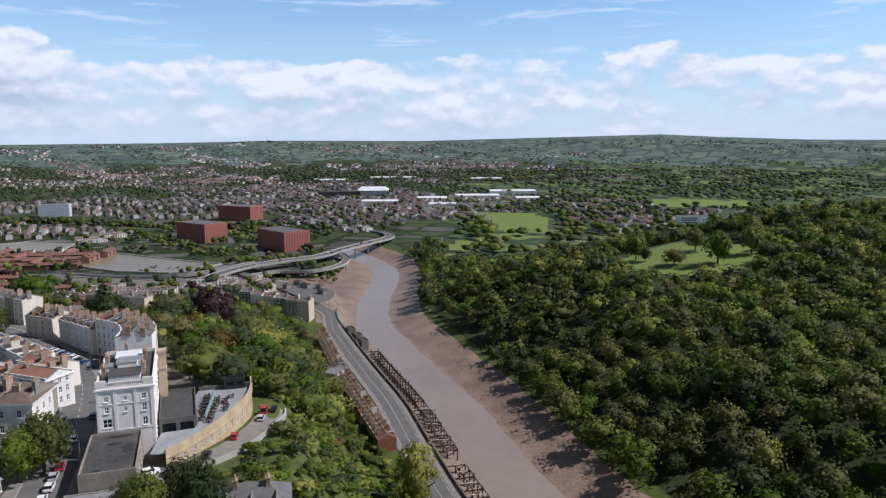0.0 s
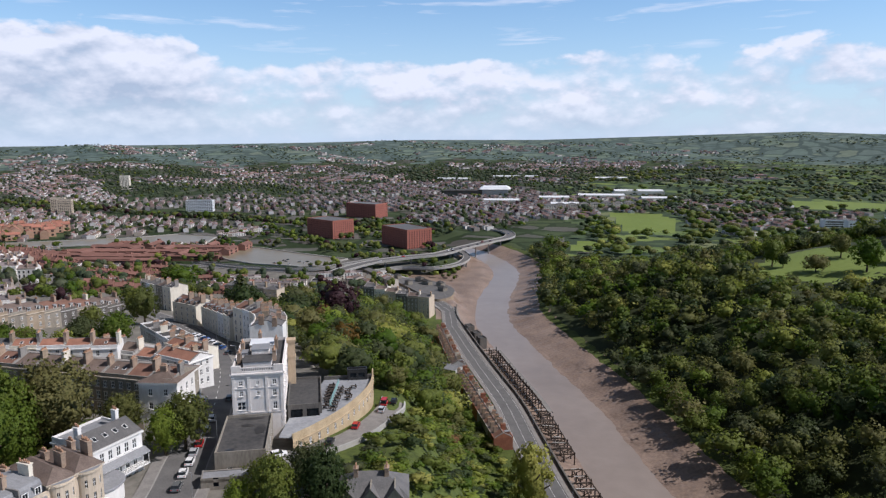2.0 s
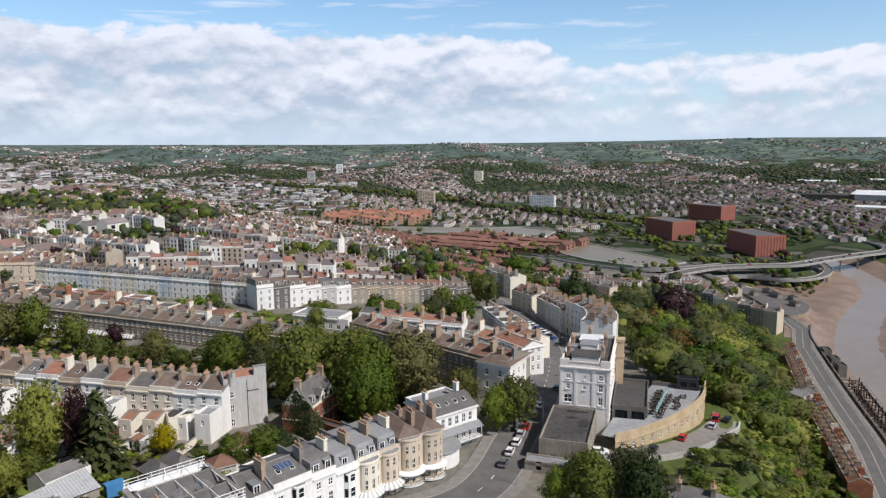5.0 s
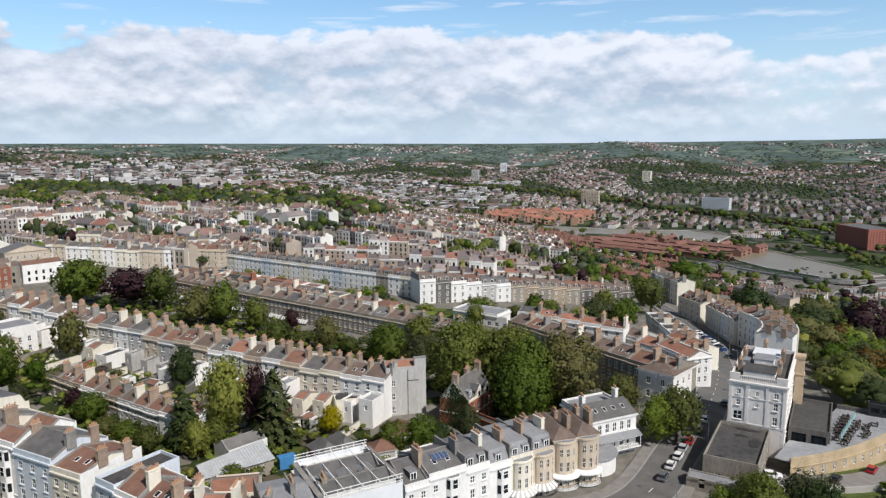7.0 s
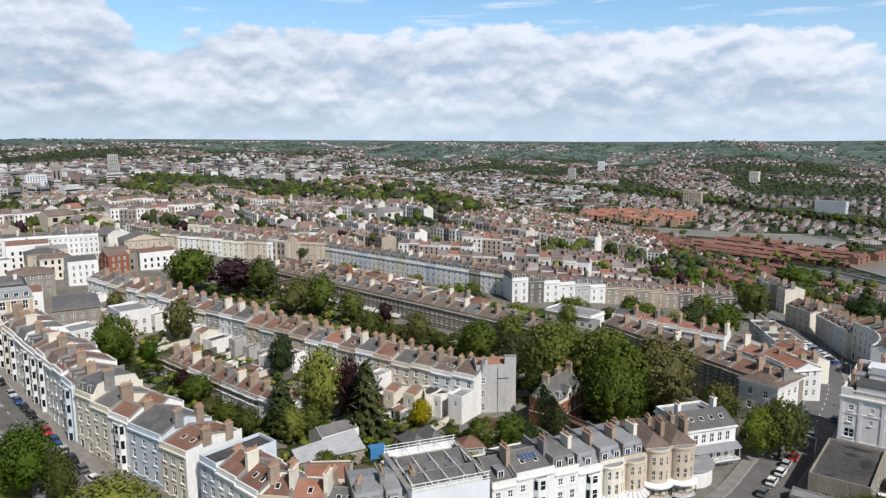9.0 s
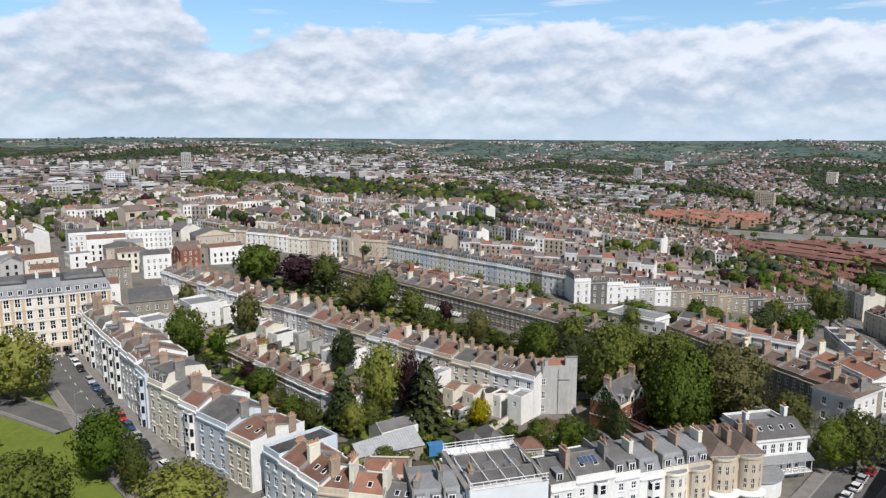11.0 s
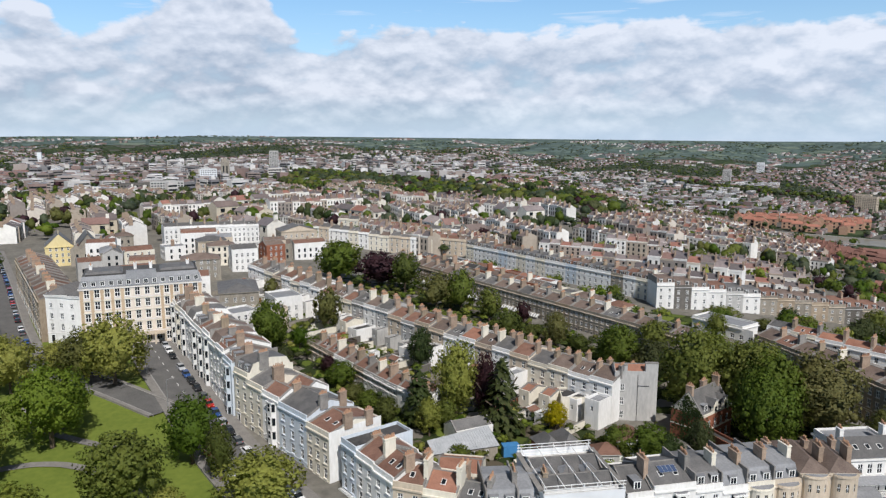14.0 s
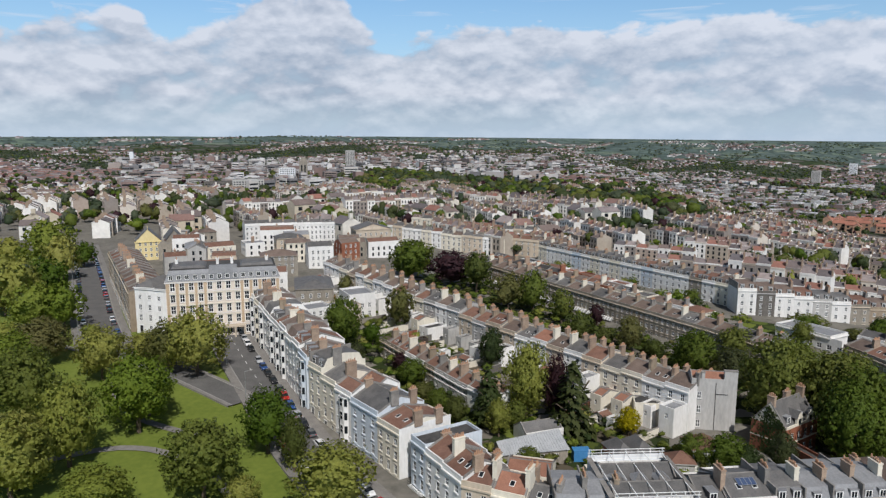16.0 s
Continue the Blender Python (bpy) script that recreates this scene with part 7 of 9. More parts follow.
for k in range(12):
    for r in range(1, 5):
        part("window_surround", once("gh_surround", lambda: Build().box(-1.0, -0.14, 0.0, -0.76, -0.002, 2.6).box(0.76, -0.14, 0.0, 1.0, -0.002, 2.6).box(-1.1, -0.3, 2.62, 1.1, -0.002, 2.9).mesh("window_surround", "stucco_cream")), gh, pose(0.6 + (w - 1.2) * (k + 0.5) / 12, 0, 0.88 + 3.65 * r))
for cx in (3, 15.5, 20, 31):
    part("chimney", chimney_mesh(1.8, 1.8, 4, "stucco_white"), gh, pose(cx, 9, 22.0))
part("porch", Build().box(0, -2.2, 3.2, 9.4, -0.002, 3.7, 0).box(0, -2.2, -7, 0.5, -1.7, 3.2).box(3.0, -2.2, -7, 3.5, -1.7, 3.2).box(6.0, -2.2, -7, 6.5, -1.7, 3.2).box(8.9, -2.2, -7, 9.4, -1.7, 3.2).mesh("porch", "bath_stone"), gh, pose(14, 0, 0))

# slate-roofed gabled house below the cliff edge
lodge = building("gabled_lodge", -42, 119.5, 76.6, 13, 14, 9, 6.0, "grey_stone", "hip", 3.4, "slate", front=grid(14, 2, 4, 0.8, 2.8, 0.9, 1.4), label="stone lodge with many small slate gables", category="house", cornice=False,
                 chimneys=[(4, 4, 2.6, 1.4, 1.6, 3, 0), (10, 4, 2.6, 1.4, 1.6, 3, 0)])
for k in range(3):
    part("gable", roof_mesh("gable", 3.2, 4.0, 2.2, "slate", "grey_stone"), lodge, pose(0.8 + k * 4.6, -0.6, 6.0))

# ---------------------------------------------------------------- streets on the hill
MAIN = smooth_line([(-236, -12), (-205, -6), (-180, -0.5), (-150, 6), (-126, 13.5), (-110.5, 22), (-100, 46), (-85, 82), (-74, 108), (-82.5, 139), (-94.5, 173), (-119, 222), (-158, 275), (-190, 308), (-235, 345)], 6)
UPPER = smooth_line([(-222, -46), (-260, -56), (-328, -72), (-430, -97)], 6)
FRONT = smooth_line([(-223, -52), (-222, -40), (-224, -28), (-225, -12)], 5)
CROSS = smooth_line([(-226, -50), (-203, -29), (-188, -17), (-172, -5)], 5)


def street(line, half, left_walk=2.6, right_walk=2.6, lift=0.30):
    tagged(new("road", strip("road", line, [-half, half], [up(lift), up(lift)], ["asphalt"], None, 2.5)), "grey asphalt street", kind="structure")
    for s_, wd in ((-1, left_walk), (1, right_walk)):
        if wd:
            o = [s_ * half, s_ * half, s_ * (half + 0.3), s_ * (half + wd), s_ * (half + wd)]
            z = [up(lift - 0.4), up(lift + 0.14), up(lift + 0.14), up(lift + 0.15), up(lift - 1.2)]
            if s_ < 0:
                o, z = o[::-1], z[::-1]
            mi = [0, 1, 0, 0] if s_ > 0 else [0, 0, 1, 0]
            tagged(new("pavement", strip("pavement", line, o, z, ["paving", "kerb"], mi, 2.5)), "paved footway with stone kerb", kind="structure")


street(MAIN, 4.6, 2.8, 2.4)
street(UPPER, 5.6, 2.6, 2.6, 0.33)
street(FRONT, 4.0, 0, 0, 0.36)
street(CROSS, 3.6, 1.2, 1.2, 0.39)
DRIVE = smooth_line([(-66, 137), (-60.5, 142), (-55.5, 149), (-51, 159), (-48.8, 173), (-49, 188), (-51, 199)], 6)
tagged(new("drive", strip("drive", DRIVE, [-2.6, 4.2], [up(0.45), up(0.45)], ["paving"], None, 2.0)), "pale tarmac drive below the hotel terrace", kind="structure")
tagged(new("wall_drive", strip("wall_drive", DRIVE, [4.2, 4.2, 4.6, 4.6], [up(-9), up(1.3), up(1.3), up(-9)], ["concrete"], None, 2.0)), "low pale retaining wall along the drive", kind="structure")
for p0, p1, o in ((0.05, 0.95, 0.0),):
    pts, s_ = fill(MAIN, 1.0)
    nn = normals(pts)
    dash = Build()
    for i in range(4, len(pts) - 4, 6):
        a, c = pts[i], pts[i + 2]
        q = nn[i] * 0.08
        za, zc = ground_at(*a) + 0.335, ground_at(*c) + 0.335
        dash.quad([(a[0] - q[0], a[1] - q[1], za), (a[0] + q[0], a[1] + q[1], za), (c[0] + q[0], c[1] + q[1], zc), (c[0] - q[0], c[1] - q[1], zc)])
    tagged(new("road_line", dash.mesh("road_line", "road_paint")), "dashed white centre line", kind="structure")
# paths over the green
for k, pl in enumerate(([(-150, -10), (-170, -32), (-205, -42), (-228, -62)], [(-118, -3), (-140, -14), (-150, -30), (-140, -55)])):
    tagged(new("path", strip("path", smooth_line(pl, 6), [-1.1, 1.1], [up(0.18), up(0.18)], ["paving"], None, 2.0)), "grey tarmac path over the grass", kind="structure")

# ---------------------------------------------------------------- cars
PAINT = {"white": (0.72, 0.72, 0.72), "silver": (0.42, 0.43, 0.45), "black": (0.018, 0.018, 0.02), "grey": (0.11, 0.115, 0.12), "red": (0.38, 0.022, 0.018), "blue": (0.03, 0.075, 0.22)}
for k, c in PAINT.items():
    mat("paint_" + k, c, tuple(v * 1.12 for v in c), 0.6, 0.22, spec=0.6)
mat("tyre", (0.015, 0.015, 0.015), (0.03, 0.03, 0.03), 2.0, 0.8)
mat("tail_lamp", (0.35, 0.01, 0.01), (0.45, 0.02, 0.02), 2.0, 0.3)


def loft(rings, mats, name, mi=0):
    b = Build()
    k = len(rings[0])
    for r in rings:
        b.v += r
    for i in range(len(rings) - 1):
        for j in range(k):
            b.f.append((i * k + j, i * k + (j + 1) % k, (i + 1) * k + (j + 1) % k, (i + 1) * k + j))
            b.m.append(mi)
    b.f += [tuple(range(k))[::-1], tuple((len(rings) - 1) * k + j for j in range(k))]
    b.m += [mi, mi]
    return b


def car_body(colour, van):
    def make():
        prof = [(-2.1, 0.45, 0.62, 0.78), (-2.0, 0.30, 0.92, 0.84), (-1.2, 0.22, 0.98, 0.88), (0.9, 0.22, 0.95, 0.88), (1.7, 0.26, 0.80, 0.84), (2.1, 0.40, 0.62, 0.74)]
        b = loft([[(-w, x, z0), (w, x, z0), (w * 1.0, x, (z0 + z1) / 2 + 0.1), (w * 0.9, x, z1), (-w * 0.9, x, z1), (-w * 1.0, x, (z0 + z1) / 2 + 0.1)] for x, z0, z1, w in prof], None, "body")
        h = 1.95 if van else 1.44
        top = [(-1.75, 0.66), (-1.45, 0.62), (0.05, 0.62), (0.25, 0.62)] if not van else [(-2.02, 0.78), (-1.9, 0.76), (0.6, 0.76), (0.8, 0.74)]
        b.box(-top[0][1], top[0][0] + 0.25, h - 0.05, top[0][1], top[3][0], h, 0)
        return b.mesh("body", "paint_" + colour)
    return once(("car", colour, van), make)


def car_glass(van):
    def make():
        h = 1.93 if van else 1.40
        r0, r1, f1, f0 = (-2.0, -1.92, 0.85, 1.25) if van else (-1.95, -1.5, 0.28, 1.05)
        lo = [(-0.80, r0, 0.90), (0.80, r0, 0.90), (0.80, f0, 0.88), (-0.80, f0, 0.88)]
        hi = [(-0.64, r1, h), (0.64, r1, h), (0.64, f1, h), (-0.64, f1, h)]
        b = loft([lo, hi], None, "glass")
        return b.mesh("glazing", "glass")
    return once(("carglass", van), make)


def wheel_mesh():
    b = Build()
    q = Build().cyl(0, 0, -0.11, 0.11, 0.32, 0.32, 12, 0).cyl(0, 0, 0.11, 0.125, 0.19, 0.18, 8, 1)
    M = pose(0, 0, 0, 0, 90, 0)
    b.v, b.f, b.m = [tuple(M @ Vector(v)) for v in q.v], q.f, q.m
    return b.mesh("wheel", "tyre", "steel")


def lamp_mesh(m_):
    return once(("lamp", m_), lambda: Build().box(-0.16, -0.03, -0.07, 0.16, 0.03, 0.07).mesh("lamp", m_))


def car(x, y, z, yaw, colour, van=False, where="parked by the kerb"):
    root = new("van" if van else "car")
    root.matrix_world = pose(x, y, z, 0, 0, yaw)
    part("body", car_body(colour, van), root)
    part("glazing", car_glass(van), root)
    for wx in (-0.78, 0.78):
        for wy in (-1.3, 1.3):
            part("wheel", once("wheel", wheel_mesh), root, pose(wx, wy, 0.32, 0, 0, 0 if wx > 0 else 180))
        part("headlight", lamp_mesh("white_paint"), root, pose(wx * 0.75, 2.0, 0.62))
        part("tail_light", lamp_mesh("tail_lamp"), root, pose(wx * 0.8, -2.05, 0.72))
    return tagged(root, f"{colour} {'van' if van else 'car'} {where}", "van" if van else "car", "parked cars" if "parked" in where else "moving traffic")


COLS = ["white", "black", "grey", "silver", "black", "grey", "white", "blue", "red", "silver", "black"]


def park(line, offset, s0, s1, gap, seed, lift=0.32, skip=0.12, turn=0):
    g = random.Random(seed)
    pts, s_ = fill(line, 0.5)
    nn = normals(pts)
    s = s0
    while s < s1:
        i = min(len(pts) - 2, int(s / 0.5))
        if g.random() > skip:
            p = pts[i] + nn[i] * offset
            dx, dy = pts[i + 1] - pts[i]
            car(p[0], p[1], ground_at(p[0], p[1]) + lift, math.degrees(math.atan2(dy, dx)) - 90 + turn + (180 if g.random() < 0.2 else 0), g.choice(COLS), g.random() < 0.06)
        s += gap + g.uniform(0, 0.6)


park(MAIN, -3.5, 8, 128, 5.4, 1)
park(MAIN, 3.4, 66, 110, 5.6, 2, skip=0.25)
for k, (x, y) in enumerate([(-79.8, 134.0), (-81.6, 138.8), (-83.0, 143.8), (-85.9, 152.5), (-95.9, 166.5), (-98.6, 174.3), (-92.6, 177.8), (-88.6, 160.2), (-76.2, 122.5), (-78.2, 128.4)]):
    car(x, y, ground_at(x, y) + 0.32, 17 + (k % 4) * 2, ["white", "silver", "red", "white", "black", "white", "grey", "white", "grey", "white"][k])
park(MAIN, -3.5, 330, 372, 5.6, 4, skip=0.25)
for k, (x, y) in enumerate([(-152.4, 266.5), (-148.6, 263.4), (-145.0, 260.4), (-140.9, 256.6), (-137.4, 253.4), (-133.2, 248.6), (-129.2, 244.6), (-122.0, 235.2)]):
    car(x, y, ground_at(x, y) + 0.32, -20 + 3 * k, ["white", "silver", "blue", "silver", "white", "black", "blue", "grey"][k])
park(UPPER, 4.4, 12, 200, 5.6, 6, skip=0.15)
park(UPPER, -4.4, 4, 200, 5.6, 7, skip=0.25)
for x, y, c in ((-51.5, 165, "red"), (-49.0, 181, "silver"), (-50.0, 188, "red"), (-48.2, 192, "black"), (-54, 152, "black"), (-62.5, 141.5, "white"), (-64.5, 139, "black")):
    car(x, y, ground_at(x, y) + 0.47, 5 if y > 150 else -50, c, c == "red" and y > 185, "parked on the hotel drive")
g = random.Random(9)
rp, rs = fill(ROAD, 1.0)
rn = normals(rp)
for k, (yy, o) in enumerate([(270, -36.5), (296, -36.5), (305, -36.4), (325, -36.3), (338, -42), (348, -36.4), (362, -42), (372, -36.5), (384, -42.2), (392, -36.3), (412, -36.5), (418, -42), (446, -36.4), (470, -42), (492, -42.1), (520, -36.4), (545, -42)]):
    i = int(np.argmin(np.abs(rp[:, 1] - yy)))
    p = rp[i] + rn[i] * o
    dx, dy = rp[i + 1] - rp[i]
    car(p[0], p[1], 10.3, math.degrees(math.atan2(dy, dx)) + (90 if o > -40 else -90), g.choice(["white", "silver", "white", "red", "silver", "black", "white", "blue"]), k == 14, "driving on the river road")


# ---------------------------------------------------------------- street lamps
def street_lamp(x, y, yaw, tall=7.0, lift=0.4):
    root = tagged(new("street_lamp"), "slim grey street lamp beside the road", "street lamp", "street lamps")
    root.matrix_world = pose(round(x, 2), round(y, 2), round(ground_at(x, y) + lift, 2), 0, 0, yaw)
    part("pole", once(("lamp_pole", tall), lambda: Build().cyl(0, 0, -0.5, 1.2, 0.11, 0.10, 8).cyl(0, 0, 1.2, tall, 0.07, 0.05, 8).mesh("pole", "steel")), root)
    part("arm", once(("lamp_arm", tall), lambda: Build().beam((0, 0, tall - 0.05), (1.3, 0, tall + 0.25), 0.07, 0.07).mesh("arm", "steel")), root)
    part("head", once(("lamp_head", tall), lambda: Build().box(1.1, -0.12, tall + 0.18, 1.85, 0.12, tall + 0.34, 0, 0.04).mesh("head", "concrete")), root)


for line, off_, s0, s1, gap in ((MAIN, 5.6, 10, 130, 26), (MAIN, 5.6, 232, 420, 27), (UPPER, -6.6, 10, 200, 30), (ROAD, 6.6, 30, 460, 34)):
    pts, s_ = fill(line, 1.0)
    nn = normals(pts)
    for s in range(s0, min(s1, len(pts) - 2), gap):
        q = pts[s] + nn[s] * off_
        d_ = -nn[s] * (1 if off_ > 0 else -1)
        street_lamp(q[0], q[1], math.degrees(math.atan2(d_[1], d_[0])))

# ---------------------------------------------------------------- along the river
terrace((-21, 305), (-52, 390), 5.6, 9, ["render_grey", "red_brick", "grey_stone"], ["slate_brown", "slate_brown", "tile_brown"], 40, "river cottages", "old riverside house in a low row", storeys=2, bays=2, top=0.4, step=2.8, rh=2.3, chimneys=2, dormers=1)
terrace((-57, 405), (-81, 482), 5.6, 9, ["weathered_stone", "render_grey", "red_brick"], ["slate_brown", "slate_brown", "tile_brown"], 41, "river cottages", "old riverside house in a low row", storeys=2, bays=2, top=0.6, step=2.8, rh=2.3, chimneys=2, dormers=1)
building("garage", -62, 396, 10, 68, 9, 11, 5.0, "render_grey", "gable", 1.6, "lead", label="pale grey shed between the cottages", category="shed", cornice=False)


def river_spot(y, o):
    i = int(np.argmin(np.abs(RIVER_F[:, 1] - y)))
    return RIVER_F[i] + RIVER_N[i] * o


RIVER_F, _ = fill(RIVER, 1.0)
RIVER_N = normals(RIVER_F)


def wharf(y0, y1, o0, o1, deck, seed, label):
    """A derelict timber landing stage: posts, beams, braces and broken planks."""
    g = random.Random(seed)
    root = tagged(new("timber_wharf"), label, "wharf", "derelict wharves")
    ox, oy = river_spot(y0, o0)
    root.matrix_world = pose(ox, oy, 0)

    def P3(y, o, z):
        x, yy = river_spot(y, o)
        return (x - ox, yy - oy, z)
    posts, rails, planks = Build(), Build(), Build()
    for y in np.arange(y0, y1, 5.5):
        for o in (o0, (o0 + o1) / 2, o1):
            top = 9.0 + g.uniform(-0.8, 1.6)
            n_ = Build().beam(P3(y, o, 1.0), P3(y, o, top), 0.55, 0.55)
            part("post", n_.mesh("post", "timber_dark"), root)
        part("cross_beam", Build().beam(P3(y, o0, 8.4), P3(y, o1, 8.4), 0.4, 0.45).mesh("cross_beam", "timber_dark"), root)
        part("brace", Build().beam(P3(y, o0, 3.5), P3(y, o1, 8.2), 0.25, 0.3).mesh("brace", "timber_dark"), root)
    for o in (o0, (o0 + o1) / 2, o1):
        ring = []
        for a in np.arange(y0, y1, 6.0):
            x_, y_, z_ = P3(a, o, 8.8 + g.uniform(-0.25, 0.2))
            ring.append([(x_ - 0.2, y_, z_ - 0.2), (x_ + 0.2, y_, z_ - 0.2), (x_ + 0.2, y_, z_ + 0.2), (x_ - 0.2, y_, z_ + 0.2)])
        b = loft(ring, None, "rail")
        part("rail", b.mesh("rail", "timber_dark"), root)
    for y in np.arange(y0, y1, 0.95):
        if g.random() < deck:
            a, c = sorted((g.uniform(o0, (o0 + o1) / 2), o1 - g.uniform(0, 2)))
            part("plank", Build().beam(P3(y, a, 9.1 + g.uniform(-0.15, 0.35)), P3(y + g.uniform(-0.8, 0.8), c, 9.1 + g.uniform(-0.3, 0.3)), 0.6, 0.14).mesh("plank", "timber_dark" if g.random() < 0.75 else "concrete"), root)


wharf(376, 472, -29, -19, 0.06, 3, "long derelict timber wharf with open frames over mud")
wharf(314, 368, -29, -19, 0.62, 4, "collapsed timber wharf with broken planks")
wharf(255, 300, -29, -20, 0.45, 5, "rotting timber landing stage over the mud")
quay = strip("quay_edge", RIVER[(RIVER[:, 1] > 360) & (RIVER[:, 1] < 480)], [-19, -19, -16.5, -16.5], [7.6, 8.7, 8.7, 7.6], ["paving"], None, 4.0)
tagged(new("quay_edge", quay), "pale stone edge of the old landing quay", kind="structure")
for yy, o in ((486, -18), (500, -19), (518, -20)):
    x, y = river_spot(yy, o)
    building("hut", x - 3, y - 4, 6, 118, 8, 5, 6.0, "dark_stone", "flat", 1, "felt", front=[(4, 3, 1.0, 1.4)], label="small dark stone hut on the river wall", category="hut", cornice=False, group="river wall huts", panes=True)

# the pier head and quay at the lock
tagged(new("quay_wall", strip("quay_wall", np.array([(-118, 668), (-150, 684), (-192, 712), (-186, 742), (-136, 752), (-121, 772), (-115, 800), (-121, 834)], float), [-2, -2, 2, 2], [3, 11.0, 11.0, 3], ["concrete"], None, 4.0)), "old stone quay round the mud bay", kind="structure")
PIER = smooth_line([(-234, 749), (-202, 708), (-169, 671), (-136, 625), (-117, 597), (-106, 592), (-98, 606), (-101, 637), (-119, 663), (-141, 677), (-174, 691), (-226, 752)], 4)
b = Build()
poly = [(*p, 12.5) for p in PIER]
b.quad(poly[::-1], 1)
for a, c in zip(poly, poly[1:] + poly[:1]):
    b.quad([(a[0], a[1], 2), (c[0], c[1], 2), c, a][::-1], 0)
tagged(new("pier_head", b.mesh("pier_head", "weathered_stone", "asphalt")), "rounded pale stone pier head at the lock", kind="structure")
for x, y, ww in ((-134, 666, 9), (-124, 652, 11), (-111, 648, 7), (-105, 626, 8), (-160, 678, 7), (-143, 650, 6)):
    building("quay_shed", x, y, 12.5, 140, ww, 5, 3.4, "grey_stone", "hip", 1.4, "felt", label="small dark shed on the lock quay", category="shed", cornice=False, group="quay sheds", found=0.4)


def flyover(line, half, label, thick=1.4, pier_step=26):
    """A raised road: deck, parapets, asphalt, piers. line: x, y, z."""
    p = np.asarray(line, float)
    xy = smooth_line(p[:, :2], 6)
    zz = smooth_line(np.column_stack([p[:, 2], p[:, 2]]), 6)[:, 0]
    n_ = normals(xy)
    root = tagged(new("flyover"), label, "road bridge")
    deck, road_ = Build(), Build()

    def at(i, o, dz):
        q = xy[i] + n_[i] * o
        return (q[0], q[1], zz[i] + dz)
    for i in range(len(xy) - 1):
        deck.quad([at(i, -half, -thick), at(i + 1, -half, -thick), at(i + 1, half, -thick), at(i, half, -thick)])
        deck.quad([at(i, half, -thick), at(i + 1, half, -thick), at(i + 1, half, 0), at(i, half, 0)][::-1])
        deck.quad([at(i, -half, -thick), at(i, -half, 0), at(i + 1, -half, 0), at(i + 1, -half, -thick)][::-1])
        road_.quad([at(i, -half, 0), at(i, half, 0), at(i + 1, half, 0), at(i + 1, -half, 0)])
    part("deck", deck.mesh("deck", "concrete"), root)
    part("roadway", road_.mesh("roadway", "asphalt"), root)
    for o in (-half, half):
        b = loft([[at(i, o - 0.15, -0.05), at(i, o + 0.15, -0.05), at(i, o + 0.15, 1.05), at(i, o - 0.15, 1.05)] for i in range(len(xy))], None, "parapet")
        part("parapet", b.mesh("parapet", "concrete"), root)
    acc = 0
    for i in range(1, len(xy)):
        acc += math.hypot(*(xy[i] - xy[i - 1]))
        if acc > pier_step and zz[i] > 12.5:
            acc = 0
            b = Build()
            b.beam(at(i, -half * 0.6, -thick - 0.5), at(i, half * 0.6, -thick - 0.5), 1.2, 1.0)
            b.box(xy[i][0] - 0.8, xy[i][1] - 0.8, 2, xy[i][0] + 0.8, xy[i][1] + 0.8, zz[i] - thick - 0.9)
            part("pier", b.mesh("pier", "concrete"), root)
    return xy, zz


FLY1 = flyover([(-228, 622, 10.5), (-240, 668, 13), (-214, 730, 17), (-178, 770, 18), (-145, 800, 18), (-124, 852, 18), (-98, 910, 18), (-76, 976, 16), (-86, 1050, 13), (-122, 1110, 10.8)], 7.0, "curving concrete flyover carrying traffic over the river")
flyover([(-420, 742, 10.6), (-340, 716, 11.2), (-272, 712, 12.5), (-235, 735, 15.0), (-205, 766, 17.0)], 5.0, "concrete slip road joining the flyover")
flyover([(-130, 846, 17.2), (-112, 806, 15), (-116, 768, 13), (-140, 742, 12), (-175, 742, 11.4), (-200, 720, 10.8)], 4.0, "looping concrete slip road by the river")
g = random.Random(12)
for k in range(14):
    i = g.randrange(6, len(FLY1[0]) - 6)
    q = FLY1[0][i] + normals(FLY1[0])[i] * g.choice((-3.2, 3.2))
    dx, dy = FLY1[0][i + 1] - FLY1[0][i]
    car(q[0], q[1], FLY1[1][i] + 0.05, math.degrees(math.atan2(dy, dx)) - 90, g.choice(COLS), g.random() < 0.2, "driving over the flyover")
g = random.Random(31)
for k in range(24):
    x, y = g.uniform(-330, -140), 0
    y = 690 + (x + 140) * -0.35 + g.uniform(-8, 25)
    car(x, y, ground_at(x, y) + 0.02, g.uniform(0, 180), g.choice(COLS), False, "parked near the lock")

# ---------------------------------------------------------------- red brick bonded warehouses
for x, y, yw, ww, dd, hh in ((-246, 926, -45.6, 66, 38, 25.5), (-377, 990, -34, 62, 38, 26.5), (-398, 1246, -20, 66, 38, 26)):
    building("warehouse", x, y, 9.0, yw, ww, dd, hh, "bond_brick", "flat", 1, "slate", front=grid(ww, 8, 16, 1.2, (hh - 2) / 8, 1.3, 1.7, 1.5), right=grid(dd, 8, 9, 1.2, (hh - 2) / 8, 1.3, 1.7, 1.5),
             label="huge red brick bonded warehouse with rows of small windows", category="warehouse", group="bonded warehouses", panes=True, cornice=False, found=2)

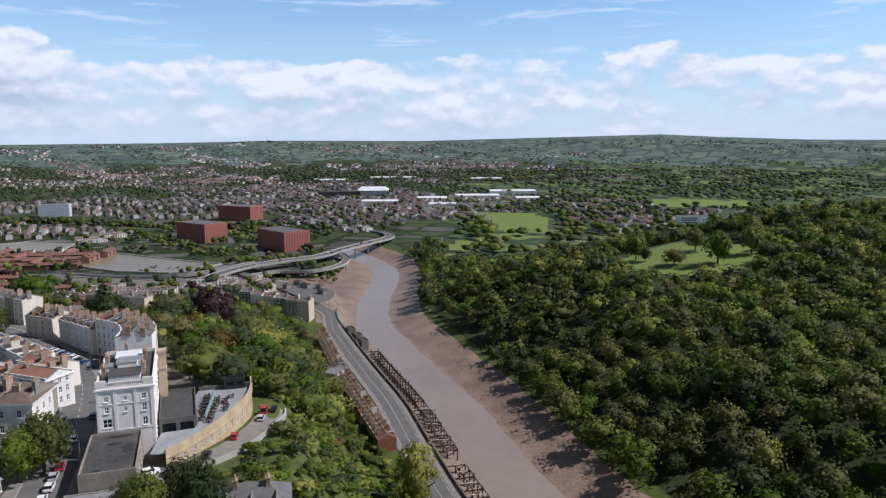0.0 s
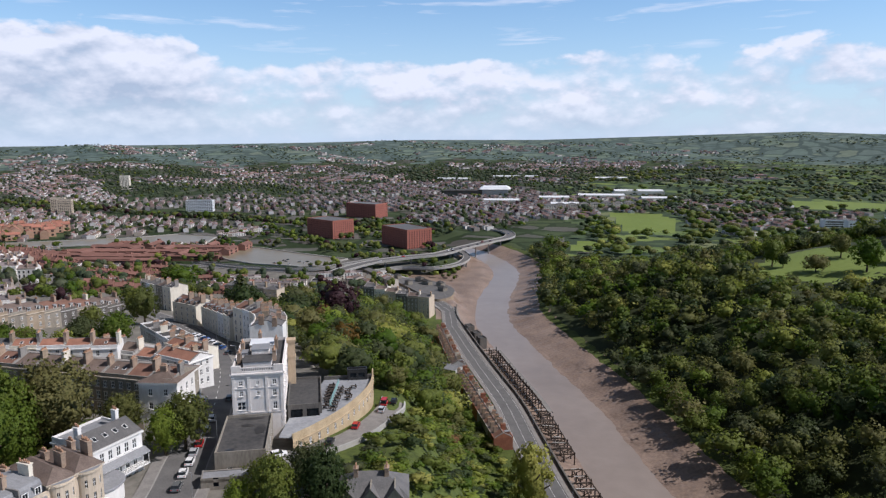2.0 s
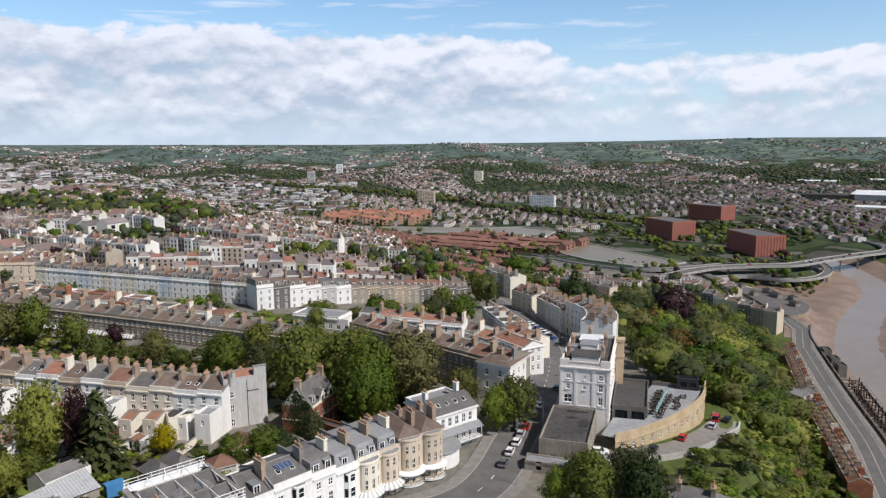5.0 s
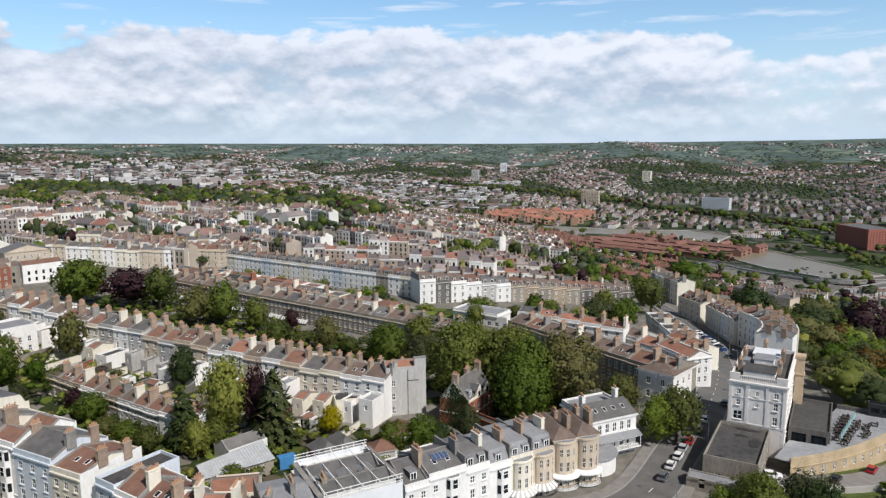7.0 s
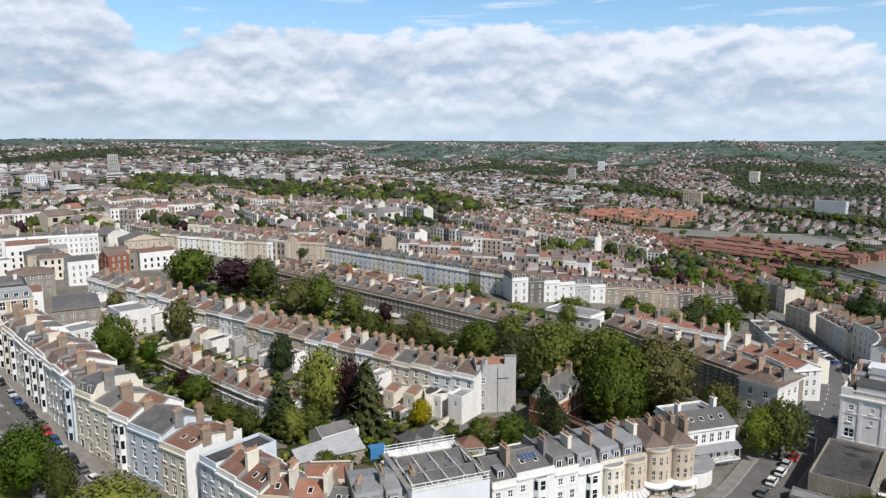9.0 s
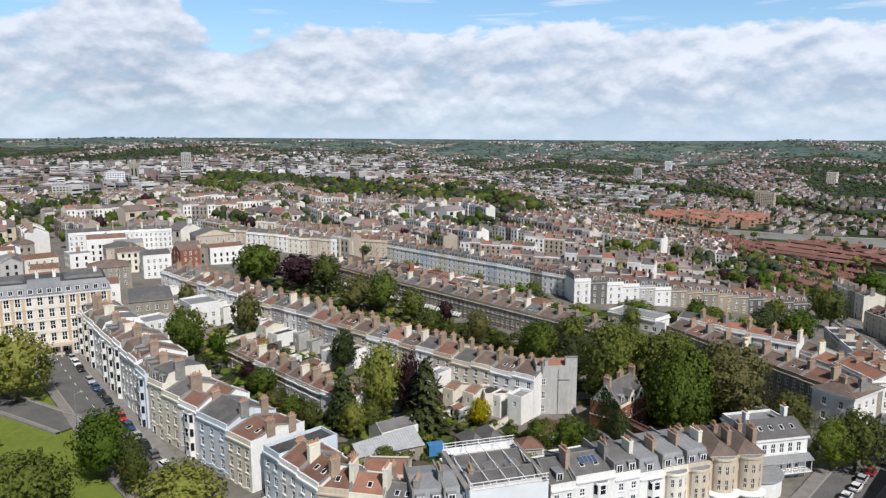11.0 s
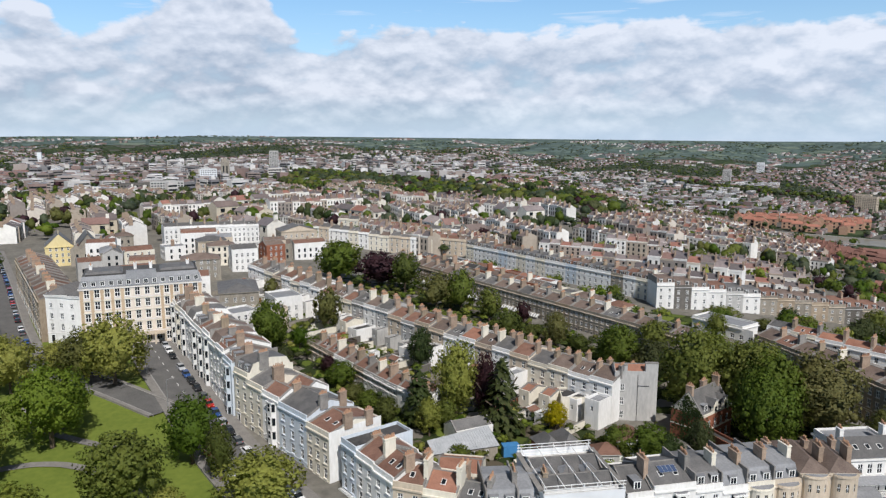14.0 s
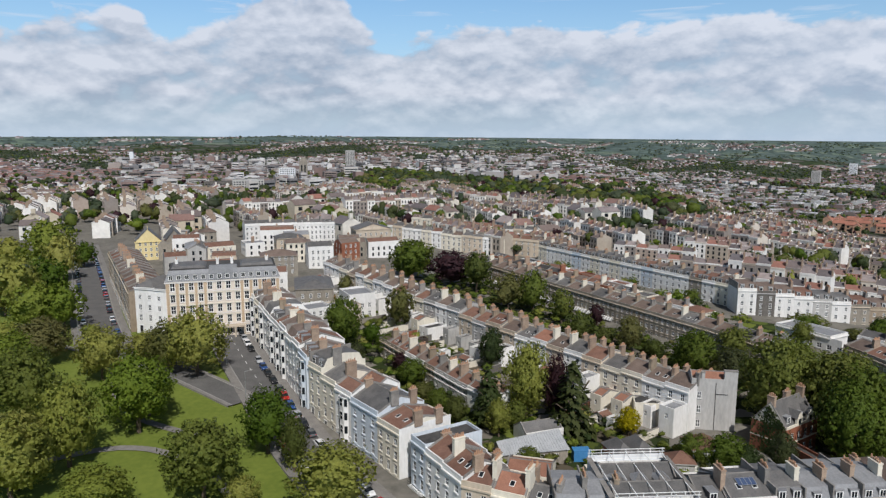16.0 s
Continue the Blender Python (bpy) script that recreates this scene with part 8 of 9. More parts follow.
# ---------------------------------------------------------------- towers and single large buildings of the town
TOWERS = [(-737, 1279, 52, 15, 25, "roof_white", 12), (-1208, 1762, 24, 18, 38, "stucco_cream", 20), (-2140, 2102, 26, 20, 46, "roof_white", 40), (-1761, 1595, 24, 20, 40, "render_grey", 40), (-948, 1186, 25, 16, 30, "bath_stone", 25),
          (-985, 1215, 25, 16, 30, "bath_stone", 25), (-1644, 198, 20, 18, 50, "render_grey", 80), (-1211, 35, 26, 22, 28, "roof_white", 85), (-972, -68, 38, 16, 17, "dark_stone", 95), (-954, -32, 40, 18, 20, "render_grey", 92)]
for i, (x, y, ww, dd, hh, wl, yw) in enumerate(TOWERS):
    building("tower_block", x, y, round(ground_at(x, y), 1) - 1, yw, ww, dd, hh, wl, "flat", 1, "felt", front=grid(ww, int(hh / 3.1), max(5, int(ww / 3.5)), 1.5, 3.0, 2.0, 1.5, 0.8), left=grid(dd, int(hh / 3.1), 4, 1.5, 3.0, 2.0, 1.5, 0.8),
             right=grid(dd, int(hh / 3.1), 4, 1.5, 3.0, 2.0, 1.5, 0.8), label="distant tower block rising over the town roofs" if hh > 22 else "wide office block above the town roofs", category="tower block", group="town towers", panes=True, cornice=False)
gt = building("gothic_tower", -1353, 76, 65, 85, 15, 15, 36, "grey_stone", None, front=[(4.5, 14, 2.4, 15), (10.5, 14, 2.4, 15)], left=[(4.5, 14, 2.4, 15), (10.5, 14, 2.4, 15)], label="tall stone gothic university tower", category="tower", panes=True)
part("lantern", Build().box(2.5, 2.5, 36, 12.5, 12.5, 43, 0, 1.0).box(0, 0, 36, 1.6, 1.6, 41).box(13.4, 0, 36, 15, 1.6, 41).box(0, 13.4, 36, 1.6, 15, 41).box(13.4, 13.4, 36, 15, 15, 41).mesh("lantern", "grey_stone"), gt)
post = tagged(new("slender_tower"), "slender white tower with dark top", "tower")
post.matrix_world = pose(-2082, -329, 60)
part("shaft", Build().box(-5, -5, 0, 5, 5, 44).mesh("shaft", "roof_white"), post)
part("head", Build().box(-5.3, -5.3, 44, 5.3, 5.3, 52, 0, 0.5).mesh("head", "dark_stone"), post)
dome = tagged(new("white_dome"), "low white tented hall roof", "hall")
dome.matrix_world = pose(-937, -106, ground_at(-937, -106))
part("wall", Build().cyl(0, 0, -3, 7, 17, 17, 16).mesh("wall", "far_wall"), dome)
part("roof", Build().cyl(0, 0, 7, 10, 17, 12, 16).cyl(0, 0, 10, 12.5, 12, 4, 16).mesh("roof", "roof_white"), dome)
stad = tagged(new("stadium"), "football stadium with white sweeping roof", "stadium")
stad.matrix_world = pose(-300, 1740, ground_at(-250, 1740), 0, 0, 5)
part("stand", Build().box(0, 0, -3, 95, 30, 14).mesh("stand", "dark_stone"), stad)
part("stand", Build().box(96, -12, -3, 160, 60, 18).mesh("stand", "render_grey"), stad)
part("roof", Build().box(88, -14, 18.2, 166, 62, 24, 0, 9).mesh("roof", "roof_white"), stad)
part("roof", Build().box(-2, -4, 14.2, 94, 32, 16, 0, 2).mesh("roof", "felt"), stad)
SHEDS = [(-240, 2350, 150, 40, 9), (-420, 2300, 110, 40, 9), (120, 1790, 120, 60, 10), (30, 1700, 110, 50, 8), (170, 1640, 80, 40, 8), (-60, 1640, 70, 40, 8), (60, 2250, 130, 40, 8), (-180, 1560, 80, 36, 7), (-30, 1480, 60, 30, 8)]
for x, y, ww, dd, hh in SHEDS:
    building("industrial_shed", x, y, round(ground_at(x, y), 1), 4, ww, dd, hh, "far_wall", "ridge", 3.0, "roof_white", front=grid(ww, 1, 8, 1, 3, 4, 3, 3), label="long pale industrial shed on the plain", category="shed", group="industrial sheds", panes=True, cornice=False, found=3)
for k in range(8):
    x, y = -40 + k * 23, 1390 + k * 12 + (k % 2) * 10
    building("apartment_block", x, y, round(ground_at(x, y), 1), 10, 18, 14, 13, "stucco_cream", "hip", 3.0, "slate", front=grid(18, 4, 5, 1, 3), right=grid(14, 4, 3, 1, 3), label="cream apartment block in a row of many", category="apartments", group="apartment blocks", panes=True, cornice=False, found=2)
for x, y, ww, dd, hh in ((430, 1168, 62, 16, 14), (492, 1175, 24, 20, 21), (405, 1195, 40, 18, 12)):
    building("college_block", x, y, round(ground_at(x, y), 1), 5, ww, dd, hh, "roof_white", "flat", 1, "felt", front=grid(ww, 3, 12, 1.4, 3.6, 3.0, 1.8), label="long white modern college block among trees", category="college", panes=True, cornice=False)
building("farm_house", 266, 541, round(ground_at(270, 541), 1), -8, 22, 9, 6, "grey_stone", "hip", 3, "slate", front=grid(22, 2, 6, 0.8, 2.8), label="grey stone house on the wooded hillside", category="house", cornice=False)

# ---------------------------------------------------------------- the town in the distance
def batch(name, T, places, mats, label):
    """Copies of a small template (points, triangles, materials) at places (x, y, z, yaw, sx, sy, sz), as one mass."""
    v, f, m = T
    k = len(places)
    P_ = np.asarray(places, float)
    c, s = np.cos(P_[:, 3]), np.sin(P_[:, 3])
    x = v[None, :, 0] * P_[:, 4, None]
    y = v[None, :, 1] * P_[:, 5, None]
    V = np.stack([x * c[:, None] - y * s[:, None] + P_[:, 0, None], x * s[:, None] + y * c[:, None] + P_[:, 1, None], v[None, :, 2] * P_[:, 6, None] + P_[:, 2, None]], -1).reshape(-1, 3)
    F = (f[None] + (np.arange(k) * len(v))[:, None, None]).reshape(-1, 3)
    me = np_mesh(name, V, F, mats, np.tile(m, k))
    return tagged(new(name, me), label, "houses", kind="stuff")


def small_house(windows, chimney=True):
    """Walls 0, roof 1, glass 2, chimney 0; about 1 x 1 in plan with eaves at 1 and ridge at 1.45."""
    v, f, m = [], [], []

    def add(pts, faces, mi):
        n = len(v)
        v.extend(pts)
        f.extend([tuple(n + i for i in q) for q in faces])
        m.extend([mi] * len(faces))
    add([(-.5, -.5, -.6), (.5, -.5, -.6), (.5, .5, -.6), (-.5, .5, -.6), (-.5, -.5, 1), (.5, -.5, 1), (.5, .5, 1), (-.5, .5, 1), (-.5, 0, 1.30), (.5, 0, 1.30)],
        [(0, 1, 5), (0, 5, 4), (1, 2, 6), (1, 6, 5), (2, 3, 7), (2, 7, 6), (3, 0, 4), (3, 4, 7), (4, 8, 7), (5, 6, 9)], 0)
    add([(-.5, -.54, 0.975), (.5, -.54, 0.975), (.5, 0, 1.33), (-.5, 0, 1.33), (.5, .54, 0.975), (-.5, .54, 0.975)], [(0, 1, 2), (0, 2, 3), (3, 2, 4), (3, 4, 5)], 1)
    if chimney:
        add([(.38, -.1, 1.1), (.5, -.1, 1.1), (.5, .1, 1.2), (.38, .1, 1.1), (.38, -.1, 1.52), (.5, -.1, 1.52), (.5, .1, 1.52), (.38, .1, 1.52)],
            [(0, 1, 5), (0, 5, 4), (1, 2, 6), (1, 6, 5), (2, 3, 7), (2, 7, 6), (3, 0, 4), (3, 4, 7), (4, 5, 6), (4, 6, 7)], 0)
    if windows:
        for y, sgn in ((-.504, 1), (.504, -1)):
            for x in (-.24, .24):
                for z in (.12, .60):
                    q = [(x - .09, y, z), (x + .09, y, z), (x + .09, y, z + .26), (x - .09, y, z + .26)]
                    add(q if sgn > 0 else q[::-1], [(0, 1, 2), (0, 2, 3)], 2)
    return np.array(v, float), np.array(f), np.array(m)


def flat_block():
    b = Build().box(-.5, -.5, -.4, .5, .5, 1).box(-.3, -.2, 1, .1, .3, 1.12)
    v, f, m = b.v, [], []
    for i, q in enumerate(b.f):
        f += [(q[0], q[1], q[2]), (q[0], q[2], q[3])]
        m += [1 if i in (1, 7) else 0] * 2
    v = list(v)
    for z in (.12, .40, .68):      # window bands
        for pts in ([(-.46, -.503, z), (.46, -.503, z), (.46, -.503, z + .13), (-.46, -.503, z + .13)], [(.503, -.46, z), (.503, .46, z), (.503, .46, z + .13), (.503, -.46, z + .13)]):
            n = len(v)
            v += pts
            f += [(n, n + 1, n + 2), (n, n + 2, n + 3)]
            m += [2, 2]
    return np.array(v, float), np.array(f), np.array(m)


def row_house():
    """A three-storey terraced house: walls 0, roof 1, glass 2, stack 3, pots 4; 1 x 1 in plan, eaves at 1."""
    v, f, m = [], [], []

    def add(pts, faces, mi):
        n = len(v)
        v.extend(pts)
        f.extend([tuple(n + i for i in q) for q in faces])
        m.extend([mi] * len(faces))

    def bar(x0, y0, z0, x1, y1, z1, mi):
        add([(x0, y0, z0), (x1, y0, z0), (x1, y1, z0), (x0, y1, z0), (x0, y0, z1), (x1, y0, z1), (x1, y1, z1), (x0, y1, z1)],
            [(0, 1, 5), (0, 5, 4), (1, 2, 6), (1, 6, 5), (2, 3, 7), (2, 7, 6), (3, 0, 4), (3, 4, 7), (4, 5, 6), (4, 6, 7)], mi)
    add([(-.5, -.5, -.6), (.5, -.5, -.6), (.5, .5, -.6), (-.5, .5, -.6), (-.5, -.5, 1), (.5, -.5, 1), (.5, .5, 1), (-.5, .5, 1), (-.5, 0, 1.24), (.5, 0, 1.24)],
        [(0, 1, 5), (0, 5, 4), (1, 2, 6), (1, 6, 5), (2, 3, 7), (2, 7, 6), (3, 0, 4), (3, 4, 7), (4, 8, 7), (5, 6, 9)], 0)
    add([(-.5, -.47, 1.0), (.5, -.47, 1.0), (.5, 0, 1.25), (-.5, 0, 1.25), (.5, .47, 1.0), (-.5, .47, 1.0)], [(0, 1, 2), (0, 2, 3), (3, 2, 4), (3, 4, 5)], 1)
    bar(-.5, -.51, .97, .5, -.46, 1.05, 0)
    bar(.45, -.30, 1.05, .54, -.12, 1.36, 3)
    bar(.47, -.28, 1.36, .51, -.14, 1.42, 4)
    for y, sgn in ((-.504, 1), (.504, -1)):
        for x in (-.25, .22):
            for z, hh in ((.06, .20), (.38, .22), (.70, .17)):
                q = [(x - .085, y, z), (x + .085, y, z), (x + .085, y, z + hh), (x - .085, y, z + hh)]
                add(q if sgn > 0 else q[::-1], [(0, 1, 2), (0, 2, 3)], 2)
    return np.array(v, float), np.array(f), np.array(m)


BUILT = [(60, -100), (-440, -140), (-440, 66), (-385, 100), (-385, 178), (-262, 214), (-222, 300), (-275, 405), (-250, 480), (-180, 470), (-170, 560), (-60, 600), (0, 400)]
HILL = [(-1116, 150), (-875, 270), (-640, 268), (-567, 350), (-534, 395), (-693, 483), (-825, 528), (-1024, 494), (-1221, 418), (-1433, 311), (-1635, 254)]      # the wooded hill
CUT_TREES = np.array([(-200, 1080), (-420, 1160), (-800, 1230), (-1150, 1330), (-1700, 1420)], float)
ORANGE = [(-873, 807), (-830, 822), (-791, 850), (-708, 925), (-780, 1010), (-880, 1000), (-950, 885)]       # brick flats across the dock
REDROOF = [(-614, 733), (-624, 795), (-547, 813), (-455, 794), (-417, 728), (-507, 691), (-585, 692)]       # long red roofs on the near quay


def taken(X, Y):
    """Where no far house may stand."""
    water = inside(BASIN_EDGE, X, Y) | inside(DOCK_EDGE, X, Y)
    for dx, dy in ((22, 0), (-22, 0), (0, 22), (0, -22)):
        water |= inside(BASIN_EDGE, X + dx, Y + dy) | inside(DOCK_EDGE, X + dx, Y + dy)
    return (inside(BUILT, X, Y) | (np.abs(along(RIVER, X, Y)) < 75) | water | ((X > -460) & (X < -60) & (Y > 690) & (Y < 1080)) | inside(ORANGE, X, Y) | inside(REDROOF, X, Y)
            | ((X > -430) & (X < -280) & (Y > 1080) & (Y < 1330)) | (np.abs(along(CUT_TREES, X, Y)) < 48) | ((Y < -60 + 0.22 * (X + 240)) & (X > -470)))


def lumps(x, y):
    """Where the far town gathers (high) and where woods and fields keep it apart (low)."""
    return np.sin(x / 190 + 1.1 * np.sin(y / 260)) * np.sin(y / 170 + 0.7 * np.sin(x / 230)) + 0.4 * np.sin(x / 71 + y / 83)


FIELDS = [[(65, 1413), (197, 1399), (215, 1270), (182, 1040), (70, 1020)], [(490, 1734), (753, 1698), (680, 1450), (438, 1450)]]
g = random.Random(5)
rows_ = {"near": [], "red": [], "orange": [], "far": [], "blocks": [], "villas": []}
yard_trees = []
cell = 44
angle = {}
cells = [(ix, iy, ix * cell + g.uniform(-3, 3), iy * cell + g.uniform(-3, 3)) for ix in range(-100, 20) for iy in range(-40, 100)]
off = taken(np.array([c[2] for c in cells]), np.array([c[3] for c in cells]))
hilly = inside(HILL, np.array([c[2] for c in cells]), np.array([c[3] for c in cells]))
for (ix, iy, cx, cy), bad, wooded in zip(cells, off, hilly):
    d, az = math.hypot(cx, cy), math.degrees(math.atan2(-cx, cy))
    if bad or d < 300 or d > 4350 or az > 113:
        continue
    lump = lumps(cx, cy)
    if az < (3 if d < 1250 else -2 if d < 2400 else -6):
        if not (1120 < d < 1750 and -21 < az < -2 and not inside(FIELDS[0], cx, cy) and not inside(FIELDS[1], cx, cy) and not (395 < cx < 560 and 1020 < cy < 1230) and g.random() < 0.75) and not (2400 < d < 4000 and az > -16 and lump > 0.1 and g.random() < 0.5):
            continue
    th = angle.setdefault((ix // 4, iy // 4), math.radians(20 + g.uniform(-22, 22) + (90 if g.random() < 0.2 else 0)) if d < 1150 else math.radians(118 + g.uniform(-8, 8)) if az < 50 and d < 2300 else g.uniform(0, math.pi))
    r = g.random()
    if wooded and r < 0.72:
        continue
    central = (66 < az < 100 and 950 < d < 2300) or (44 < az < 66 and 1350 < d < 2300)
    sparse = d > 1750 and not central
    if d > 3300 and (lump < 0.2 or r < 0.55):
        continue
    if sparse and lump < -0.12 or r < (0.36 if d < 1000 and az < 47 else 0.31 if d < 1000 else 0.16 if d < 2300 else 0.34):
        yard_trees += [(cx + g.uniform(-22, 22), cy + g.uniform(-22, 22)) for _ in range(8 if d < 1000 else 5 if d < 1500 else 3 if d < 2300 else 2)]
        continue
    if central and r < 0.75:
        for _ in range(2):
            rows_["blocks"].append((cx + g.uniform(-12, 12), cy + g.uniform(-12, 12), 0, th + g.choice((0, 1.57)), g.uniform(12, 34), g.uniform(10, 18), g.choice((7, 9, 11, 14, 18)) if az > 66 else g.choice((6, 7, 8, 10))))
        if g.random() < 0.5:
            yard_trees += [(cx + g.uniform(-22, 22), cy + g.uniform(-22, 22)) for _ in range(3)]
        continue
    if d < 1000 and az > 44 and g.random() < 0.10:      # larger villas and halls among the terraces
        for k in range(3):
            rows_["villas"].append((cx + (k - 1) * 15 * math.cos(th) + g.uniform(-3, 3), cy + (k - 1) * 15 * math.sin(th) + g.uniform(-6, 6), 0, th + g.choice((0, 1.57)), g.uniform(11, 20), g.uniform(10, 13), g.uniform(8, 11.5)))
        yard_trees += [(cx + g.uniform(-22, 22), cy + g.uniform(-22, 22)) for _ in range(5)]
        continue
    th += g.uniform(-0.10, 0.10)
    red = 25 < az < 42 and 430 < d < 1020 and g.random() < 0.62
    for row in ((g.uniform(-8, -2), 18) if d < 1150 else (-11, 11)):
        if row == 18 and (az > 40 and g.random() < 0.55):
            continue
        n_, w_, dd = (7, 6.3, 10.0) if d < 1150 else (7, 6.3, 8.0) if d < 1900 and az < 55 else (3, 13.5, 8.5) if d < 2300 else (2, 17.0, 9.0)
        if g.random() < 0.06:
            continue
        tall = d < 1150 and az > 40
        hh = (g.choice((7.5, 9.0, 10.5, 12.0)) if tall else g.choice((5.2, 5.6, 6.4))) * (0.9 if d > 700 else 1.0)
        for k in range(n_):
            if g.random() < (0.04 if d < 1150 else 0.12):
                continue
            lx = (k - (n_ - 1) / 2) * w_
            rows_["red" if red else "near" if d < 1150 else "far"].append((cx + lx * math.cos(th) - row * math.sin(th), cy + lx * math.sin(th) + row * math.cos(th), 0, th, w_, dd * g.uniform(0.9, 1.15), hh * g.uniform(0.93, 1.08)))
    yard_trees += [(cx + g.uniform(-6, 6) + k * math.cos(th) - 9 * math.sin(th), cy + g.uniform(-6, 6) + k * math.sin(th) + 9 * math.cos(th)) for k in ((-18, -9, 0, 9, 18) if d < 900 else (-12, 12) if d < 1500 else (0,)) if g.random() < 0.75]
for x in range(-960, -690, 17):
    for y in range(795, 1015, 21):
        if inside(ORANGE, np.array([x]), np.array([y]))[0] and g.random() < 0.62:
            rows_["orange"].append((x + g.uniform(-3, 3), y + g.uniform(-4, 4), 0, 0.75 + g.choice((0, 0, 1.57)), g.uniform(13, 19), 11, g.uniform(8, 12)))
        elif g.random() < 0.30:
            yard_trees.append((x, y))
for k in range(9):
    t = k / 8
    x, y = -600 + 160 * t + 18 * (k % 2), 706 + 66 * (k % 3) * 0.55 + 18 * t
    rows_["red"] += [(x, y, 0, 0.18, g.uniform(58, 90), 13, 6.0), (x - 8, y + 26, 0, 0.18, g.uniform(40, 70), 12, 6.5), (x + 30, y + 52, 0, 1.7, g.uniform(26, 40), 12, 7.0)]
for k in rows_:
    rows_[k] = np.array(rows_[k])
    rows_[k][:, 2] = land(rows_[k][:, 0], rows_[k][:, 1])
near_h, near_red, near_or, far_h, blocks, villas = (rows_[k] for k in ("near", "red", "orange", "far", "blocks", "villas"))
batch("town_villas", small_house(True), villas, ["villa_wall", "far_roof", "glass"], "larger pale villas among the terraces")
batch("town_houses", row_house(), near_h, ["far_wall", "far_roof", "glass", "chimney_stone", "weathered_stone"], "crowded pale terraced houses of the town")
batch("town_houses", small_house(True), near_red, ["far_brick", "far_roof_red", "glass"], "red-roofed harbourside houses")
batch("town_houses", small_house(True), near_or, ["orange_brick", "orange_roof", "glass"], "orange brick flats beside the dock")
batch("distant_houses", small_house(False, False), far_h, ["dist_wall", "dist_roof", "glass"], "endless rows of distant houses")
batch("town_blocks", flat_block(), blocks, ["dist_wall", "shed_roof", "glass"], "flat-roofed blocks of the town centre")

# ---------------------------------------------------------------- woods and trees of the town and the plain
g = np.random.default_rng(8)


def belt(line, half, step, seed, h=13, w=13):
    return scatter(step, line[:, 0].min() - half, line[:, 0].max() + half, line[:, 1].min() - half, line[:, 1].max() + half, lambda X, Y: np.abs(along(line, X, Y)) < half * (0.8 + 0.25 * np.sin(X / 60)), h, w, seed)


yt = np.array(yard_trees)
yt = np.column_stack([yt, land(yt[:, 0], yt[:, 1]), g.uniform(8, 16, len(yt)), g.uniform(8, 17, len(yt))])
yd = np.hypot(yt[:, 0], yt[:, 1])
TOWN = [("leaves_green", 46), ("leaves_bright", 14), ("leaves_dark", 18), ("leaves_olive", 14), ("leaves_copper", 8)]
TOWN_FAR = [("leaves_green", 30), ("leaves_dark", 30), ("leaves_hazy", 22), ("leaves_olive", 9), ("leaves_copper", 9)]
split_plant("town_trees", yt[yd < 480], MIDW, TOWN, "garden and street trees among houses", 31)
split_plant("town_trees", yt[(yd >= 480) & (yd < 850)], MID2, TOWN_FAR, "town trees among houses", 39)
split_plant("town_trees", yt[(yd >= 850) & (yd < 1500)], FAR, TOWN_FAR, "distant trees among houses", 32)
split_plant("town_trees", yt[yd >= 1500], FAR, [("leaves_hazy", 75), ("leaves_green", 15), ("leaves_dark", 10)], "far trees among houses", 42)
split_plant("hill_trees", scatter(13.5, -1650, -520, 140, 540, lambda X, Y: inside(HILL, X, Y) & (lumps(X * 2.3, Y * 2.3) > -0.75), 15, 18, 33), MID2, TOWN_FAR, "wooded hill rising out of the town", 33)
split_plant("cutting_trees", belt(CUT_TREES, 48, 13, 34, 13, 14), MID2, TOWN_FAR, "belt of trees along the far waterway", 34)


def verge(X, Y):
    s = along(RIVER, X, Y)
    hard = inside([(-246, 926), (-199, 878), (-165, 912), (-215, 960)], X, Y) | inside([(-380, 990), (-325, 953), (-300, 990), (-355, 1030)], X, Y) | inside([(-400, 1246), (-335, 1220), (-320, 1260), (-385, 1285)], X, Y)
    road_ = (np.abs(along(FLY1[0], X, Y)) < 12) | (np.abs(along(ROAD, X, Y)) < 14)
    lump = np.sin(X / 23 + 1) * np.sin(Y / 19) + 0.6 * np.sin(X / 11 + Y / 13) > 0.15
    return (s < -50) & (Y > 700) & (Y < 1330) & (X > -480) & (X < -70) & ~hard & ~road_ & lump & ~inside(BASIN_EDGE, X, Y) & ~inside(BASIN_EDGE, X + 8, Y) & ~inside(BASIN_EDGE, X, Y + 8) & ~inside(BASIN_EDGE, X, Y - 8)


split_plant("verge_trees", scatter(10, -480, -70, 700, 1330, verge, 9.5, 10.5, 35), MID2, TOWN, "trees on the grass round the flyovers", 35)


def plain(X, Y):
    """Hedges and copses of the plain and hills beyond the woods."""
    d, az = np.hypot(X, Y), np.degrees(np.arctan2(-X, Y))
    c = np.sin(X / 71 + 0.4 * np.sin(Y / 90)) * np.sin(Y / 57 + 0.5 * np.sin(X / 80)) + 0.5 * np.sin(X / 23 + Y / 31) + 0.35 * np.sin(X / 160 - Y / 210)
    pitch = inside([(75, 1393), (187, 1380), (205, 1270), (172, 1060), (82, 1040)], X, Y) | inside([(500, 1724), (743, 1688), (670, 1480), (448, 1480)], X, Y) | inside([(395, 1040), (540, 1040), (540, 1215), (395, 1215)], X, Y)
    for mead in MEADOWS[1:]:
        pitch |= inside(mead, X, Y)
    return (d > 850) & (d < 3000) & (az < -1) & (az > -37) & (c > np.where(d < 1150, -0.55, np.where(d < 1700, -0.2, 0.1))) & ~pitch & (along(RIVER, X, Y) > 60)


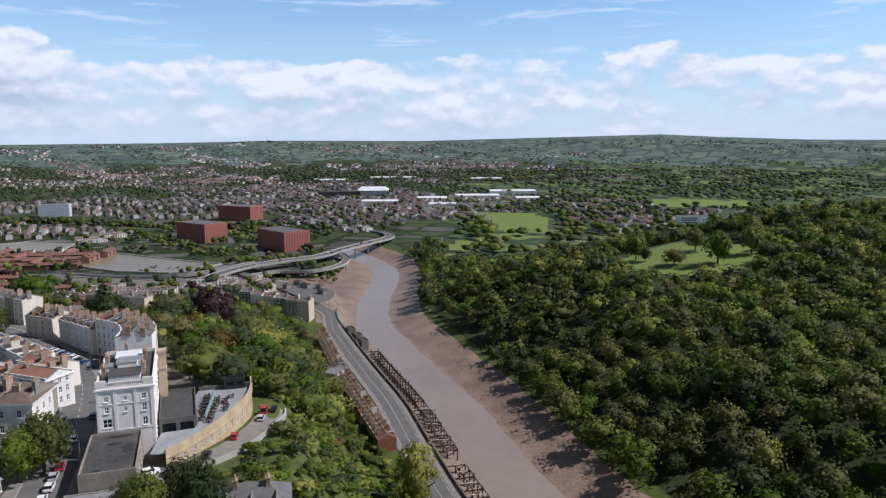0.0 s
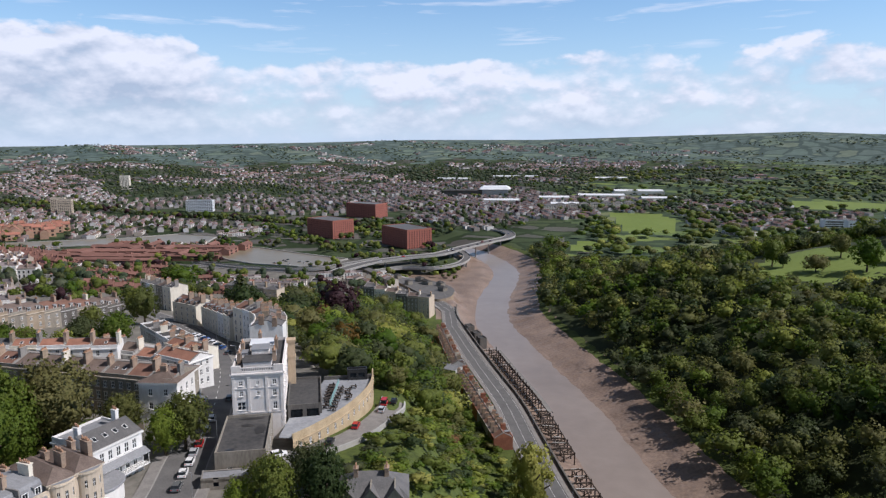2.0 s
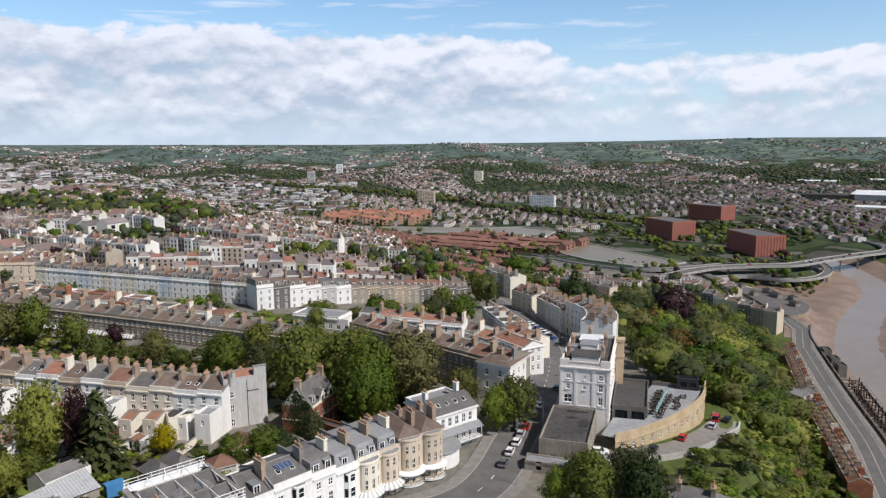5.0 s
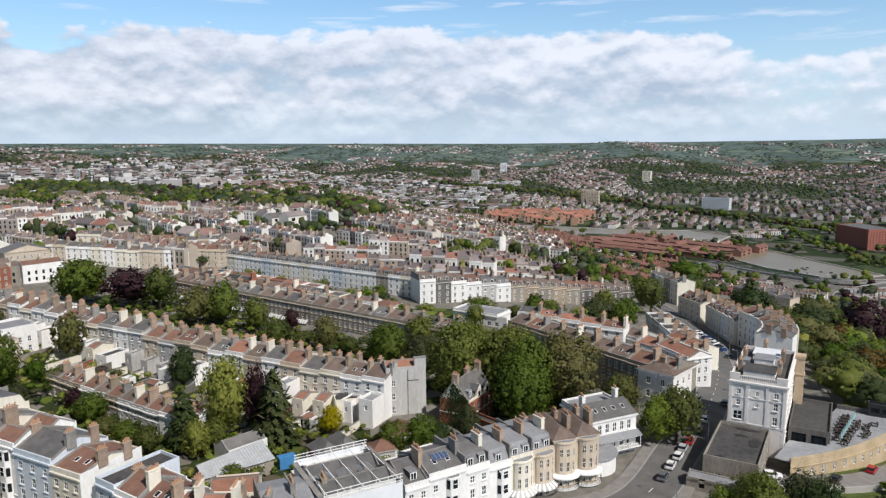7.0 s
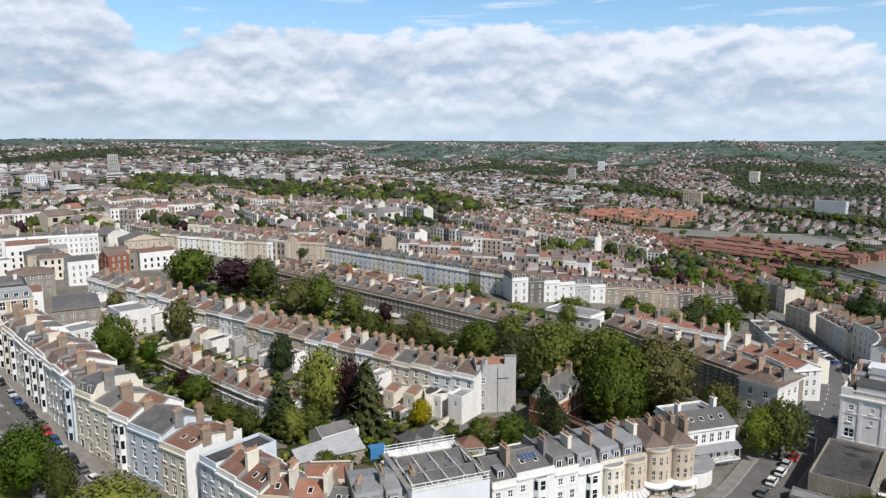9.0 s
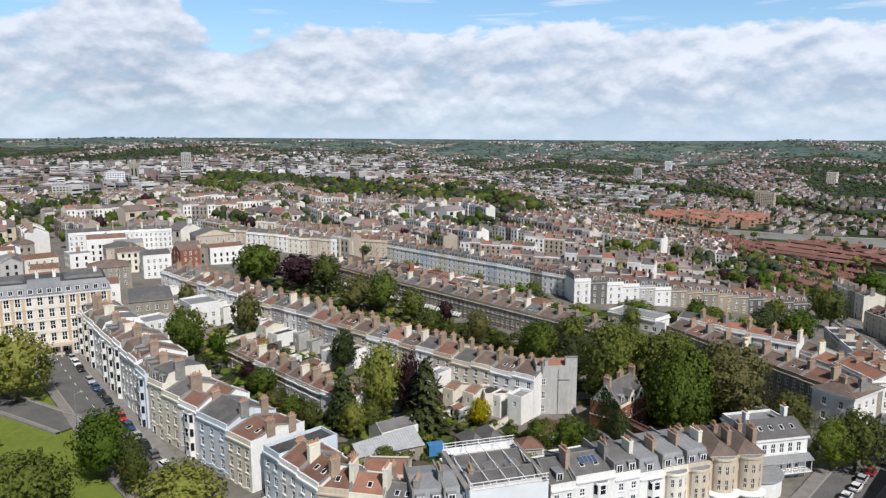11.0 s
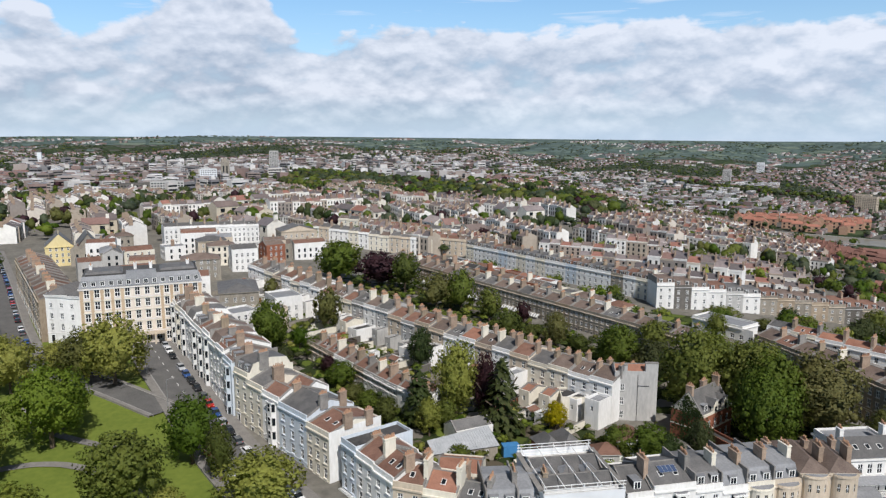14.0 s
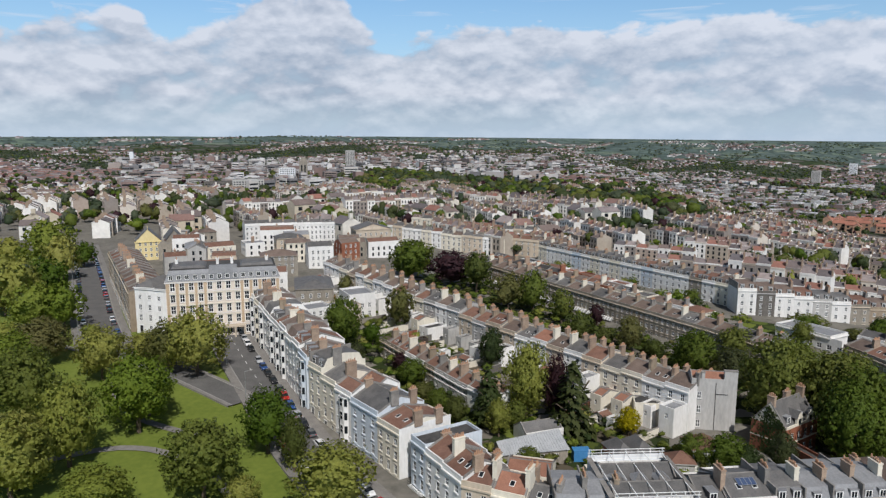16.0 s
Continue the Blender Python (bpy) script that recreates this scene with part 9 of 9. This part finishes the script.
ps = scatter(23, -60, 1900, 700, 3000, plain, 14, 24, 36)
pd = np.hypot(ps[:, 0], ps[:, 1])
split_plant("plain_trees", ps[pd < 1300], MID2, WOODS, "copses and hedgerow trees on the plain", 36)
split_plant("plain_trees", ps[pd >= 1300], FAR, [("leaves_hazy", 60), ("leaves_green", 25), ("leaves_olive", 15)], "distant copses and hedges", 37)


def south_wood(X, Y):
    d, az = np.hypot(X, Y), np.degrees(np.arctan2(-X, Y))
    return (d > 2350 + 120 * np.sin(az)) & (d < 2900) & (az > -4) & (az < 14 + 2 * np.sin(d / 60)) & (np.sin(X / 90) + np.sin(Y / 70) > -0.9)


split_plant("south_wood", scatter(26, -760, 240, 2200, 2950, south_wood, 14, 24, 38), FAR, [("leaves_hazy", 70), ("leaves_dark", 30)], "dark wood on the distant rise", 38)

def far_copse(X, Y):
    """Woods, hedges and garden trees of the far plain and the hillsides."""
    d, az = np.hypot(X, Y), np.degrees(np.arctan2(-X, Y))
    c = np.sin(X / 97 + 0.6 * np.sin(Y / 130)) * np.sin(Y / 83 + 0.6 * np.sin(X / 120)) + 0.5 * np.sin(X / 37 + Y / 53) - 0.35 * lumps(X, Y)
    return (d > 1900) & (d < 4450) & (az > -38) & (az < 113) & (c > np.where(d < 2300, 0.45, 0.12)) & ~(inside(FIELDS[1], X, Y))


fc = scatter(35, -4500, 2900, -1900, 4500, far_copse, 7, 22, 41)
split_plant("far_copses", fc, FAR, [("leaves_dark", 12), ("leaves_hazy", 68), ("leaves_olive", 20)], "distant woods, hedges and garden trees", 41)

# ---------------------------------------------------------------- single trees
KIND = {"g": "leaves_green", "d": "leaves_dark", "b": "leaves_bright", "o": "leaves_olive", "c": "leaves_copper", "y": "leaves_yellow", "y2": "leaves_bright", "r": "leaves_olive", "r2": "leaves_rust"}
WORD = {"g": "full green broadleaf tree", "d": "dark green dense tree", "b": "bright fresh green tree", "o": "olive green loose-crowned tree", "c": "dark purple copper beech", "y": "yellow flowering shrub tree", "y2": "yellow-green young tree",
        "r": "brownish green broad tree", "r2": "rust-coloured spring tree", "k": "tall dark layered conifer"}
BIG = [big_crown(300 + i, 3300, 0.0215, 100) for i in range(6)] + [big_crown(320 + i, 1100, 0.033, 60) for i in range(6)]


def crown_mesh(i, material):
    def make():
        v, f, nr = BIG[i]
        me = np_mesh("crown", v, f, [material], None, np.full(len(v), 0.13 * i))
        soften(me, nr)
        return me
    return once(("crown", i, material), make)


def conifer_mesh(i):
    def make():
        g = np.random.default_rng(900 + i)
        V, F, N_, n = [], [], [], 0
        for k in range(9):
            z = -0.42 + 0.92 * k / 9
            r = 0.48 * (1 - k / 9.5) ** 0.8 * (0.85 + 0.3 * g.random())
            m = 90 - 7 * k
            a = g.random(m) * 6.283
            q = r * np.sqrt(g.random(m)) * 1.05
            p = np.column_stack([np.cos(a) * q, np.sin(a) * q, z + 0.05 * g.normal(size=m) - 0.10 * q])
            t = np.column_stack([np.cos(a), np.sin(a), np.full(m, -0.35)]) + 0.3 * g.normal(size=(m, 3))
            t /= np.linalg.norm(t, axis=1)[:, None]
            s = np.cross(t, np.array([0, 0, 1.0]))
            s /= np.linalg.norm(s, axis=1)[:, None] + 1e-9
            L_ = 0.085
            V.append(np.stack([p - t * L_, p + s * L_ * 0.6, p + t * L_, p - s * L_ * 0.6], 1).reshape(-1, 3))
            nn = np.column_stack([np.cos(a) * q / r, np.sin(a) * q / r, np.full(m, 0.8)])
            N_.append(np.repeat(nn, 4, 0))
            ii = n + 4 * np.arange(m)[:, None]
            F.append(np.concatenate([ii + [0, 1, 2], ii + [0, 2, 3]], 1).reshape(-1, 3))
            n += 4 * m
        N_ = np.vstack(N_)
        me = np_mesh("crown", np.vstack(V), np.vstack(F), ["leaves_fir"], None, np.zeros(n))
        soften(me, N_ / np.linalg.norm(N_, axis=1)[:, None])
        return me
    return once(("conifer", i), make)


def trunk_mesh(i):
    """A tapered trunk with limbs that fork into the crown; 1 high."""
    def make():
        g = random.Random(60 + i)
        b = Build()
        b.cyl(0, 0, -0.12, 0.25, 0.032, 0.024, 7).cyl(0, 0, 0.25, 0.62, 0.024, 0.010, 7)
        for k in range(6):
            a = k * 1.05 + g.uniform(-0.3, 0.3)
            z = g.uniform(0.22, 0.45)
            b.beam((0, 0, z), (0.25 * math.cos(a), 0.25 * math.sin(a), z + g.uniform(0.15, 0.32)), 0.014, 0.014)
        return b.mesh("trunk", "bark")
    return once(("trunk", i), make)


def tree(i, x, y, h, w, kind, group):
    z = ground_at(x, y)
    root = new("tree")
    root.matrix_world = pose(x, y, round(z, 2), 0, 0, (i * 77) % 360)
    part("trunk", trunk_mesh(i % 3), root, Matrix.Diagonal((max(h, w * 0.7), max(h, w * 0.7), h, 1)))
    if kind == "k":
        part("crown", conifer_mesh(i % 2), root, Matrix.Translation((0, 0, h * 0.5)) @ Matrix.Diagonal((w, w, h, 1)))
    else:
        part("crown", crown_mesh(i % 6 + (6 if math.hypot(x, y) > 230 else 0), KIND[kind]), root, Matrix.Translation((0, 0, h * 0.54)) @ Matrix.Diagonal((w * 0.98, w * 0.98, h * 0.94, 1)))
    size = "tall" if h > 15 else "small" if h < 7 else "mature"
    return tagged(root, f"{size} {WORD[kind]} {'on the grass' if group == 'park trees' else 'among houses' if group == 'garden trees' else 'standing alone on the slope'}", "tree", group)


for i, (x, y, h, w, k) in enumerate([(-127.3, -11.8, 15.0, 16.0, 'g'), (-144.0, -0.1, 14.3, 12.7, 'g'), (-121.5, 11.1, 11.5, 17.6, 'b'), (-143.0, -37.6, 17.0, 14.0, 'b'), (-157.5, -27.2, 17.5, 17.5, 'b'), (-192.2, -17.7, 18.3, 18.8, 'b'), (-207.7, -59.2, 12.9, 18.0, 'o'), (-166.1, -51.8, 16.6, 17.1, 'g'), (-130.7, -44.2, 15.4, 16.6, 'b'), (-123.6, -29.1, 8.7, 13.2, 'y2'), (-241.9, -70.5, 16.3, 18.6, 'b'), (-242.3, -61.7, 15.6, 15.2, 'b'), (-203.5, -31.9, 9.2, 12.7, 'b'), (-134.9, 4.9, 11.9, 6.3, 'o')]):
    tree(i + 0, x, y, h, w, k, "park trees")
for i, (x, y, h, w, k) in enumerate([(-353.8, -93.8, 24.0, 28.1, 'b'), (-357.1, -80.2, 12.5, 13.1, 'g'), (-365.8, -113.6, 14.7, 19.6, 'b'), (-328.2, -96.0, 9.7, 20.5, 'g'), (-267.4, -86.2, 15.8, 14.5, 'o'), (-231.2, -52.0, 4.5, 6.2, 'b'), (-198.4, -25.3, 13.2, 15.9, 'o'), (-166.9, -26.3, 11.2, 12.2, 'b'), (-122.9, -4.9, 6.0, 7.1, 'b'), (-220.7, -71.4, 9.1, 12.1, 'b')]):
    tree(i + 14, x, y, h, w, k, "park trees")
for i, (x, y, h, w, k) in enumerate([(-266.5, -82.5, 21.6, 21.8, 'b'), (-276.9, -75.4, 18.6, 17.7, 'g'), (-324.9, -81.7, 20.5, 16.4, 'b'), (-188.5, -60.5, 14.3, 15.0, 'b'), (-134.9, -44.5, 14.9, 15.0, 'b'), (-191.7, -40.9, 14.2, 14.9, 'b')]):
    tree(i + 24, x, y, h, w, k, "park trees")
for i, (x, y, h, w, k) in enumerate([(-315.8, 68.0, 18.9, 25.1, 'g'), (-300.0, 82.1, 17.0, 23.0, 'c'), (-290.9, 91.6, 18.2, 16.5, 'o'), (-258.3, 94.5, 15.1, 16.4, 'o'), (-253.8, 103.3, 17.4, 14.1, 'g'), (-237.5, 108.3, 13.5, 10.4, 'g'), (-228.3, 118.0, 9.3, 6.8, 'c'), (-197.4, 114.2, 12.6, 9.9, 'o'), (-216.5, 105.8, 9.5, 11.1, 'o'), (-170.8, 120.5, 14.6, 13.4, 'g'), (-209.0, 111.8, 6.0, 7.9, 'o'), (-190.1, 118.5, 6.7, 8.5, 'o'), (-165.4, 124.5, 7.1, 10.5, 'o')]):
    tree(i + 30, x, y, h, w, k, "garden trees")
for i, (x, y, h, w, k) in enumerate([(-310.0, 66.3, 19.6, 22.1, 'g'), (-176.9, 122.2, 12.1, 11.8, 'g'), (-182.9, 142.7, 10.9, 13.6, 'g')]):
    tree(i + 43, x, y, h, w, k, "garden trees")
for i, (x, y, h, w, k) in enumerate([(-210.7, 23.4, 17.4, 14.2, 'g'), (-235.5, 46.2, 15.5, 11.2, 'o'), (-191.2, 65.0, 12.8, 8.6, 'd'), (-155.1, 62.0, 18.9, 13.3, 'b'), (-151.2, 68.4, 17.3, 7.2, 'c'), (-144.2, 69.3, 18.1, 11.8, 'k'), (-154.5, 52.0, 13.6, 10.2, 'k'), (-140.8, 82.1, 7.1, 6.5, 'y'), (-119.0, 93.0, 8.4, 10.4, 'g'), (-113.8, 102.2, 10.1, 6.2, 'd'), (-137.3, 119.5, 22.4, 20.3, 'g'), (-127.5, 128.5, 20.9, 21.8, 'g'), (-115.8, 137.8, 20.4, 21.7, 'o'), (-87.1, 136.6, 12.0, 9.9, 'b'), (-85.0, 141.4, 13.9, 12.7, 'r'), (-104.6, 146.5, 10.2, 11.6, 'o')]):
    tree(i + 46, x, y, h, w, k, "garden trees")
for i, (x, y, h, w, k) in enumerate([(-180.9, 38.7, 7.6, 9.0, 'g'), (-154.9, 44.0, 6.8, 6.4, 'o'), (-188.0, 47.9, 6.4, 9.4, 'o'), (-205.7, 36.7, 7.5, 8.7, 'g'), (-174.3, 48.8, 6.1, 7.4, 'd'), (-197.4, 25.3, 7.0, 7.0, 'd'), (-176.5, 29.9, 4.3, 5.0, 'y'), (-146.1, 51.7, 9.1, 6.7, 'b'), (-130.6, 53.1, 4.4, 6.0, 'g'), (-217.4, 33.5, 7.0, 7.0, 'g'), (-192.3, 37.7, 5.6, 5.5, 'c'), (-169.5, 39.4, 5.1, 6.4, 'o'), (-166.1, 51.8, 5.2, 5.7, 'b'), (-155.5, 58.1, 4.3, 4.9, 'r'), (-279.1, 32.5, 9.6, 7.0, 'o'), (-225.0, 21.4, 8.6, 6.5, 'g')]):
    tree(i + 62, x, y, h, w, k, "garden trees")
for i, (x, y, h, w, k) in enumerate([(-113.1, 118.8, 18.8, 15.7, 'g'), (-156.0, 140.6, 14.7, 19.5, 'g'), (-119.1, 135.0, 14.4, 15.5, 'g'), (-119.2, 126.0, 20.6, 17.9, 'g'), (-123.0, 87.6, 7.4, 8.7, 'g'), (-115.9, 95.2, 7.1, 8.0, 'd'), (-138.5, 140.1, 15.9, 18.4, 'g'), (-162.3, 126.9, 11.3, 14.0, 'd'), (-149.4, 57.2, 7.1, 7.0, 'g'), (-160.9, 41.0, 6.5, 6.5, 'g')]):
    tree(i + 78, x, y, h, w, k, "garden trees")
for i, (x, y, h, w, k) in enumerate([(-182.0, 207.5, 8.9, 9.6, 'o'), (-191.3, 207.2, 9.6, 8.4, 'g'), (-178.7, 228.4, 10.4, 8.2, 'd'), (-162.9, 229.0, 13.6, 15.4, 'g'), (-186.0, 282.2, 18.6, 15.6, 'o'), (-243.8, 167.9, 8.7, 9.3, 'g'), (-209.5, 193.2, 6.4, 16.5, 'g'), (-196.4, 202.4, 4.6, 10.5, 'o'), (-120.5, 361.0, 27.0, 27.0, 'c'), (-172.5, 352.0, 20.0, 23.0, 'd'), (-252.0, 425.0, 13.0, 22.0, 'g'), (-118.5, 331.0, 15.0, 10.0, 'r2'), (-115.7, 319.7, 14.1, 10.2, 'r2'), (-201.3, 409.2, 23.9, 23.3, 'k'), (-317.7, 534.7, 20.8, 37.6, 'g'), (-49.4, 126.7, 10.4, 12.3, 'd'), (-58.4, 126.1, 6.8, 10.6, 'g'), (-10.3, 247.8, 29.3, 17.8, 'b'), (-162.5, 372.1, 14.1, 16.8, 'o')]):
    tree(i + 88, x, y, h, w, k, "garden trees")
for i, (x, y, h, w, k) in enumerate([(-50.0, 110.2, 14.9, 10.7, 'g'), (-41.7, 113.6, 15.5, 10.7, 'd'), (-56.0, 108.4, 11.1, 6.8, 'b'), (-195.8, 259.4, 10.2, 10.7, 'g'), (-205.0, 189.2, 6.9, 10.4, 'g'), (-175.2, 201.5, 9.7, 11.1, 'g'), (-169.5, 208.9, 9.7, 8.9, 'y2'), (-192.5, 176.3, 8.7, 8.7, 'g'), (-192.0, 217.3, 7.3, 10.8, 'y2'), (-199.1, 216.3, 8.6, 8.5, 'd')]):
    tree(i + 104, x, y, h, w, k, "garden trees")
for i, (x, y, h, w, k) in enumerate([(-162.8, 227.8, 11.9, 14.0, 'g'), (-174.9, 222.5, 8.6, 9.4, 'd'), (-206.5, 305.8, 15.2, 18.2, 'g'), (-167.7, 222.9, 7.0, 9.3, 'g'), (-183.6, 238.6, 9.0, 10.0, 'd')]):
    tree(i + 114, x, y, h, w, k, "garden trees")
for i, (x, y, h, w, k) in enumerate([(214.0, 541.2, 26.1, 24.6, 'g'), (161.9, 584.0, 22.5, 20.7, 'g'), (168.0, 577.0, 11.8, 10.7, 'd'), (213.4, 589.6, 19.2, 19.3, 'o'), (247.2, 557.7, 21.8, 20.8, 'g'), (183.8, 553.3, 13.6, 21.8, 'o'), (326.7, 580.3, 16.4, 21.5, 'g'), (312.3, 522.9, 19.2, 27.1, 'd'), (246.5, 526.1, 15.0, 21.2, 'd'), (342.9, 647.8, 13.1, 23.6, 'g')]):
    tree(i + 119, x, y, h, w, k, "hillside trees")
